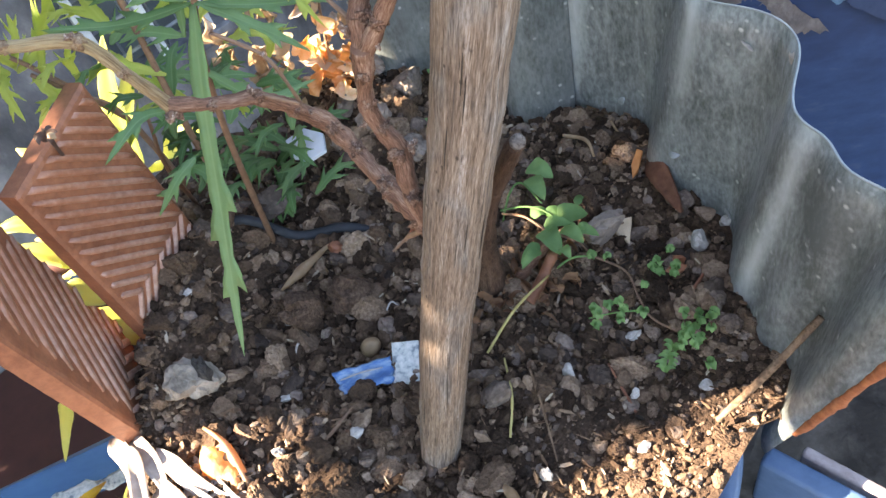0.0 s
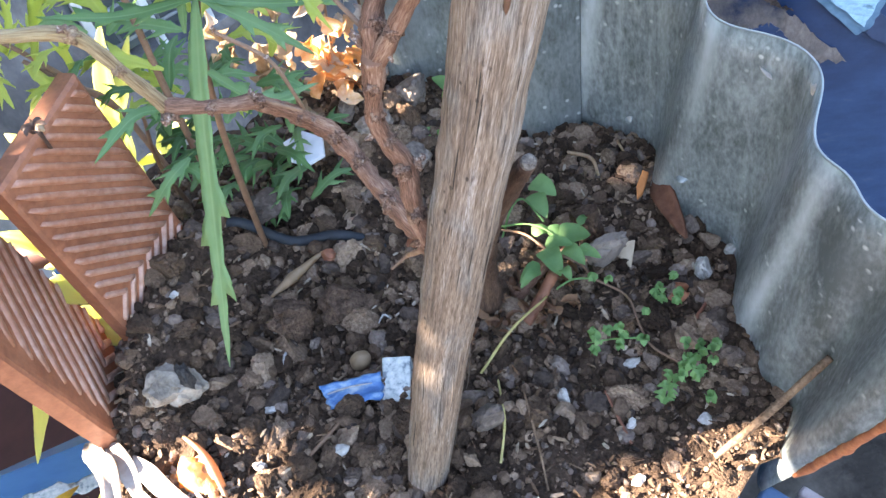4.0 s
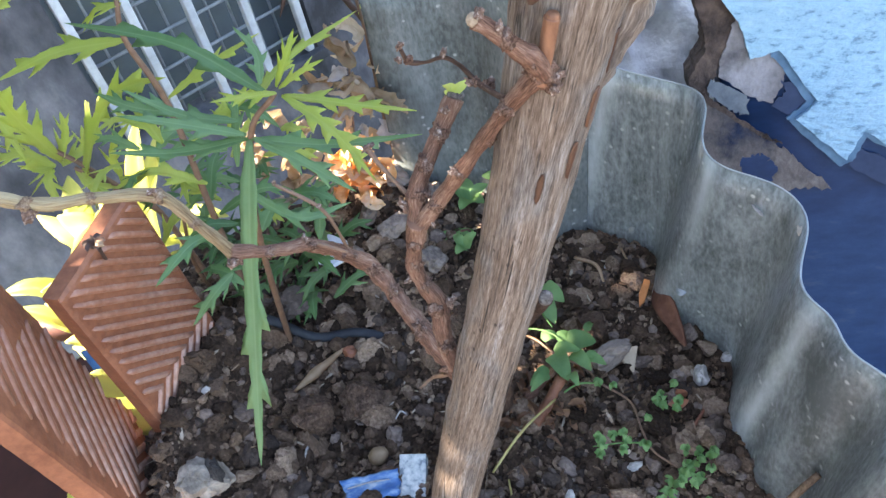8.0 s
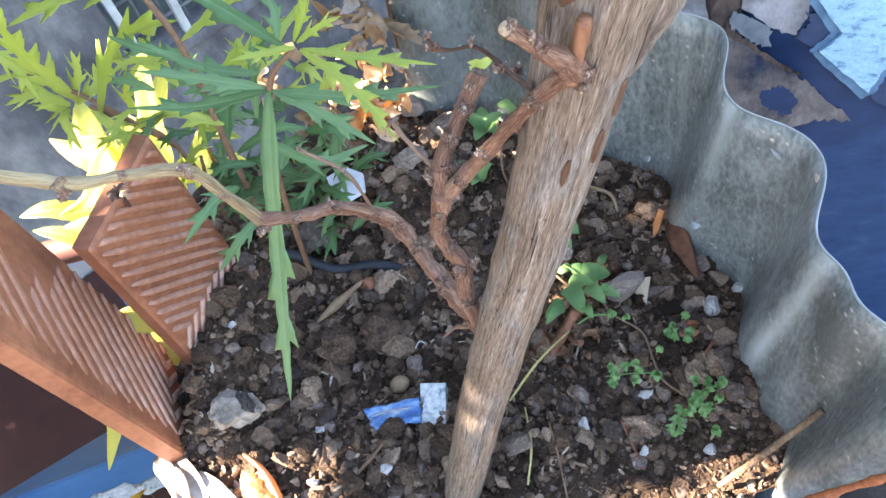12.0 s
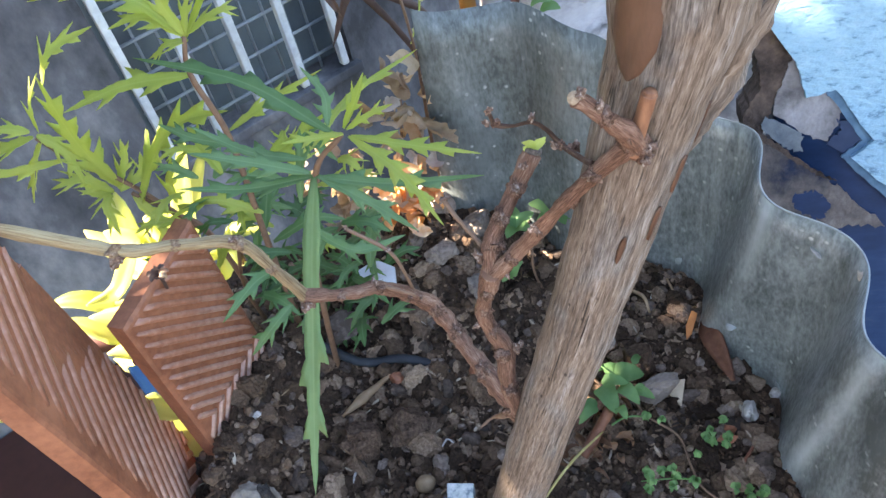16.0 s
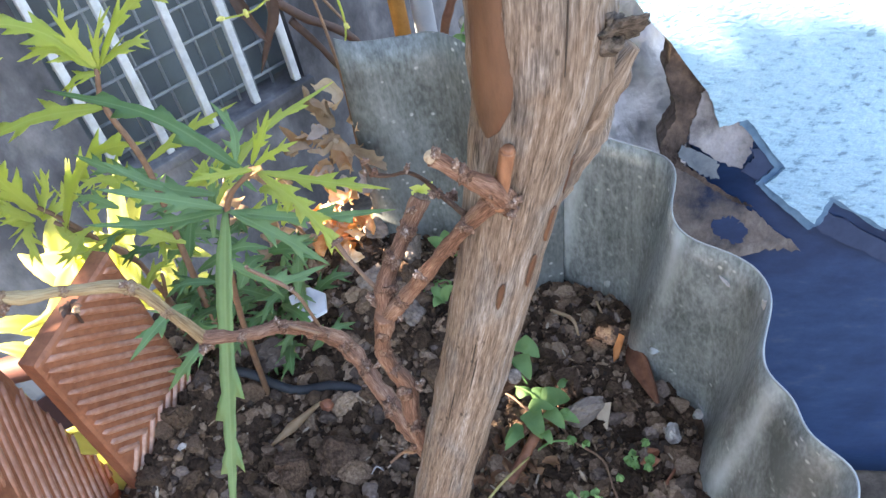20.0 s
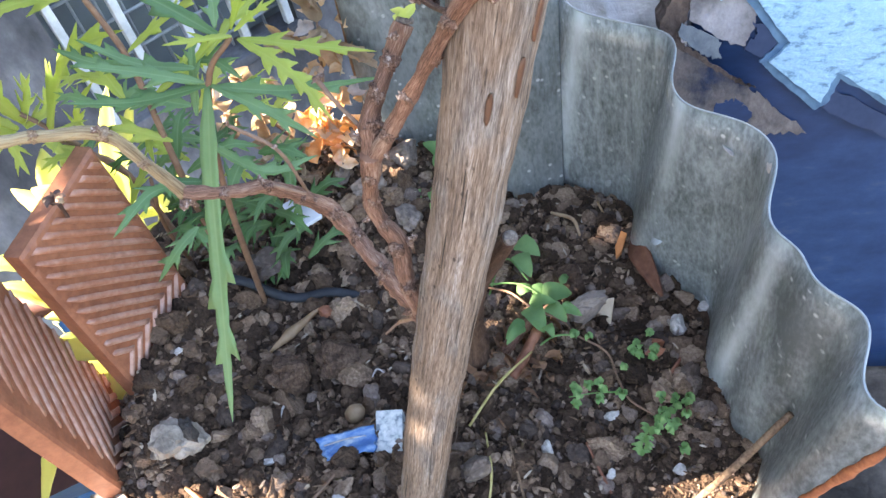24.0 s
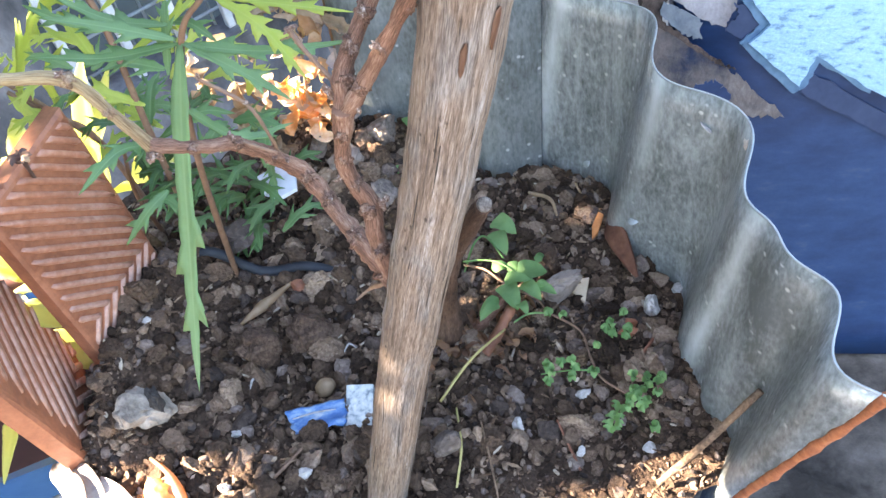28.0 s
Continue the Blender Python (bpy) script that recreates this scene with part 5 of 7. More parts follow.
for k, (x, z) in enumerate(((-0.022, 0.102), (-0.013, 0.062), (-0.034, 0.130), (-0.004, 0.118), (-0.028, 0.080), (0.027, 0.155), (0.030, 0.130), (0.038, 0.178), (0.012, 0.152), (-0.010, 0.090), (-0.040, 0.110), (0.032, 0.150))):
    for q in range(2):
        rnd = random.Random(1300 + 2 * k + q)
        c = Vector((x + rnd.uniform(-0.006, 0.006), 0.500 + rnd.uniform(-0.008, 0.012), z + rnd.uniform(-0.006, 0.006)))
        d = Vector((rnd.uniform(-1, 1), rnd.uniform(-0.4, 0.3), rnd.uniform(-1, 0.6))).normalized() * rnd.uniform(0.014, 0.026)
        e = Vector((rnd.uniform(-1, 1), rnd.uniform(-0.6, 0.2), rnd.uniform(-1, 1))) * 0.012
        bm = bmesh.new()
        blade(bm, [c, c + d * 0.4 + e, c + d * 0.8 + e * 0.5, c + d], rnd.uniform(0.003, 0.006), 2, 0.15, rnd.uniform(0.8, 2.2), (rnd.uniform(-1, 1), -0.8, rnd.uniform(-0.6, 1)), 7, seed=k)
        for v in bm.verts:
            v.co += Vector((noise.noise(v.co * 110), noise.noise(v.co * 110 + Vector((9, 0, 0))), noise.noise(v.co * 110 + Vector((0, 9, 0))))) * 0.006
        under(part("dead_leaf", bm, M_STRAWLEAF), dry_climber)
for k in range(2):
    bm = bmesh.new()
    p = [(-0.012 + 0.018 * k, 0.575, 0.245), (-0.006 + 0.02 * k, 0.57, 0.220), (0.004 - 0.012 * k, 0.565, 0.195 - 0.02 * k)]
    blade(bm, p, 0.006, 3, 0.3, 0.8, (0.3, -1, 0.2), 7, seed=k)
    under(part("dark_leaf", bm, M_DARKLEAF, label="shrivelled dark brown leaf"), dry_climber)
for k, (pts, rr) in enumerate((([(-0.03, 0.60, 0.255), (0.024, 0.60, 0.195), (0.066, 0.60, 0.150), (0.075, 0.595, 0.02)], [0.0028, 0.0034, 0.0030, 0.0024]), ([(0.020, 0.60, 0.190), (0.038, 0.60, 0.157), (0.052, 0.60, 0.112), (0.058, 0.60, 0.00)], [0.003, 0.0024, 0.002, 0.002]), ([(0.160, 0.60, 0.235), (0.141, 0.60, 0.185), (0.126, 0.60, 0.145), (0.112, 0.60, 0.05)], [0.0036, 0.0036, 0.0034, 0.003]))):
    bm = bmesh.new()
    tube(bm, pts, rr, 10, 0.25, 40 + k, 6)
    under(part("dead_branch", bm, M_DARKLEAF if k < 2 else M_REDTWIG, label="dark dead branch"), dry_climber)
tendril = thing("pale_tendril", (0.060, 0.555, 0.19), "thin yellow-green climbing tendril with small buds", "plant")
TEND = [(-0.020, 0.56, 0.222), (0.005, 0.555, 0.226), (0.030, 0.552, 0.245), (0.050, 0.55, 0.268)]
TEND2 = [(0.052, 0.552, 0.30), (0.055, 0.552, 0.24), (0.057, 0.553, 0.20), (0.045, 0.552, 0.17)]
for k, pts in enumerate((TEND, TEND2)):
    bm = bmesh.new()
    tube(bm, pts, [0.0006, 0.0008, 0.0006], 6, 0.1, k, 6)
    under(part("stem", bm, M_YOUNG), tendril)
    for i, c in enumerate(catmull(pts, 3)):
        if i % 2 == 0:
            bm = bmesh.new()
            blob(bm, c + Vector((0.001, -0.001, 0.001 * (-1) ** i)), 0.0026, i, 1, 0.4, (1.3, 0.8, 0.7))
            under(part("bud", bm, M_YELLOW), tendril)

# ---- green plants ----
def make_plant(name, at, label, stems):
    top = thing(name, at, label, "plant", "leafy weeds")
    for k, (pts, r0, r1) in enumerate(stems):
        bm = bmesh.new()
        tube(bm, pts, [r0, (r0 + r1) / 2, r1], 8, 0.08, k, 6)
        under(part("stem", bm, M_STEM), top)
    return top


COUNT = [0]


def jagged(bm, points, width, lobes, up, seed, spread):
    """A deeply cut leaf: a strap-like middle with pointed, toothed lobes that stand off it on both sides."""
    rnd = random.Random(seed * 7 + 1)
    n = 26
    line = catmull(points, max(4, n // (len(points) - 1)))
    n = len(line) - 1
    length = sum((b - a).length for a, b in zip(line, line[1:]))
    up = Vector(up).normalized()
    uv = bm.loops.layers.uv.verify()

    def frame_at(s):
        k = min(n - 1, max(0, int(s * n)))
        f = s * n - k
        c = line[k].lerp(line[k + 1], f)
        d = (line[min(k + 2, n)] - line[max(k - 1, 0)]).normalized()
        side = d.cross(up)
        side = side.normalized() if side.length > 1e-4 else d.orthogonal().normalized()
        return c, d, side, side.cross(d).normalized()

    fold = rnd.uniform(0.12, 0.4)
    teeth = rnd.uniform(7, 11)
    rows = []
    for i in range(n + 1):
        s = i / n
        c, d, side, nrm = frame_at(s)
        env = min(1.0, 0.30 + s / 0.22) * max(0.0, 1 - s ** 3.0) ** 0.8
        row = []
        for k in range(-2, 3):
            saw = 1.0 + (0.24 * ((s * teeth + 0.5 * (k > 0)) % 1.0) - 0.08 if abs(k) == 2 else 0.0)
            w = width * 0.70 * env * abs(k) / 2 * saw
            row.append(bm.verts.new(c + side * math.copysign(w, k) + nrm * (fold * w - 0.0001 * (k == 0))))
        rows.append(row)
    for i in range(n):
        for k in range(4):
            f = bm.faces.new((rows[i][k], rows[i][k + 1], rows[i + 1][k + 1], rows[i + 1][k]))
            for loop, (p, q) in zip(f.loops, ((k, 0), (k + 1, 0), (k + 1, 1), (k, 1))):
                loop[uv].uv = (p / 4 - 0.5, (i + q) / n)
    count = max(2, round(lobes * 0.62))
    low = 0.20 if spread > 0.1 else 0.44
    wide = max(2, round(n * (0.13 if spread > 0.1 else 0.10)))
    for sg in (-1, 1):
        last = 0
        for j in range(count):
            s = low + (0.80 - low) * (j + (0.5 if sg > 0 else 0.1) + rnd.uniform(-0.12, 0.12)) / count
            i0 = max(last + 1, round(s * n))
            i1 = i0 + wide
            if i1 > n - 1:
                break
            last = i1
            col = 4 if sg > 0 else 0
            edge = [rows[i][col] for i in range(i0, i1 + 1)]
            c, d, side, nrm = frame_at((i0 + i1) / 2 / n)
            a = radians(rnd.uniform(36, 56) - 10 * s)
            way = (d * math.cos(a) + side * (sg * math.sin(a)) + nrm * (fold * 0.6 * math.sin(a))).normalized()
            reach = width * rnd.uniform(1.5, 2.6) * (1.15 - 0.5 * s) * (0.6 + 0.6 * spread) if spread > 0.1 else rnd.uniform(0.007, 0.011)
            p0, p1 = edge[0].co, edge[-1].co
            tip = p1 * 0.6 + p0 * 0.4 + way * reach + d * reach * 0.15 - nrm * reach * rnd.uniform(0.0, 0.15)
            out = side * sg
            lower = [p0.lerp(tip, 0.28) + out * reach * 0.07, p0.lerp(tip, 0.52) + out * reach * 0.10, p0.lerp(tip, 0.56) + out * reach * 0.02, p0.lerp(tip, 0.80) + out * reach * 0.035]
            upper = [p1.lerp(tip, 0.70) + out * reach * 0.015, p1.lerp(tip, 0.40) - d * reach * 0.02, p1.lerp(tip, 0.15)]
            ring = edge + [bm.verts.new(p) for p in upper[::-1]] + [bm.verts.new(tip)] + [bm.verts.new(p) for p in lower[::-1]]
            f = bm.faces.new(ring if sg < 0 else ring[::-1])
            for loop in f.loops:
                loop[uv].uv = (0.3 * sg, 0.5)


def leaf(top, points, width, lobes, material, depth=0.72, name="leaf"):
    """One lobed leaf along its midrib, turned to the light."""
    COUNT[0] += 1
    rnd = random.Random(COUNT[0])
    bm = bmesh.new()
    up = (rnd.uniform(-0.25, 0.1), rnd.uniform(-0.55, -0.2), 1.0)
    if name == "broad_leaf":
        blade(bm, points, width, lobes, depth, rnd.uniform(0.10, 0.35), up, 10, seed=COUNT[0], teeth=0.08)
    else:
        jagged(bm, points, width, lobes, up, COUNT[0], depth)
    ob = under(part(name, bm, material), top)
    so = ob.modifiers.new("thickness", "SOLIDIFY")
    so.thickness, so.offset = 0.0003, 0
    return ob


plant_near = make_plant("leafy_weed", (-0.061, 0.425, 0.01), "tall weed with long blue-green lobed leaves",
                        [([(-0.062, 0.415, 0.0), (-0.040, 0.388, 0.14), (-0.018, 0.372, 0.219), (0.001, 0.367, 0.242)], 0.0022, 0.0012)])
plant_mid = make_plant("leafy_weed", (-0.082, 0.450, 0.01), "upright weed with brown stem and yellow-green leaves",
                       [([(-0.081, 0.440, 0.0), (-0.074, 0.441, 0.121), (-0.070, 0.451, 0.198), (-0.076, 0.456, 0.240), (-0.071, 0.459, 0.261)], 0.0024, 0.0013)])
plant_far = make_plant("leafy_weed", (-0.120, 0.500, -0.02), "spreading weed with jagged yellow-green leaf clusters",
                       [([(-0.112, 0.485, 0.0), (-0.126, 0.500, 0.090), (-0.142, 0.500, 0.118), (-0.160, 0.500, 0.143)], 0.0022, 0.0014), ([(-0.126, 0.5, 0.09), (-0.158, 0.500, 0.150), (-0.180, 0.500, 0.176), (-0.194, 0.500, 0.200)], 0.0018, 0.0012),
                        ([(-0.110, 0.475, 0.0), (-0.108, 0.46, 0.07), (-0.095, 0.45, 0.12)], 0.0018, 0.0012)])


def leaf_a(points, width, lobes, name="leaf"):
    return leaf(TOP[0], points, width * (0.92 if name == "long" else 0.95), 4 if name == "long" else max(2, lobes), M_LEAF, 0.05 if name == "long" else 0.30)


def leaf_y(points, width, lobes):
    return leaf(TOP[0], points, width * 0.92, lobes, M_YOUNG, 0.58)


TOP = [plant_near]
leaf_a([(-0.018, 0.371, 0.220), (-0.030, 0.350, 0.188), (-0.042, 0.328, 0.150), (-0.054, 0.306, 0.112), (-0.064, 0.286, 0.080)], 0.0074, 7, "long")
leaf_a([(-0.017, 0.371, 0.220), (0.005, 0.356, 0.208), (0.024, 0.340, 0.198)], 0.0040, 3)
leaf_a([(-0.017, 0.371, 0.219), (0.018, 0.361, 0.212), (0.060, 0.351, 0.212)], 0.0038, 4)
leaf_a([(-0.019, 0.371, 0.220), (-0.051, 0.374, 0.220), (-0.082, 0.375, 0.229)], 0.0036, 3)
leaf_a([(-0.019, 0.371, 0.222), (-0.045, 0.376, 0.233), (-0.074, 0.386, 0.240)], 0.0040, 3)
leaf_a([(-0.021, 0.376, 0.227), (-0.048, 0.391, 0.229), (-0.073, 0.406, 0.241)], 0.0040, 3)
leaf_y([(0.004, 0.366, 0.241), (0.023, 0.336, 0.238), (0.036, 0.311, 0.225)], 0.0029, 6)
leaf_y([(0.005, 0.366, 0.241), (0.031, 0.356, 0.235), (0.060, 0.346, 0.229)], 0.0029, 5)
leaf_a([(-0.003, 0.371, 0.241), (-0.043, 0.416, 0.252), (-0.103, 0.465, 0.253)], 0.0048, 4)
leaf_a([(-0.004, 0.371, 0.246), (-0.003, 0.386, 0.253), (-0.012, 0.406, 0.258)], 0.0030, 2)
leaf_y([(0.003, 0.366, 0.246), (0.012, 0.366, 0.259), (0.018, 0.371, 0.268)], 0.0030, 3)
leaf_y([(0.004, 0.366, 0.245), (0.016, 0.361, 0.253), (0.027, 0.356, 0.259)], 0.0028, 3)
leaf_y([(0.002, 0.366, 0.243), (-0.011, 0.361, 0.248), (-0.024, 0.356, 0.253)], 0.0030, 3)
leaf_a([(-0.029, 0.371, 0.206), (-0.023, 0.386, 0.225), (-0.021, 0.396, 0.231)], 0.0034, 3)
leaf_a([(-0.046, 0.346, 0.190), (-0.054, 0.331, 0.200), (-0.070, 0.314, 0.197)], 0.0040, 2)
leaf_a([(-0.051, 0.356, 0.153), (-0.062, 0.346, 0.151), (-0.078, 0.341, 0.138)], 0.0045, 2)
leaf_a([(-0.033, 0.376, 0.186), (-0.014, 0.386, 0.151), (0.014, 0.396, 0.144)], 0.0050, 3)
leaf_y([(-0.016, 0.386, 0.226), (0.006, 0.416, 0.229), (0.045, 0.436, 0.234)], 0.0034, 4)
TOP = [plant_mid]
for line, width, lobes in (([(-0.071, 0.459, 0.260), (-0.087, 0.463, 0.283), (-0.110, 0.466, 0.293), (-0.139, 0.470, 0.293)], 0.0050, 5), ([(-0.070, 0.459, 0.260), (-0.049, 0.456, 0.283), (-0.030, 0.450, 0.295), (-0.011, 0.445, 0.292)], 0.0054, 5),
                           ([(-0.071, 0.459, 0.261), (-0.075, 0.460, 0.285), (-0.071, 0.461, 0.300)], 0.0042, 3), ([(-0.071, 0.459, 0.261), (-0.087, 0.463, 0.274), (-0.108, 0.466, 0.271)], 0.0042, 3),
                           ([(-0.071, 0.459, 0.261), (-0.050, 0.457, 0.270), (-0.039, 0.456, 0.270)], 0.0046, 3), ([(-0.071, 0.459, 0.260), (-0.062, 0.460, 0.278), (-0.050, 0.458, 0.291)], 0.0044, 4),
                           ([(-0.070, 0.459, 0.258), (-0.083, 0.459, 0.258), (-0.094, 0.458, 0.249)], 0.0036, 3), ([(-0.076, 0.456, 0.240), (-0.114, 0.462, 0.240), (-0.154, 0.468, 0.230)], 0.0058, 4)):
    leaf_y(line, width, lobes)
leaf_y([(-0.068, 0.451, 0.204), (-0.040, 0.446, 0.219), (-0.007, 0.441, 0.233)], 0.0042, 4)
leaf_a([(-0.067, 0.451, 0.193), (-0.090, 0.456, 0.201), (-0.109, 0.466, 0.210)], 0.0042, 4)
leaf_y([(-0.067, 0.446, 0.176), (-0.033, 0.441, 0.195), (-0.008, 0.436, 0.211)], 0.0042, 4)
leaf_y([(-0.068, 0.441, 0.148), (-0.096, 0.446, 0.163), (-0.133, 0.456, 0.147)], 0.0042, 3)
leaf_a([(-0.070, 0.441, 0.123), (-0.040, 0.436, 0.138), (-0.021, 0.436, 0.131)], 0.0046, 3)
TOP = [plant_far]
for line, width, lobes in (([(-0.171, 0.500, 0.233), (-0.154, 0.495, 0.253), (-0.124, 0.490, 0.264)], 0.0058, 5), ([(-0.190, 0.500, 0.204), (-0.183, 0.498, 0.224), (-0.168, 0.495, 0.243)], 0.0052, 4),
                           ([(-0.195, 0.500, 0.205), (-0.208, 0.500, 0.211), (-0.221, 0.500, 0.211)], 0.0050, 4), ([(-0.195, 0.500, 0.201), (-0.217, 0.495, 0.198), (-0.231, 0.490, 0.185)], 0.0056, 3),
                           ([(-0.191, 0.500, 0.198), (-0.204, 0.495, 0.182), (-0.215, 0.490, 0.161)], 0.0052, 4), ([(-0.165, 0.500, 0.151), (-0.168, 0.490, 0.196), (-0.162, 0.480, 0.249)], 0.0068, 6),
                           ([(-0.186, 0.500, 0.180), (-0.209, 0.460, 0.206), (-0.218, 0.430, 0.236)], 0.0072, 3), ([(-0.218, 0.430, 0.236), (-0.232, 0.400, 0.238), (-0.245, 0.370, 0.231)], 0.0050, 3),
                           ([(-0.170, 0.500, 0.148), (-0.182, 0.495, 0.166), (-0.200, 0.490, 0.168)], 0.0058, 5), ([(-0.166, 0.500, 0.149), (-0.154, 0.505, 0.166), (-0.152, 0.510, 0.179)], 0.0050, 4),
                           ([(-0.160, 0.500, 0.131), (-0.128, 0.490, 0.175), (-0.099, 0.475, 0.202), (-0.064, 0.450, 0.217)], 0.0070, 6), ([(-0.155, 0.500, 0.135), (-0.137, 0.500, 0.164), (-0.120, 0.500, 0.187)], 0.0062, 4),
                           ([(-0.137, 0.500, 0.126), (-0.131, 0.500, 0.149), (-0.113, 0.500, 0.165)], 0.0068, 3), ([(-0.170, 0.500, 0.148), (-0.185, 0.505, 0.148), (-0.187, 0.510, 0.164)], 0.0050, 4),
                           ([(-0.166, 0.500, 0.147), (-0.149, 0.505, 0.153), (-0.145, 0.510, 0.166)], 0.0052, 4), ([(-0.173, 0.500, 0.146), (-0.175, 0.490, 0.143), (-0.173, 0.480, 0.126)], 0.0054, 3),
                           ([(-0.192, 0.500, 0.202), (-0.180, 0.494, 0.190), (-0.176, 0.485, 0.168)], 0.0050, 3), ([(-0.160, 0.500, 0.141), (-0.150, 0.490, 0.120), (-0.152, 0.480, 0.098)], 0.0052, 3)):
    leaf_y(line, width, lobes)

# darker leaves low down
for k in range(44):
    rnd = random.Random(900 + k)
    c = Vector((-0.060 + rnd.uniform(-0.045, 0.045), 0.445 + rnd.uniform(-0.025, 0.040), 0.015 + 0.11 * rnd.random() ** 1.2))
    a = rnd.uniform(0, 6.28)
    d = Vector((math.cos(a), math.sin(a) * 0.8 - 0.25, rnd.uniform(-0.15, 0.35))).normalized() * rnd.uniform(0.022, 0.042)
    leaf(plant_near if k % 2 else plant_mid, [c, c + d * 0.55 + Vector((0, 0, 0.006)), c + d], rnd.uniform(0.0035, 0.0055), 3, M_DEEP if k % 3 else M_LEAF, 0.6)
for k in range(22):
    rnd = random.Random(950 + k)
    c = Vector((-0.075 + rnd.uniform(-0.05, 0.06), 0.462 + rnd.uniform(-0.02, 0.010), 0.09 + 0.10 * rnd.random()))
    a = rnd.uniform(0, 6.28)
    d = Vector((math.cos(a), math.sin(a) * 0.7 - 0.2, rnd.uniform(-0.1, 0.4))).normalized() * rnd.uniform(0.022, 0.040)
    leaf(plant_mid if k % 2 else plant_far, [c, c + d * 0.55 + Vector((0, 0, 0.005)), c + d], rnd.uniform(0.0034, 0.005), 3, M_YOUNG if k % 3 else M_LEAF, 0.66)

broad_plant = make_plant("broad_leaf_plant", (-0.33, 0.72, -0.62), "broad-leaved plant glowing yellow-green in sunlight behind the tiles",
                         [([(-0.35, 0.72, -0.63), (-0.345, 0.715, -0.50), (-0.315, 0.70, -0.20), (-0.28, 0.716, -0.09)], 0.006, 0.003), ([(-0.33, 0.72, -0.63), (-0.27, 0.73, -0.45), (-0.21, 0.73, -0.25), (-0.19, 0.72, -0.12)], 0.005, 0.003)])


def set_back(p):
    """The plant stands well behind the tub."""
    return tuple(c + (q - c) * 1.63 for q, c in zip(p, (0.03, 0.08, 0.45)))


def leaf_w(points, width):
    if points[0][1] > 0.43:
        points, width = [set_back(p) for p in points], width * 1.63
    return leaf(broad_plant, points, width * 1.3, 2, M_YELLOW, 0.05, "broad_leaf")


leaf_w([(-0.132, 0.460, 0.105), (-0.116, 0.460, 0.160), (-0.099, 0.460, 0.202)], 0.0090)
leaf_w([(-0.150, 0.460, 0.095), (-0.160, 0.460, 0.132), (-0.173, 0.460, 0.150)], 0.0100)
leaf_w([(-0.166, 0.460, 0.080), (-0.158, 0.460, 0.118), (-0.149, 0.460, 0.146)], 0.0090)
leaf_w([(-0.175, 0.460, 0.050), (-0.190, 0.460, 0.075), (-0.205, 0.460, 0.085)], 0.0090)
leaf_w([(-0.120, 0.460, 0.060), (-0.108, 0.460, 0.100), (-0.100, 0.460, 0.130)], 0.0080)
leaf_w([(-0.153, 0.470, 0.112), (-0.123, 0.480, 0.138), (-0.099, 0.490, 0.174)], 0.0090)
leaf_w([(-0.172, 0.470, 0.106), (-0.169, 0.480, 0.136), (-0.167, 0.490, 0.156)], 0.0100)
leaf_w([(-0.164, 0.470, 0.116), (-0.177, 0.470, 0.126), (-0.189, 0.470, 0.147)], 0.0080)
leaf_w([(-0.180, 0.460, 0.041), (-0.183, 0.450, 0.076), (-0.205, 0.440, 0.100)], 0.0110)
leaf_w([(-0.185, 0.460, 0.028), (-0.195, 0.450, 0.046), (-0.212, 0.440, 0.062)], 0.0090)
leaf_w([(-0.212, 0.460, 0.007), (-0.170, 0.460, 0.066), (-0.156, 0.460, 0.135)], 0.0070)
leaf_w([(-0.208, 0.450, -0.047), (-0.183, 0.450, -0.005), (-0.183, 0.450, 0.019)], 0.0070)
leaf_w([(-0.200, 0.440, -0.052), (-0.197, 0.430, -0.073), (-0.206, 0.420, -0.090)], 0.0060)
leaf_w([(-0.209, 0.460, -0.010), (-0.209, 0.450, -0.037), (-0.197, 0.440, -0.030)], 0.0070)
leaf_w([(-0.153, 0.450, 0.145), (-0.177, 0.440, 0.117), (-0.195, 0.430, 0.120)], 0.0060)
leaf_w([(-0.213, 0.450, 0.006), (-0.208, 0.450, 0.033), (-0.210, 0.440, 0.056)], 0.0070)
leaf_w([(-0.194, 0.440, -0.028), (-0.202, 0.430, -0.028), (-0.203, 0.420, -0.019)], 0.0090)
leaf_w([(-0.137, 0.470, 0.149), (-0.139, 0.465, 0.135), (-0.139, 0.460, 0.118)], 0.0100)
leaf_w([(-0.259, 0.400, 0.018), (-0.244, 0.380, 0.092), (-0.269, 0.360, 0.108)], 0.0060)
leaf_w([(-0.190, 0.330, 0.037), (-0.200, 0.325, 0.022), (-0.220, 0.320, -0.008)], 0.0050)
for k in range(38):
    rnd = random.Random(1000 + k)
    c = Vector((-0.160 + rnd.uniform(-0.045, 0.045), 0.47 + rnd.uniform(-0.03, 0.03), -0.10 + 0.20 * rnd.random()))
    a = rnd.uniform(0, 6.28)
    d = Vector((math.cos(a), math.sin(a), rnd.uniform(-0.3, 0.5))).normalized() * rnd.uniform(0.03, 0.05)
    leaf_w([c, c + d * 0.5 + Vector((0, 0, 0.006)), c + d], rnd.uniform(0.0045, 0.0085))

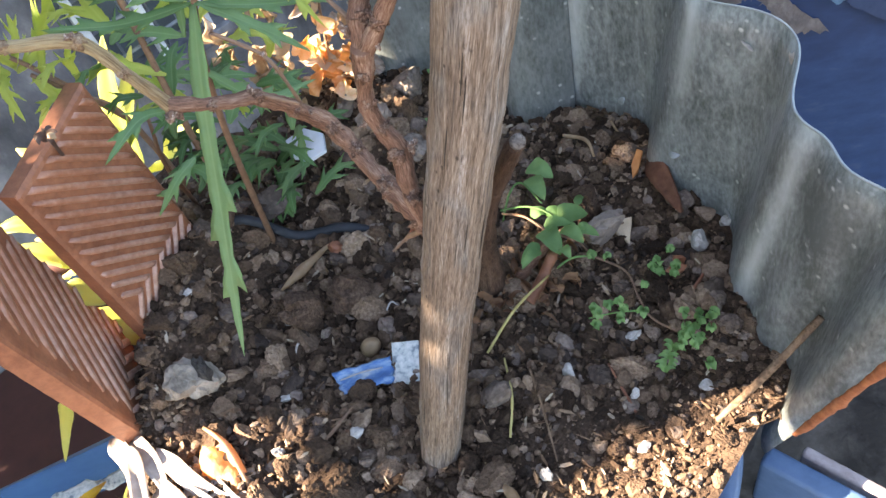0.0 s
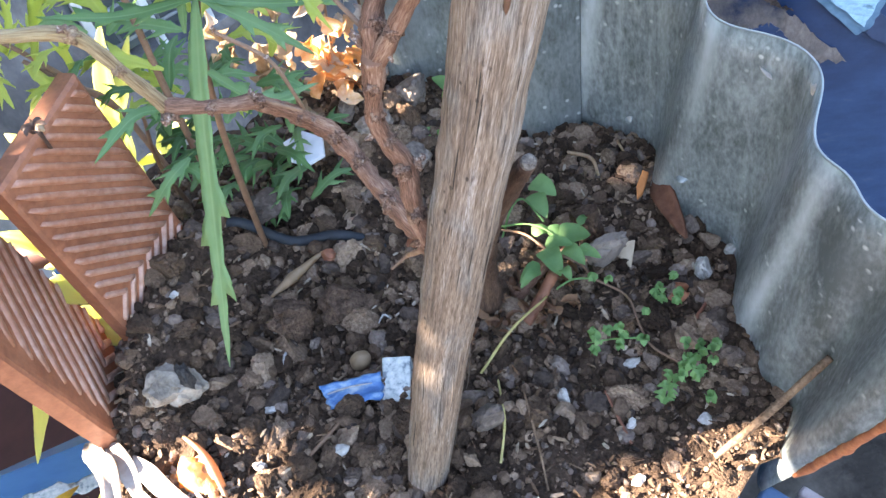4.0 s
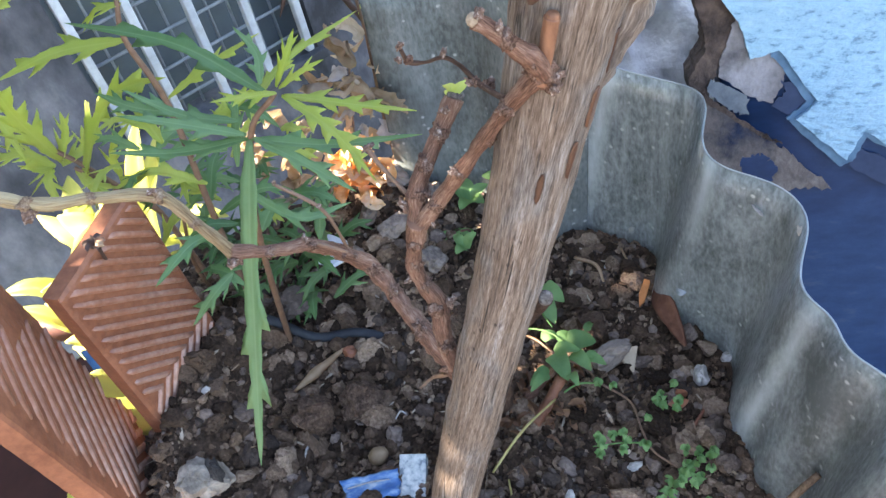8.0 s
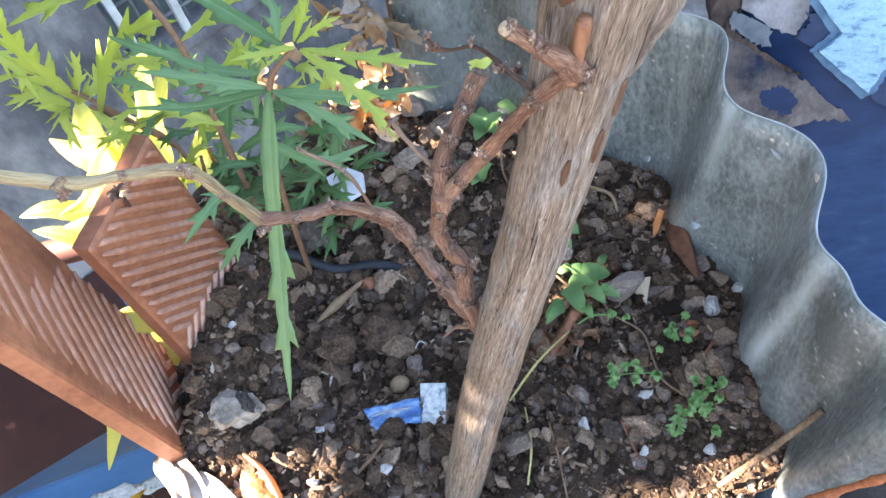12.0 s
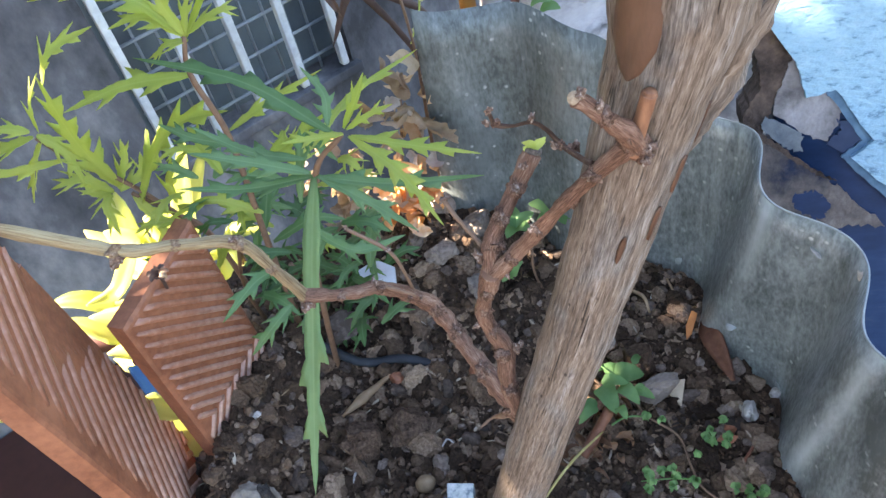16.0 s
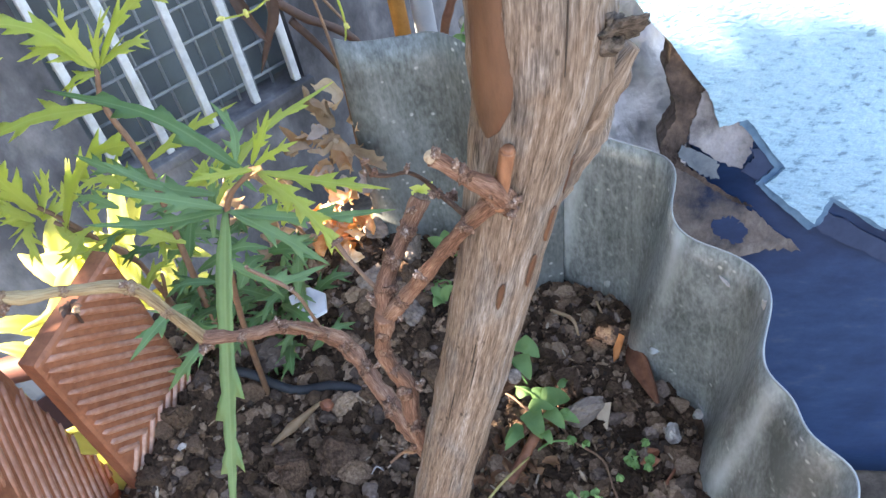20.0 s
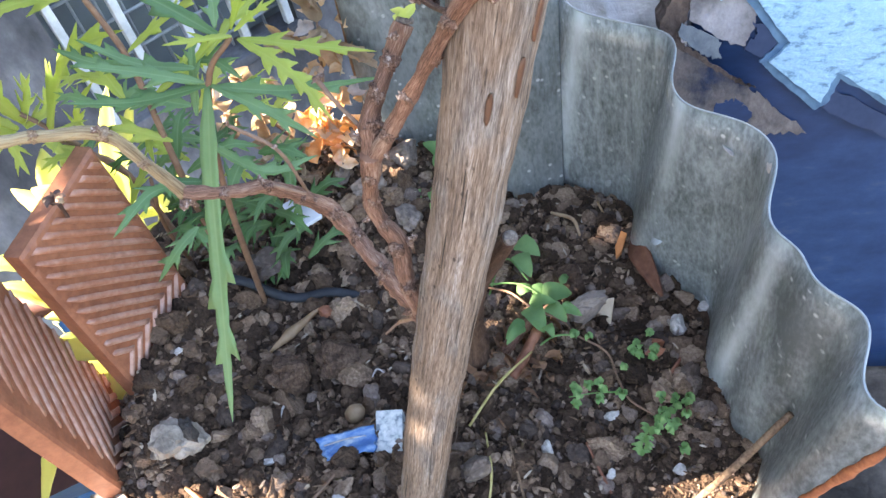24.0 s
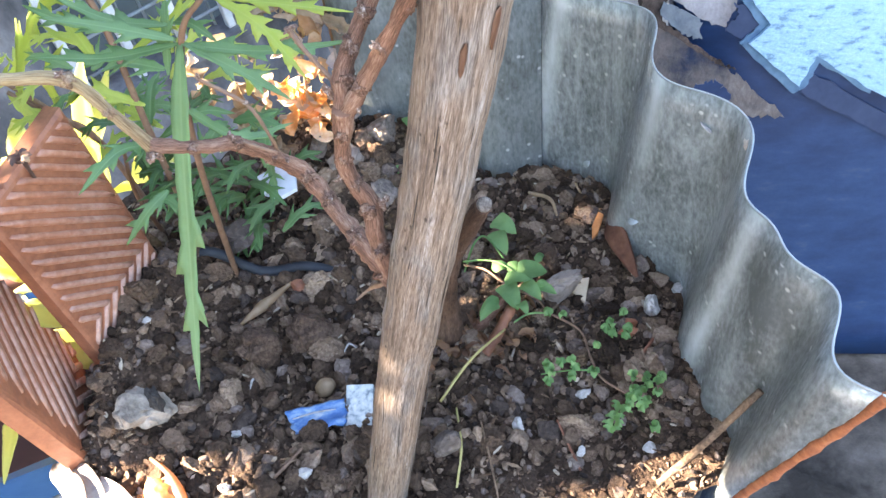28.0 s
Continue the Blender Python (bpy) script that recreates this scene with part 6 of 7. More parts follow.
for k in range(12):
    rnd = random.Random(1100 + k)
    c = Vector((-0.106 + rnd.uniform(-0.016, 0.018), 0.470 + rnd.uniform(-0.01, 0.012), 0.02 + 0.10 * rnd.random()))
    a = rnd.uniform(0, 6.28)
    d = Vector((math.cos(a), -0.3 + 0.4 * math.sin(a), rnd.uniform(-0.2, 0.7))).normalized() * rnd.uniform(0.022, 0.034)
    leaf_w([c, c + d * 0.5 + Vector((0, 0, 0.004)), c + d], rnd.uniform(0.004, 0.0062))
leaf_w([(-0.170, 0.380, 0.078), (-0.160, 0.374, 0.070), (-0.149, 0.370, 0.062)], 0.0060)
leaf_w([(-0.172, 0.385, 0.045), (-0.159, 0.374, 0.028), (-0.150, 0.370, 0.014)], 0.0070)

# ---- small weeds on the soil ----
def leaflet(top, base, tip, width, lobes=3, depth=0.25):
    base, tip = Vector(base), Vector(tip)
    COUNT[0] += 1
    bm = bmesh.new()
    blade(bm, [base, (base + tip) / 2 + Vector((0, 0, 0.003)), tip], width * 1.15, lobes, depth * 0.6, 0.2, (0, -0.25, 1), 7, seed=COUNT[0])
    under(part("leaflet", bm, M_WEED), top)


runner = make_plant("creeping_weed", (0.106, 0.365, 0.005), "small creeping weed trailing over the soil",
                    [([(0.089, 0.372, 0.022), (0.102, 0.362, 0.030), (0.112, 0.354, 0.030), (0.122, 0.340, 0.026)], 0.0007, 0.0005), ([(0.089, 0.371, 0.020), (0.100, 0.356, 0.028), (0.110, 0.341, 0.026), (0.125, 0.332, 0.018), (0.130, 0.320, 0.016), (0.143, 0.303, 0.015), (0.143, 0.284, 0.014), (0.144, 0.269, 0.014), (0.153, 0.255, 0.015)], 0.0008, 0.0006),
                     ([(0.088, 0.372, 0.010), (0.098, 0.380, 0.026), (0.107, 0.382, 0.029), (0.113, 0.360, 0.030)], 0.0008, 0.0006), ([(0.104, 0.320, 0.014), (0.117, 0.322, 0.018), (0.130, 0.320, 0.016)], 0.0007, 0.0006), ([(0.142, 0.275, 0.014), (0.128, 0.278, 0.016), (0.112, 0.281, 0.015)], 0.0006, 0.0004)])
for k, ob in enumerate(runner.children):
    ob.data.materials[0] = M_STEM if k == 1 else M_WEED
rnd = random.Random(11)
OVATE = [((0.116, 0.396), (0.127, 0.380), 8.0), ((0.114, 0.386), (0.116, 0.364), 7.0), ((0.109, 0.345), (0.124, 0.337), 5.0), ((0.108, 0.342), (0.111, 0.321), 8.0), ((0.118, 0.347), (0.136, 0.343), 8.5), ((0.119, 0.339), (0.126, 0.323), 6.0),
         ((0.102, 0.333), (0.088, 0.326), 4.0), ((0.101, 0.329), (0.087, 0.320), 4.0), ((0.125, 0.334), (0.136, 0.324), 4.5), ((0.113, 0.325), (0.115, 0.314), 4.0), ((0.132, 0.352), (0.140, 0.360), 3.0), ((0.104, 0.356), (0.116, 0.355), 4.5), ((0.113, 0.352), (0.126, 0.352), 5.0), ((0.126, 0.331), (0.133, 0.334), 3.0)]
for (x0, y0), (x1, y1), w in OVATE:
    leaflet(runner, (x0, y0, 0.027), (x1, y1, 0.027 + rnd.uniform(-0.005, 0.004)), w * 0.00080, 2, 0.10)
ROUND = [(0.153, 0.296), (0.161, 0.297), (0.168, 0.293), (0.158, 0.290), (0.148, 0.286), (0.171, 0.299), (0.164, 0.289), (0.114, 0.286), (0.113, 0.277), (0.119, 0.276), (0.126, 0.274), (0.130, 0.282), (0.140, 0.271), (0.122, 0.283), (0.133, 0.275),
         (0.162, 0.259), (0.168, 0.260), (0.172, 0.253), (0.163, 0.252), (0.167, 0.246), (0.156, 0.254), (0.148, 0.246), (0.155, 0.239), (0.158, 0.233), (0.160, 0.242), (0.173, 0.259), (0.157, 0.248), (0.151, 0.250), (0.165, 0.256), (0.131, 0.317), (0.134, 0.314)]
for x, y in ROUND:
    x, y, z = x + rnd.uniform(-0.002, 0.002), y + rnd.uniform(-0.002, 0.002), 0.016 + rnd.uniform(-0.002, 0.007)
    way = rnd.uniform(0, 6.28)
    for k in range(3):
        a = way + (k - 1) * rnd.uniform(0.7, 1.1)
        r = rnd.uniform(0.0036, 0.0060) * (1.0 if k == 1 else 0.75)
        leaflet(runner, (x, y, z), (x + r * math.cos(a), y + r * math.sin(a), z + rnd.uniform(-0.001, 0.003)), r * 0.52, 2, 0.45)
for k in range(7):
    for sg in (-1, 1):
        b = Vector((0.146 - 0.0015 * k + rnd.uniform(-0.001, 0.001), 0.247 - 0.0020 * k, 0.016))
        leaflet(runner, b, b + Vector((sg * rnd.uniform(0.003, 0.006), sg * rnd.uniform(-0.004, -0.001), rnd.uniform(0, 0.004))), 0.0014, 2, 0.4)
seedlings = make_plant("soil_seedling", (0.085, 0.465, 0.01), "pale green seedlings at the back of the soil",
                       [([(0.078, 0.470, 0.0), (0.082, 0.462, 0.03), (0.075, 0.450, 0.045)], 0.0010, 0.0008), ([(0.100, 0.44, 0.0), (0.092, 0.447, 0.03), (0.098, 0.46, 0.055), (0.11, 0.47, 0.06)], 0.0010, 0.0007)])
for cx, cy, cz, nn, rr, ww in ((0.072, 0.462, 0.022, 4, 0.014, 0.006), (0.088, 0.478, 0.045, 5, 0.016, 0.006), (0.118, 0.480, 0.050, 7, 0.020, 0.007), (0.135, 0.478, 0.048, 6, 0.018, 0.0065), (0.150, 0.475, 0.045, 5, 0.016, 0.006), (0.075, 0.447, 0.030, 3, 0.010, 0.005)):
    for k in range(nn):
        a = k * 6.28 / nn + rnd.uniform(-0.4, 0.4)
        leaflet(seedlings, (cx, cy, cz), (cx + rr * math.cos(a), cy + rr * math.sin(a), cz + rnd.uniform(-0.010, 0.012)), ww * 0.8, 1, 0.0)

for k, (x, z) in enumerate(((0.146, 0.150), (0.136, 0.140), (0.152, 0.142), (0.142, 0.130), (0.148, 0.120))):
    leaflet(seedlings, (x - 0.006, 0.600, z), (x + 0.008, 0.590, z + 0.004), 0.006, 1, 0.0)

# ---- things lying on the soil ----
def lump(name, at, size, squash, material, label, category, seed, jag=0.35, group="", sub=3, turn=0.0):
    bm = bmesh.new()
    x, y = at
    blob(bm, (0, 0, 0), size, seed, sub if jag < 0.2 else sub + 1, jag, squash)
    if jag >= 0.2:
        rnd = random.Random(int(seed * 10))
        for k in range(9):
            cut = Vector((rnd.gauss(0, 1), rnd.gauss(0, 1), rnd.gauss(0, 1))).normalized()
            far = max(v.co.dot(cut) for v in bm.verts) * rnd.uniform(0.55, 0.85)
            for v in bm.verts:
                over = v.co.dot(cut) - far
                if over > 0:
                    v.co -= cut * over * 0.92
        for v in bm.verts:
            v.co *= 1 + rnd.uniform(-0.035, 0.035)
    low = min(v.co.z for v in bm.verts)
    ob = part(name, bm, material, smooth=jag < 0.2)
    ob.location = (x, y, soil_height(x, y) - low - 0.25 * size * min(squash))
    ob.rotation_euler = (0, 0, turn)
    return tagged(ob, label, category, group)


lump("pebble", (-0.014, 0.318), 0.0065, (1.15, 0.9, 0.8), M_PEBBLE, "smooth brown rounded pebble on the soil", "pebble", 1.0, 0.12)
lump("stone", (-0.050, 0.437), 0.016, (1.1, 0.9, 0.7), M_STONE, "rough grey stone half buried in soil", "stone", 4.0, 0.5)
lump("clod", (-0.047, 0.350), 0.015, (1.2, 0.9, 0.7), M_CLODBIG, "large brown crumbly clod of soil", "clod", 6.0, 0.5, "large clods")
lump("clod", (-0.017, 0.357), 0.014, (0.95, 1.1, 0.7), M_CLODBIG, "large brown crumbly clod of soil", "clod", 7.0, 0.5, "large clods")
lump("clod", (0.040, 0.300), 0.010, (1.1, 0.9, 0.7), M_CLODBIG, "large brown crumbly clod of soil", "clod", 8.0, 0.5, "large clods")
lump("clod", (0.140, 0.362), 0.013, (1.0, 0.9, 0.7), M_CLODBIG, "large brown crumbly clod of soil", "clod", 9.0, 0.5, "large clods")
lump("clod", (-0.155, 0.405), 0.016, (1.0, 1.0, 0.7), M_CLODBIG, "large brown crumbly clod of soil", "clod", 10.0, 0.5, "large clods")
lump("clod", (0.142, 0.338), 0.013, (1.3, 0.9, 0.45), M_STONE, "flat grey flake of stone", "stone", 12.0, 0.35)
lump("stone_flake", (0.192, 0.312), 0.008, (1.1, 0.9, 0.6), M_WHITE, "small white plaster crumb", "plaster crumb", 13.0, 0.4, "white crumbs")
for k, (x, y, r) in enumerate(((0.052, 0.440, 0.010), (0.030, 0.470, 0.011), (0.012, 0.482, 0.010), (0.060, 0.486, 0.012), (0.040, 0.505, 0.011), (0.072, 0.520, 0.012))):
    lump("stone", (x, y), r, (1.1, 0.9, 0.7), M_STONE, "rough grey stone half buried in soil", "stone", 70.0 + k, 0.5)
lump("snail_shell", (0.050, 0.253), 0.010, (0.75, 1.4, 0.7), M_STONE, "grey smooth elongated stone", "stone", 14.0, 0.2)
for k, (x, y, r, q) in enumerate([(-0.072, 0.362, 0.0038, 0.7), (-0.060, 0.353, 0.0034, 0.8), (-0.105, 0.365, 0.0036, 0.7), (0.133, 0.268, 0.0052, 0.5), (0.091, 0.259, 0.0056, 0.6), (-0.030, 0.262, 0.0048, 0.6), (-0.068, 0.300, 0.0050, 0.6),
                                  (0.112, 0.205, 0.0045, 0.6), (0.120, 0.235, 0.0040, 0.6), (0.214, 0.322, 0.0055, 0.6), (0.170, 0.414, 0.0040, 0.6), (0.060, 0.205, 0.0050, 0.6), (-0.075, 0.264, 0.0045, 0.6), (0.155, 0.225, 0.0045, 0.6)]):
    lump("white_crumb", (x, y), r, (1.0, 0.8, q), M_WHITE, "small white crumb of plaster in the soil", "plaster crumb", 20.0 + k, 0.5, "white crumbs", 2)
for k, (x, y) in enumerate([(0.170, 0.296), (0.033, 0.385), (0.175, 0.302), (-0.020, 0.392), (0.018, 0.272)]):
    lump("brick_bit", (x, y), 0.0052, (1.2, 0.9, 0.6), M_TERRA, "small orange-red crumb of brick", "brick crumb", 60.0 + k, 0.4, "brick crumbs", 2)


def chip(name, pts, thick, material, label, category, lift=0.002):
    """A thin flat broken piece lying on the soil."""
    cx = sum(p[0] for p in pts) / len(pts)
    cy = sum(p[1] for p in pts) / len(pts)
    z = soil_height(cx, cy) + lift
    bm = bmesh.new()
    lo = [bm.verts.new((x - cx, y - cy, 0.15 * (y - cy))) for x, y in pts]
    hi = [bm.verts.new((x - cx, y - cy, thick + 0.15 * (y - cy))) for x, y in pts]
    bm.faces.new(lo[::-1])
    bm.faces.new(hi)
    for i in range(len(pts)):
        j = (i + 1) % len(pts)
        bm.faces.new((lo[i], lo[j], hi[j], hi[i]))
    bmesh.ops.bevel(bm, geom=list(bm.edges), offset=0.0004, segments=1, affect="EDGES")
    ob = part(name, bm, material, smooth=False)
    ob.location = (cx, cy, z)
    return tagged(ob, label, category)


chip("tan_chip", [(0.147, 0.346), (0.164, 0.344), (0.155, 0.327)], 0.0022, M_TANCHIP, "triangular tan chip lying on the soil", "chip", 0.006)
chip("plaster_cube", [(0.000, 0.311), (0.016, 0.307), (0.010, 0.281), (-0.005, 0.286)], 0.008, M_MOSAIC, "white speckled chunk of painted plaster", "plaster piece", 0.000)
chip("orange_chip", [(0.176, 0.372), (0.181, 0.375), (0.190, 0.388), (0.187, 0.391), (0.179, 0.381)], 0.0025, M_ORANGECHIP, "slim orange splinter on the soil", "splinter", 0.005)
chip("white_shard", [(-0.030, 0.461), (-0.016, 0.466), (-0.004, 0.456), (-0.005, 0.442), (-0.017, 0.438), (-0.027, 0.445)], 0.003, M_SHARD, "bluish-white shard at the back of the soil", "shard", 0.034)

lump("broken_stone", (-0.1110, 0.3130), 0.0180, (0.95, 1.05, 0.62), M_PALESTONE, "pale tan broken stone with a dark hollow", "stone", 34.0, 0.45)
lump("clod", (-0.1035, 0.3125), 0.0080, (1.0, 1.1, 0.5), M_DARKCLOD, "dark clod in the hollow of the pale stone", "clod", 31.0, 0.5, "large clods").location.z += 0.014
wrapper = thing("blue_fragment", (-0.030, 0.300, 0.010), "crumpled blue plastic fragment beside the plaster piece", "plastic")
bm = bmesh.new()
n = 14
g = []
for i in range(n + 1):
    col = []
    for j in range(n + 1):
        u, v = i / n, j / n
        x = -0.034 + 0.030 * u - 0.004 * v + 0.006 * u * v + 0.0020 * noise.noise(Vector((v * 5, 1, 0)))
        y = 0.288 + 0.015 * v - 0.002 * u + 0.0018 * noise.noise(Vector((u * 6, 2, 0)))
        z = 0.011 + 0.0010 * math.sin(v * 9) + 0.0016 * noise.noise(Vector((u * 5, v * 5, 3))) + 0.003 * v
        col.append(bm.verts.new((x, y, z)))
    g.append(col)
for i in range(n):
    for j in range(n):
        bm.faces.new((g[i][j], g[i + 1][j], g[i + 1][j + 1], g[i][j + 1]))
ob = under(part("film", bm, M_BLUEBIT), wrapper)
so = ob.modifiers.new("thickness", "SOLIDIFY")
so.thickness = 0.0014
bm = bmesh.new()
tube(bm, [(-0.034, 0.297, 0.0132), (-0.020, 0.297, 0.0138), (-0.008, 0.2955, 0.0138)], [0.0004, 0.0006, 0.0003], 6, 0.2, 1, 5)
under(part("pale_line", bm, M_WHITE, label="worn pale line"), wrapper)


def stick(name, pts, radii, material, label, category="stick", sides=8, seed=1):
    top = thing(name, pts[0], label, category, "dry sticks")
    bm = bmesh.new()
    tube(bm, pts, radii, sides, 0.15, seed, 6)
    under(part("shaft", bm, material), top)
    return top


def on_soil(x, y, lift=0.002):
    return (x, y, soil_height(x, y) + lift)


stick("wooden_splinter", [(0.150, 0.203, 0.012), (0.172, 0.206, 0.035), (0.199, 0.210, 0.068)], [0.0017, 0.0021, 0.0020], M_STICKWOOD, "split brown wooden stick leaning on the metal sheet", "stick", 6, 2)
stick("dry_leaf_stalk", [on_soil(-0.060, 0.372), on_soil(-0.045, 0.382, 0.010), on_soil(-0.022, 0.397, 0.006)], [0.0008, 0.0036, 0.0010], M_DRY, "curled tan dry leaf on the soil", "dry leaf", 8, 3)
stick("dry_stick", [on_soil(-0.096, 0.418), on_soil(-0.088, 0.430, 0.012), on_soil(-0.078, 0.452, 0.030)], [0.0014, 0.0014, 0.0011], M_STICKWOOD, "thin pale stick standing in the soil", "stick", 8, 4)
stick("grass_stalk", [on_soil(0.052, 0.285, 0.004), on_soil(0.075, 0.300, 0.014), on_soil(0.101, 0.318, 0.012)], [0.0008, 0.0009, 0.0006], M_STRAW, "thin yellow grass stalk on the soil", "stalk", 6, 5)
stick("grass_stalk", [on_soil(0.049, 0.232, 0.003), on_soil(0.057, 0.252, 0.006), on_soil(0.060, 0.278, 0.005)], [0.0007, 0.0008, 0.0006], M_STRAW, "thin yellow grass stalk on the soil", "stalk", 6, 6)
stick("reddish_twig", [on_soil(0.162, 0.274), on_soil(0.174, 0.280, 0.004), on_soil(0.186, 0.291, 0.003)], [0.0012, 0.0013, 0.0010], M_REDTWIG, "short reddish-brown twig on the soil", "twig", 6, 7)
stick("reddish_twig", [on_soil(0.116, 0.225), on_soil(0.115, 0.240, 0.004), on_soil(0.113, 0.256, 0.003)], [0.0009, 0.0010, 0.0007], M_REDTWIG, "short reddish-brown twig on the soil", "twig", 6, 8)
stick("reddish_twig", [on_soil(-0.050, 0.262), on_soil(-0.038, 0.270, 0.005), on_soil(-0.024, 0.284, 0.004)], [0.0010, 0.0012, 0.0008], M_STEM, "curved brown twig on the soil", "twig", 6, 9)
stick("root_stub", [on_soil(0.085, 0.309, 0.004), on_soil(0.096, 0.318, 0.009), (0.109, 0.328, 0.022)], [0.0034, 0.0036, 0.0031], M_REDTWIG, "snapped reddish root with a pale end", "root", 12, 31)
stick("straw_bit", [on_soil(0.150, 0.430, 0.003), on_soil(0.160, 0.412, 0.010), on_soil(0.161, 0.400, 0.004)], [0.0012, 0.0014, 0.0008], M_DRY, "pale bit of straw on the soil", "straw", 6, 10)
stick("straw_bit", [on_soil(0.183, 0.425, 0.003), on_soil(0.182, 0.405, 0.006)], [0.0010, 0.0008], M_DRY, "pale bit of straw on the soil", "straw", 6, 11)
stick("dry_leaf_curl", [on_soil(0.035, 0.212, 0.002), on_soil(0.041, 0.200, 0.006), on_soil(0.046, 0.180, 0.004)], [0.0010, 0.0030, 0.0012], M_DRY, "narrow curled dry leaf on the soil", "dry leaf", 8, 12)
bm = bmesh.new()
blade(bm, [(0.193, 0.385, 0.014), (0.188, 0.362, 0.022), (0.190, 0.332, 0.012)], 0.0095, 1, 0.05, 0.15, (-0.8, -0.4, 0.6), 8, seed=3)
bark_strip = tagged(part("bark_strip", bm, M_BARKFLAT), "flat dark red-brown strip of bark against the metal sheet", "bark")
so = bark_strip.modifiers.new("thickness", "SOLIDIFY")
so.thickness = 0.002
stick("white_fibre", [on_soil(-0.058, 0.322, 0.003), on_soil(-0.056, 0.330, 0.006), on_soil(-0.053, 0.336, 0.004)], [0.0004, 0.0010, 0.0004], M_WHITE, "small white feathery fibre on the soil", "fibre", 6, 21)
stick("white_fibre", [on_soil(0.000, 0.341, 0.003), on_soil(0.005, 0.344, 0.006), on_soil(0.009, 0.341, 0.004)], [0.0003, 0.0007, 0.0003], M_WHITE, "small white feathery fibre on the soil", "fibre", 6, 22)
stick("dry_stalk", [on_soil(0.068, 0.212, 0.002), on_soil(0.070, 0.235, 0.008), on_soil(0.071, 0.262, 0.010)], [0.0005, 0.0007, 0.0006], M_STICKWOOD, "thin brown dry stalk with a curled tip", "stalk", 6, 23)

dry_flower = thing("dry_flower", (-0.114, 0.378, 0.172), "withered brown flower head with a white tip on the tile", "dead flower")
for k in range(6):
    bm = bmesh.new()
    a = k * 1.05
    p0 = Vector((-0.114, 0.376, 0.176))
    d = Vector((math.cos(a), math.sin(a), 0.5)) * 0.006
    blade(bm, [p0, p0 + d * 0.6 + Vector((0, 0, 0.002)), p0 + d], 0.0022, 1, 0.1, 0.7, (0, -0.5, 1), 5, seed=k)
    under(part("petal", bm, M_DARKLEAF), dry_flower)
bm = bmesh.new()
blob(bm, (-0.111, 0.374, 0.179), 0.0019, 5, 2, 0.9)
under(part("white_tip", bm, M_DRY, label="fluffy white tip"), dry_flower)
bm = bmesh.new()
tube(bm, [(-0.120, 0.386, 0.150), (-0.117, 0.382, 0.165), (-0.114, 0.377, 0.176)], [0.0010, 0.0009, 0.0012], 6, 0.2, 3, 4)
under(part("stem", bm, M_DARKLEAF), dry_flower)

hose = thing("hose", (-0.06, 0.42, 0.0), "black rubber hose crossing the soil", "hose")
bm = bmesh.new()
tube(bm, [(x, y, z + heap(x, y)) for x, y, z in ((-0.110, 0.424, 0.010), (-0.075, 0.420, 0.014), (-0.042, 0.410, 0.014), (-0.012, 0.404, 0.014), (0.012, 0.394, 0.006), (0.024, 0.386, -0.008))], [0.0033] * 6, 14, 0.05, 1, 8)
under(part("tube", bm, M_HOSE), hose)

# dry litter by the cut stem
litter = thing("leaf_litter", (0.09, 0.325, 0.008), "small curled orange-brown leaf litter round the vine stem", "leaf litter")
for k in range(60):
    rnd = random.Random(1200 + k)
    x, y = 0.092 + rnd.gauss(0, 0.018), 0.318 + rnd.gauss(0, 0.013)
    c = Vector(on_soil(x, y, 0.003 + 0.006 * rnd.random()))
    a = rnd.uniform(0, 6.28)
    d = Vector((math.cos(a), math.sin(a), rnd.uniform(-0.3, 0.5))) * rnd.uniform(0.005, 0.011)
    bm = bmesh.new()
    blade(bm, [c, c + d * 0.5 + Vector((0, 0, 0.002)), c + d], rnd.uniform(0.0014, 0.0035), 2, 0.2, rnd.uniform(0.3, 1.2), (rnd.uniform(-1, 1), rnd.uniform(-1, 0), 0.8), 5, seed=k)
    under(part("dead_leaf", bm, M_LITTER), litter)

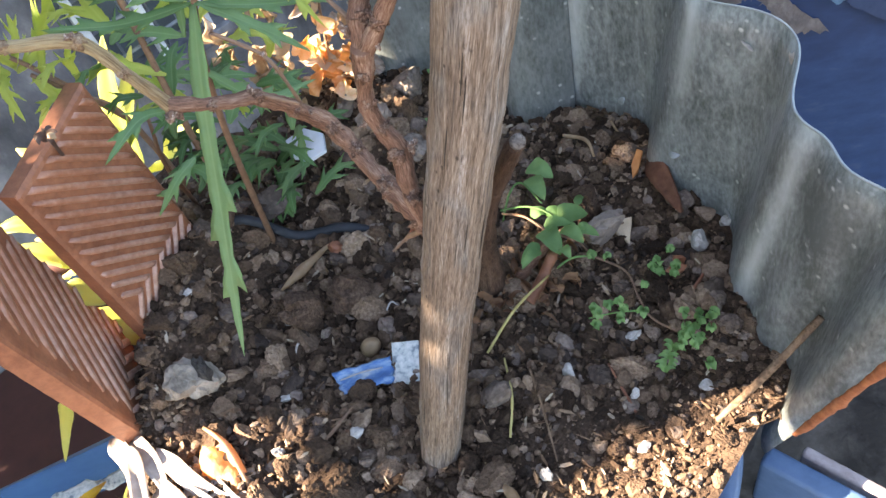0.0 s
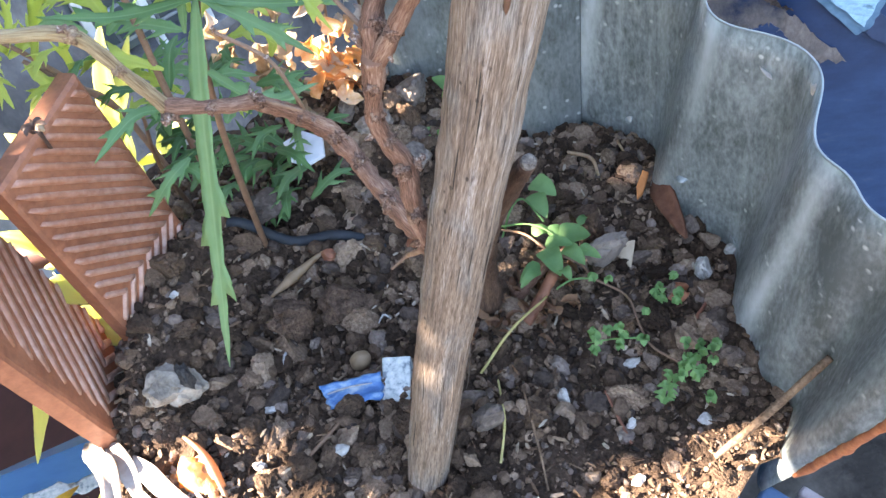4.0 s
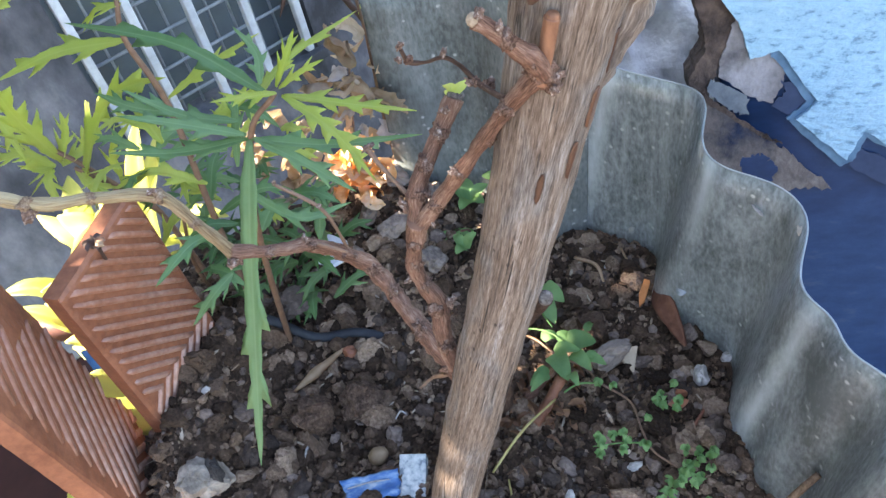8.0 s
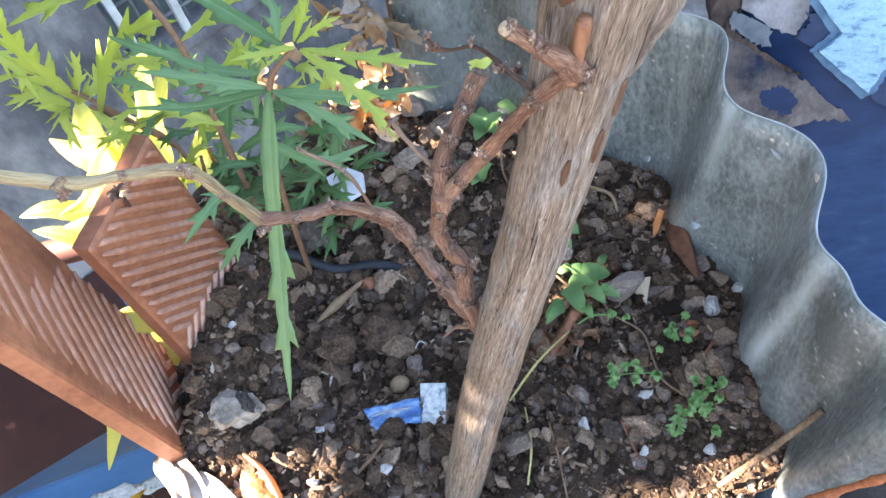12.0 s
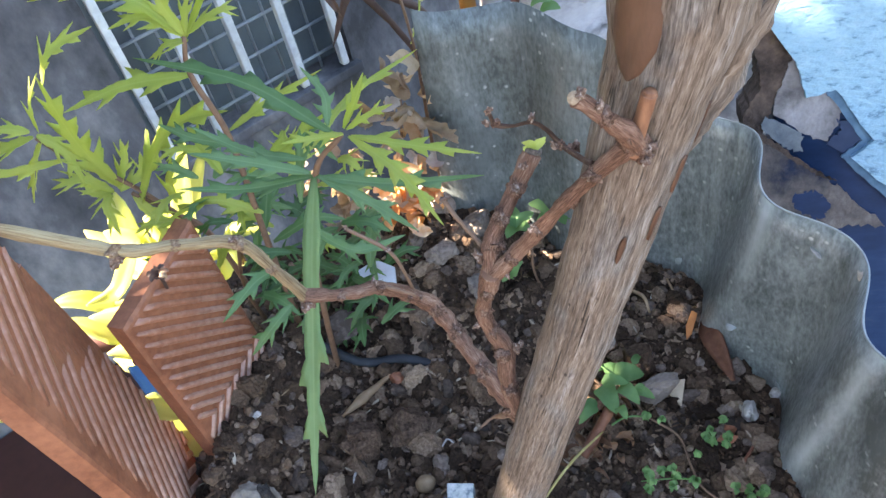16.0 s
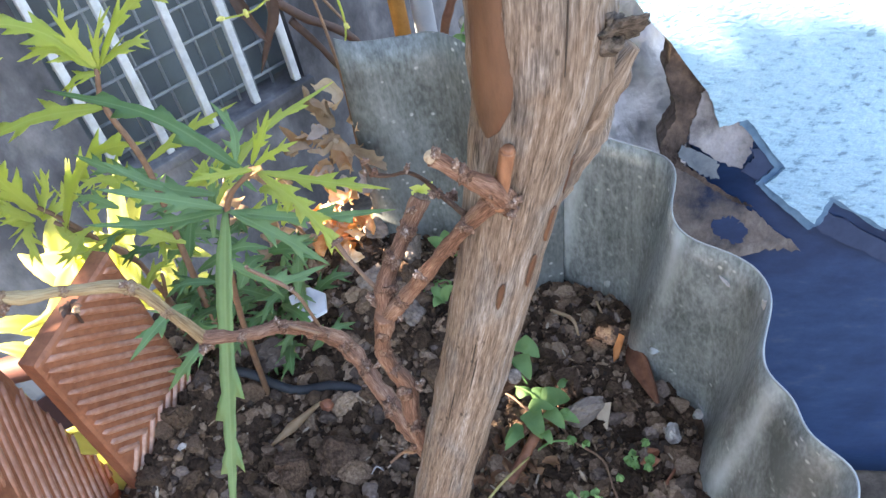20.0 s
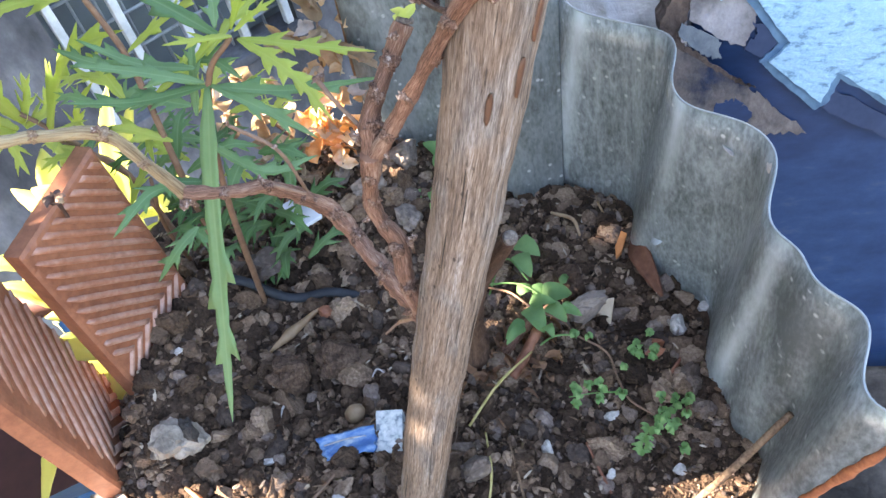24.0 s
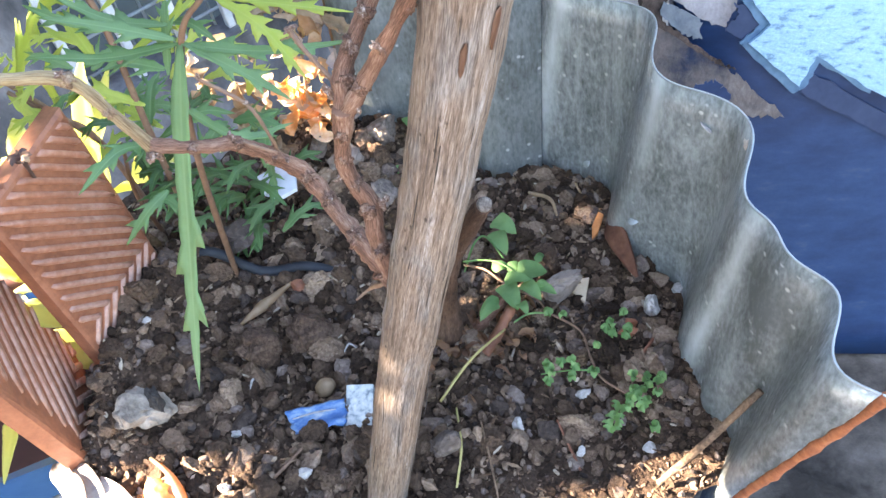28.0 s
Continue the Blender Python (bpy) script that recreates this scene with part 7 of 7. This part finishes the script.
# ---- husks, grass and rim at the near left ----
husks = thing("dry_husk", (-0.13, 0.255, 0.0), "pale dry plant husks curling over the tub's rim", "husk")
for k, (pts, w, mt) in enumerate([([(-0.141, 0.286, 0.026), (-0.120, 0.258, 0.026), (-0.102, 0.242, 0.023), (-0.068, 0.222, 0.018)], 0.0050, M_HUSK), ([(-0.144, 0.262, 0.022), (-0.128, 0.244, 0.027), (-0.114, 0.222, 0.022)], 0.0095, M_HUSK),
                                  ([(-0.173, 0.306, 0.020), (-0.156, 0.280, 0.025), (-0.151, 0.250, 0.018)], 0.0055, M_HUSK), ([(-0.159, 0.299, 0.022), (-0.144, 0.279, 0.027), (-0.135, 0.255, 0.022)], 0.0062, M_HUSK), ([(-0.131, 0.256, 0.020), (-0.113, 0.240, 0.025), (-0.097, 0.222, 0.020)], 0.0080, M_HUSK),
                                  ([(-0.170, 0.300, 0.010), (-0.152, 0.278, 0.030), (-0.150, 0.245, 0.020), (-0.146, 0.215, 0.015)], 0.0055, M_HUSK), ([(-0.136, 0.290, 0.012), (-0.112, 0.258, 0.022), (-0.085, 0.228, 0.026), (-0.020, 0.195, 0.026)], 0.0042, M_HUSK),
                                  ([(-0.150, 0.240, 0.0), (-0.128, 0.245, 0.020), (-0.105, 0.225, 0.022)], 0.016, M_HUSK), ([(-0.140, 0.215, 0.0), (-0.110, 0.228, 0.016), (-0.080, 0.205, 0.02)], 0.014, M_HUSK),
                                  ([(-0.160, 0.302, 0.002), (-0.149, 0.272, 0.014), (-0.138, 0.235, 0.008)], 0.0075, M_HUSK), ([(-0.140, 0.276, 0.008), (-0.128, 0.252, 0.018), (-0.116, 0.220, 0.012)], 0.0085, M_HUSK), ([(-0.152, 0.262, -0.004), (-0.138, 0.246, 0.009), (-0.130, 0.220, 0.006)], 0.0095, M_HUSK), ([(-0.128, 0.262, 0.006), (-0.112, 0.238, 0.014), (-0.098, 0.212, 0.012)], 0.0080, M_HUSK), ([(-0.158, 0.270, -0.01), (-0.140, 0.262, 0.015), (-0.132, 0.238, 0.01)], 0.010, M_HUSK)]):
    bm = bmesh.new()
    blade(bm, pts, min(w, 0.0095), 1, 0.05, 0.45, (0.3, -0.5, 1), 8, seed=k)
    ob = under(part("husk_leaf", bm, mt), husks)
    so = ob.modifiers.new("thickness", "SOLIDIFY")
    so.thickness = 0.0006
bm = bmesh.new()
tube(bm, [(-0.117, 0.286, 0.012), (-0.109, 0.268, 0.019), (-0.098, 0.247, 0.015)], [0.003, 0.0085, 0.005], 14, 0.6, 4, 8, freq=170)
under(part("orange_pulp", bm, M_ORANGE, label="dried orange flesh"), husks)
bm = bmesh.new()
blade(bm, [(-0.117, 0.295, 0.016), (-0.098, 0.270, 0.024), (-0.089, 0.238, 0.014)], 0.0050, 1, 0.05, 1.2, (-0.8, -0.4, 0.6), 10, seed=31)
ob = under(part("pod_shell", bm, M_DRY, label="tan curled pod shell"), husks)
so = ob.modifiers.new("thickness", "SOLIDIFY")
so.thickness = 0.0016
bm = bmesh.new()
blade(bm, [(-0.242, 0.268, -0.030), (-0.222, 0.290, -0.022), (-0.203, 0.308, -0.026)], 0.0060, 1, 0.05, 0.6, (0.1, -0.4, 1), 10, seed=32)
under(part("yellowing_leaf", bm, M_YELLOWING, label="yellow and brown withering leaf"), husks)
bm = bmesh.new()
tube(bm, [(-0.160, 0.245, -0.010), (-0.172, 0.265, 0.002), (-0.166, 0.284, 0.006), (-0.150, 0.292, 0.012)], [0.0022, 0.0020, 0.0016, 0.0008], 8, 0.2, 6, 6)
under(part("green_stalk", bm, M_YOUNG, label="curved yellow-green stalk"), husks)
for k in range(3):
    bm = bmesh.new()
    p = Vector((-0.190 + 0.02 * k, 0.215 - 0.01 * k, -0.03))
    blade(bm, [p, p + Vector((0.012, 0.018, 0.020)), p + Vector((0.030, 0.042, 0.028))], 0.005, 1, 0.05, 0.5, (0, -0.3, 1), 8, seed=k)
    under(part("yellow_blade", bm, M_YELLOW, label="yellowing blade"), husks)

bm = bmesh.new()
rnd = random.Random(5)
for k in range(900):
    a = Vector((rnd.uniform(-0.52, -0.21), rnd.uniform(0.12, 0.33), -0.62))
    hh = rnd.uniform(0.10, 0.57)
    b = a + Vector((rnd.uniform(-0.05, 0.05), rnd.uniform(-0.05, 0.05), hh))
    sd = Vector((rnd.uniform(-1, 1), rnd.uniform(-1, 1), 0)).normalized() * rnd.uniform(0.001, 0.0022)
    m = (a + b) / 2 + Vector((rnd.uniform(-0.02, 0.02), rnd.uniform(-0.02, 0.02), 0.02))
    v = [bm.verts.new(q) for q in (a - sd, a + sd, m + sd * 0.8, m - sd * 0.8, b)]
    bm.faces.new(v[:4])
    bm.faces.new((v[3], v[2], v[4]))
tagged(part("grass", bm, M_YOUNG), "thin straggly grass beside the tub", "grass", kind="stuff")

blue_board = thing("blue_board", (-0.25, 0.33, -0.62), "light blue painted board leaning beside the tub with white smears", "board")
bm = bmesh.new()
plan = [(-0.352, 0.333), (-0.203, 0.351), (-0.190, 0.314), (-0.276, 0.312)]
lo = [bm.verts.new((x, y + 0.46, -0.635)) for x, y in plan]
hi = [bm.verts.new((x, y, -0.045)) for x, y in plan]
bm.faces.new(lo)
bm.faces.new(hi)
for i in range(4):
    bm.faces.new((lo[i], lo[(i + 1) % 4], hi[(i + 1) % 4], hi[i]))
bmesh.ops.recalc_face_normals(bm, faces=bm.faces)
bmesh.ops.bevel(bm, geom=list(bm.edges), offset=0.002, segments=2, affect="EDGES")
under(part("panel", bm, M_BLUEBOARD, smooth=False), blue_board)
for k, (x, y, r) in enumerate(((-0.246, 0.317, 0.008), (-0.230, 0.318, 0.009), (-0.208, 0.3185, 0.008))):
    bm = bmesh.new()
    blob(bm, (x, y, -0.0445), r, k + 3, 3, 0.5, (1.3, 1.3, 1.3))
    for v in bm.verts:
        v.co.z = -0.0445 + (v.co.z + 0.0445) * 0.04
        v.co.y = y + (v.co.y - y) * 0.55
    under(part("paint_smear", bm, M_MOSAIC, label="white dried paint smear"), blue_board)

blue_panel = thing("painted_board", (-0.205, 0.48, -0.62), "blue painted panel standing behind the tiles", "board")
bm = bmesh.new()
plan = [(-0.262, 0.525), (-0.196, 0.512), (-0.176, 0.436), (-0.206, 0.434)]
lo = [bm.verts.new((x, y + 0.05, -0.632)) for x, y in plan]
hi = [bm.verts.new((x, y, -0.050)) for x, y in plan]
bm.faces.new(lo)
bm.faces.new(hi)
for i in range(4):
    bm.faces.new((lo[i], lo[(i + 1) % 4], hi[(i + 1) % 4], hi[i]))
bmesh.ops.recalc_face_normals(bm, faces=bm.faces)
bmesh.ops.bevel(bm, geom=list(bm.edges), offset=0.002, segments=2, affect="EDGES")
under(part("panel", bm, M_BLUEBOARD, smooth=False), blue_panel)

def rail(name, p, q, wide, top, material, label):
    """A flat strip standing on the ledge."""
    ob = thing(name, ((p[0] + q[0]) / 2, (p[1] + q[1]) / 2, -0.112), label, "strip")
    bm = bmesh.new()
    d = Vector((q[0] - p[0], q[1] - p[1], 0))
    turn = math.atan2(d.y, d.x)
    box(bm, Matrix.Translation(((p[0] + q[0]) / 2, (p[1] + q[1]) / 2, (top - 0.114) / 2)) @ Matrix.Rotation(turn, 4, "Z"), d.length, wide, top + 0.114, min(wide * 0.3, 0.003))
    under(part("body", bm, material), ob)


cement_block = thing("cement_block", (0.188, 0.132, -0.64), "rough grey-brown cement block beside the tub", "block")
bm = bmesh.new()
box(bm, Matrix.Translation((0.178, 0.146, -0.366)) @ Matrix.Rotation(radians(45), 4, "Z"), 0.24, 0.105, 0.54, 0.006)
under(part("body", bm, M_GROUND, smooth=False), cement_block)
rail("blue_strip", (0.178, 0.199), (0.236, 0.122), 0.013, -0.044, M_TUB, "light blue plastic strip lying beside the tub")
rail("pink_strip", (0.200, 0.196), (0.226, 0.160), 0.007, -0.050, M_PINK, "worn pinkish strip beside the blue one")

# ---- metal sheet details ----
bm = bmesh.new()
p = [main_sheet(U0 + (U1 - U0) * k / 120, 1.0) for k in range(121)]
tube(bm, p, [0.0006, 0.0006], 6, 0.1, 1, 1)
under(part("rolled_edge", bm, M_ZINCEDGE, label="bright worn top edge"), corrugated_sheet)
bm = bmesh.new()
p = [main_sheet(U0 - 0.0004, k / 30) for k in range(7, 31)]
tube(bm, p, [0.0012, 0.0024, 0.0019, 0.0027, 0.0016, 0.0025, 0.0021, 0.0014, 0.0022], 10, 0.32, 2, 3, freq=110)
under(part("rusty_edge", bm, M_RUST, label="rusted orange cut edge"), corrugated_sheet)
for k, (u, v) in enumerate(((0.290, 0.955), (0.316, 0.90), (0.335, 0.40), (0.412, 0.30), (0.30, 0.22))):
    bm = bmesh.new()
    c = main_sheet(u, v)
    blob(bm, c + Vector((-0.0006, 0, 0)), 0.0026 if k == 0 else 0.0034, k, 2, 0.5, (0.25, 1, 1.3))
    under(part("zinc_bloom", bm, M_WHITE if k < 2 else M_ZINCEDGE, label="pale oxide spot"), corrugated_sheet)
bm = bmesh.new()
p = [rear_sheet(k / 60, 1.0) for k in range(61)]
tube(bm, p, [0.0005, 0.0005], 6, 0.1, 1, 1)
under(part("rolled_edge", bm, M_ZINC_DULL), corrugated_offcut)

# ---- shade: a leafy bough between the sun and the planter ----
RIGHT = Vector((0, 0, 1)).cross(SUN_FROM).normalized()
UPW = SUN_FROM.cross(RIGHT).normalized()
GAPS = [((0.142, 0.191, 0.0), 0.027), ((0.163, 0.191, 0.0), 0.025), ((0.116, 0.186, 0.0), 0.017), ((0.020, 0.502, 0.084), 0.023),
        ((-0.30, 0.69, -0.20), 0.070), ((-0.288, 0.716, -0.10), 0.070), ((-0.32, 0.667, -0.32), 0.040), ((-0.20, 0.71, -0.16), 0.060), ((-0.18, 0.70, 0.0), 0.055), ((-0.25, 0.70, -0.04), 0.055), ((-0.145, 0.285, 0.01), 0.020),
        ((-0.130, 0.242, 0.02), 0.031), ((0.222, 0.446, 0.240), 0.020), ((0.265, 0.432, 0.250), 0.016), ((0.310, 0.42, 0.248), 0.015), ((-0.155, 0.372, 0.05), 0.020), ((-0.060, 0.278, 0.01), 0.008), ((-0.114, 0.378, 0.178), 0.014)]
bough = thing("leafy_bough", SUN_FROM * 1.6, "leafy green bough overhanging the planter", "tree")
bm = bmesh.new()
base = SUN_FROM * 1.6 + Vector((0, 0.33, 0.05)) + UPW * 0.42
tube(bm, [base + RIGHT * 1.1 - UPW * 0.9 + Vector((-0.2, 0, -1.32)), base + RIGHT * 0.9, base, base - RIGHT * 0.8 + UPW * 0.1], [0.03, 0.022, 0.014, 0.006], 10, 0.1, 2, 8, freq=20)
under(part("limb", bm, M_STEM), bough)
rnd = random.Random(77)
bm = bmesh.new()
centre = Vector((0.05, 0.33, 0.05))
for k in range(38000):
    a, b, d = rnd.uniform(-1.05, 1.05), rnd.uniform(-1.6, 0.8), rnd.uniform(1.15, 1.9)
    if (a / 1.05) ** 2 + ((b + 0.4) / 1.2) ** 2 > 1 + 0.25 * rnd.random():
        continue
    c = centre + RIGHT * a + UPW * b + SUN_FROM * d
    size = rnd.uniform(0.022, 0.040)
    clear = True
    for g, r in GAPS:
        q = Vector(g) - centre
        if (q.dot(RIGHT) - a) ** 2 + (q.dot(UPW) - b) ** 2 < (r + size * 0.45) ** 2:
            clear = False
            break
    if not clear:
        continue
    f = Vector((rnd.uniform(-1, 1), rnd.uniform(-1, 1), rnd.uniform(-1, 1)))
    f = (SUN_FROM * 1.1 + f * 0.7).normalized()
    s = f.orthogonal().normalized()
    s = (s * math.cos(k) + f.cross(s) * math.sin(k)).normalized()
    w = f.cross(s) * size * 0.55
    v = [bm.verts.new(c - s * size), bm.verts.new(c - s * size * 0.1 + w), bm.verts.new(c + s * size), bm.verts.new(c - s * size * 0.1 - w)]
    bm.faces.new(v)
for (x, y, z), wide, count in (((0.014, 0.232, 0.03), 0.010, 10), ((0.022, 0.231, 0.055), 0.010, 12), ((0.029, 0.232, 0.080), 0.009, 9), ((0.194, 0.268, 0.045), 0.010, 12), ((0.200, 0.302, 0.065), 0.014, 16), ((-0.200, 0.475, 0.185), 0.030, 40), ((-0.21, 0.42, 0.22), 0.030, 30),
                                ((0.129, 0.459, 0.038), 0.008, 10), ((0.184, 0.187, 0.030), 0.006, 9), ((0.183, 0.190, 0.018), 0.005, 9)):
    q = Vector((x, y, z)) - centre
    for k in range(count):
        c = centre + RIGHT * (q.dot(RIGHT) + rnd.uniform(-wide, wide)) + UPW * (q.dot(UPW) + rnd.uniform(-wide, wide)) + SUN_FROM * rnd.uniform(1.15, 1.9)
        f = (SUN_FROM + Vector((rnd.uniform(-1, 1), rnd.uniform(-1, 1), rnd.uniform(-1, 1))) * 0.3).normalized()
        s = f.orthogonal().normalized() * max(0.013, wide * 0.5)
        w = f.cross(s) * 0.6
        bm.faces.new([bm.verts.new(c - s), bm.verts.new(c + w), bm.verts.new(c + s), bm.verts.new(c - w)])
under(tagged(part("foliage", bm, M_DEEP, smooth=False), kind="stuff"), bough)

# ---- loose soil: clods and crumbs ----
def crumbs(count, lo, hi, sub, seed, bury, power=2.0, material=M_CLOD, label="loose brown crumbs of soil"):
    """Many lumps of earth joined into one sheet of crumbs."""
    rnd = random.Random(seed)
    base = bmesh.new()
    bmesh.ops.create_icosphere(base, subdivisions=sub, radius=1.0)
    bv = np.array([v.co[:] for v in base.verts])
    bf = np.array([[v.index for v in f.verts] for f in base.faces])
    base.free()
    verts, faces = [], []
    made = 0
    gen = np.random.RandomState(seed)
    for _ in range(count):
        y = rnd.uniform(0.135, 0.53)
        x = rnd.uniform(left_x(y), min(0.225, right_x(y) - 0.008))
        r = (lo + (hi - lo) * rnd.random() ** power) * (0.62 if y < 0.24 and x > 0.04 else 1.0)
        q = bv * (1 + gen.uniform(-0.10, 0.10, (len(bv), 1)))
        for _k in range(7):
            cut = gen.normal(size=3)
            cut /= np.linalg.norm(cut)
            q = q - np.outer(np.maximum(q @ cut - gen.uniform(0.45, 0.9), 0.0), cut)
        q = q * (1 + gen.uniform(-0.07, 0.07, (len(bv), 1)))
        q = q * np.array([rnd.uniform(0.75, 1.25), rnd.uniform(0.75, 1.25), rnd.uniform(0.6, 0.95)])
        e = np.array(Euler((rnd.uniform(0, 6), rnd.uniform(0, 6), rnd.uniform(0, 6))).to_matrix())
        q = (q @ e.T) * r + np.array([x, y, soil_height(x, y) + r * (0.6 - bury)])
        verts.append(q)
        faces.append(bf + made)
        made += len(bv)
    me = bpy.data.meshes.new("soil_crumbs")
    me.from_pydata(np.concatenate(verts).tolist(), [], np.concatenate(faces).tolist())
    me.materials.append(material)
    return tagged(new("soil_crumbs", me), label, "soil", kind="stuff")


crumbs(13000, 0.0006, 0.0018, 1, 4, 0.2, 1.4)
crumbs(6200, 0.0014, 0.0040, 2, 1, 0.3, 1.7)
crumbs(1800, 0.0014, 0.0042, 2, 5, 0.3, 1.7, M_CLODGREY, "grey crumbs and grit in the soil")
crumbs(1350, 0.0034, 0.0085, 3, 2, 0.42, 2.0)
crumbs(380, 0.0034, 0.0085, 3, 6, 0.42, 2.0, M_CLODGREY, "grey crumbs and grit in the soil")
crumbs(230, 0.007, 0.0125, 4, 3, 0.55, 1.6)


rnd = random.Random(91)
bm = bmesh.new()
for k in range(900):
    y = rnd.uniform(0.140, 0.52)
    x = rnd.uniform(left_x(y), min(0.215, right_x(y) - 0.010))
    p = Vector((x, y, soil_height(x, y) + rnd.uniform(0.0025, 0.006)))
    a = rnd.uniform(0, 6.28)
    d = Vector((math.cos(a), math.sin(a), rnd.uniform(-0.35, 0.35))) * rnd.uniform(0.0012, 0.0045)
    s = Vector((-math.sin(a), math.cos(a), rnd.uniform(-0.6, 0.6))) * rnd.uniform(0.00025, 0.0011)
    n = d.cross(s).normalized() * 0.0003
    top = [bm.verts.new(q) for q in (p - d - s * 0.4 + n, p - d * 0.2 - s + n * 2, p + d - s * 0.3 + n, p + d * 0.6 + s + n, p - d * 0.7 + s * 0.8 + n)]
    low = [bm.verts.new(v.co - n * 2) for v in top]
    bm.faces.new(top)
    bm.faces.new(low[::-1])
    for i in range(5):
        j = (i + 1) % 5
        bm.faces.new((top[i], low[i], low[j], top[j]))
tagged(part("soil_litter", bm, M_CHAFF, smooth=False), "scattered wood chips, chaff and pale flecks on the soil", "litter", kind="stuff")
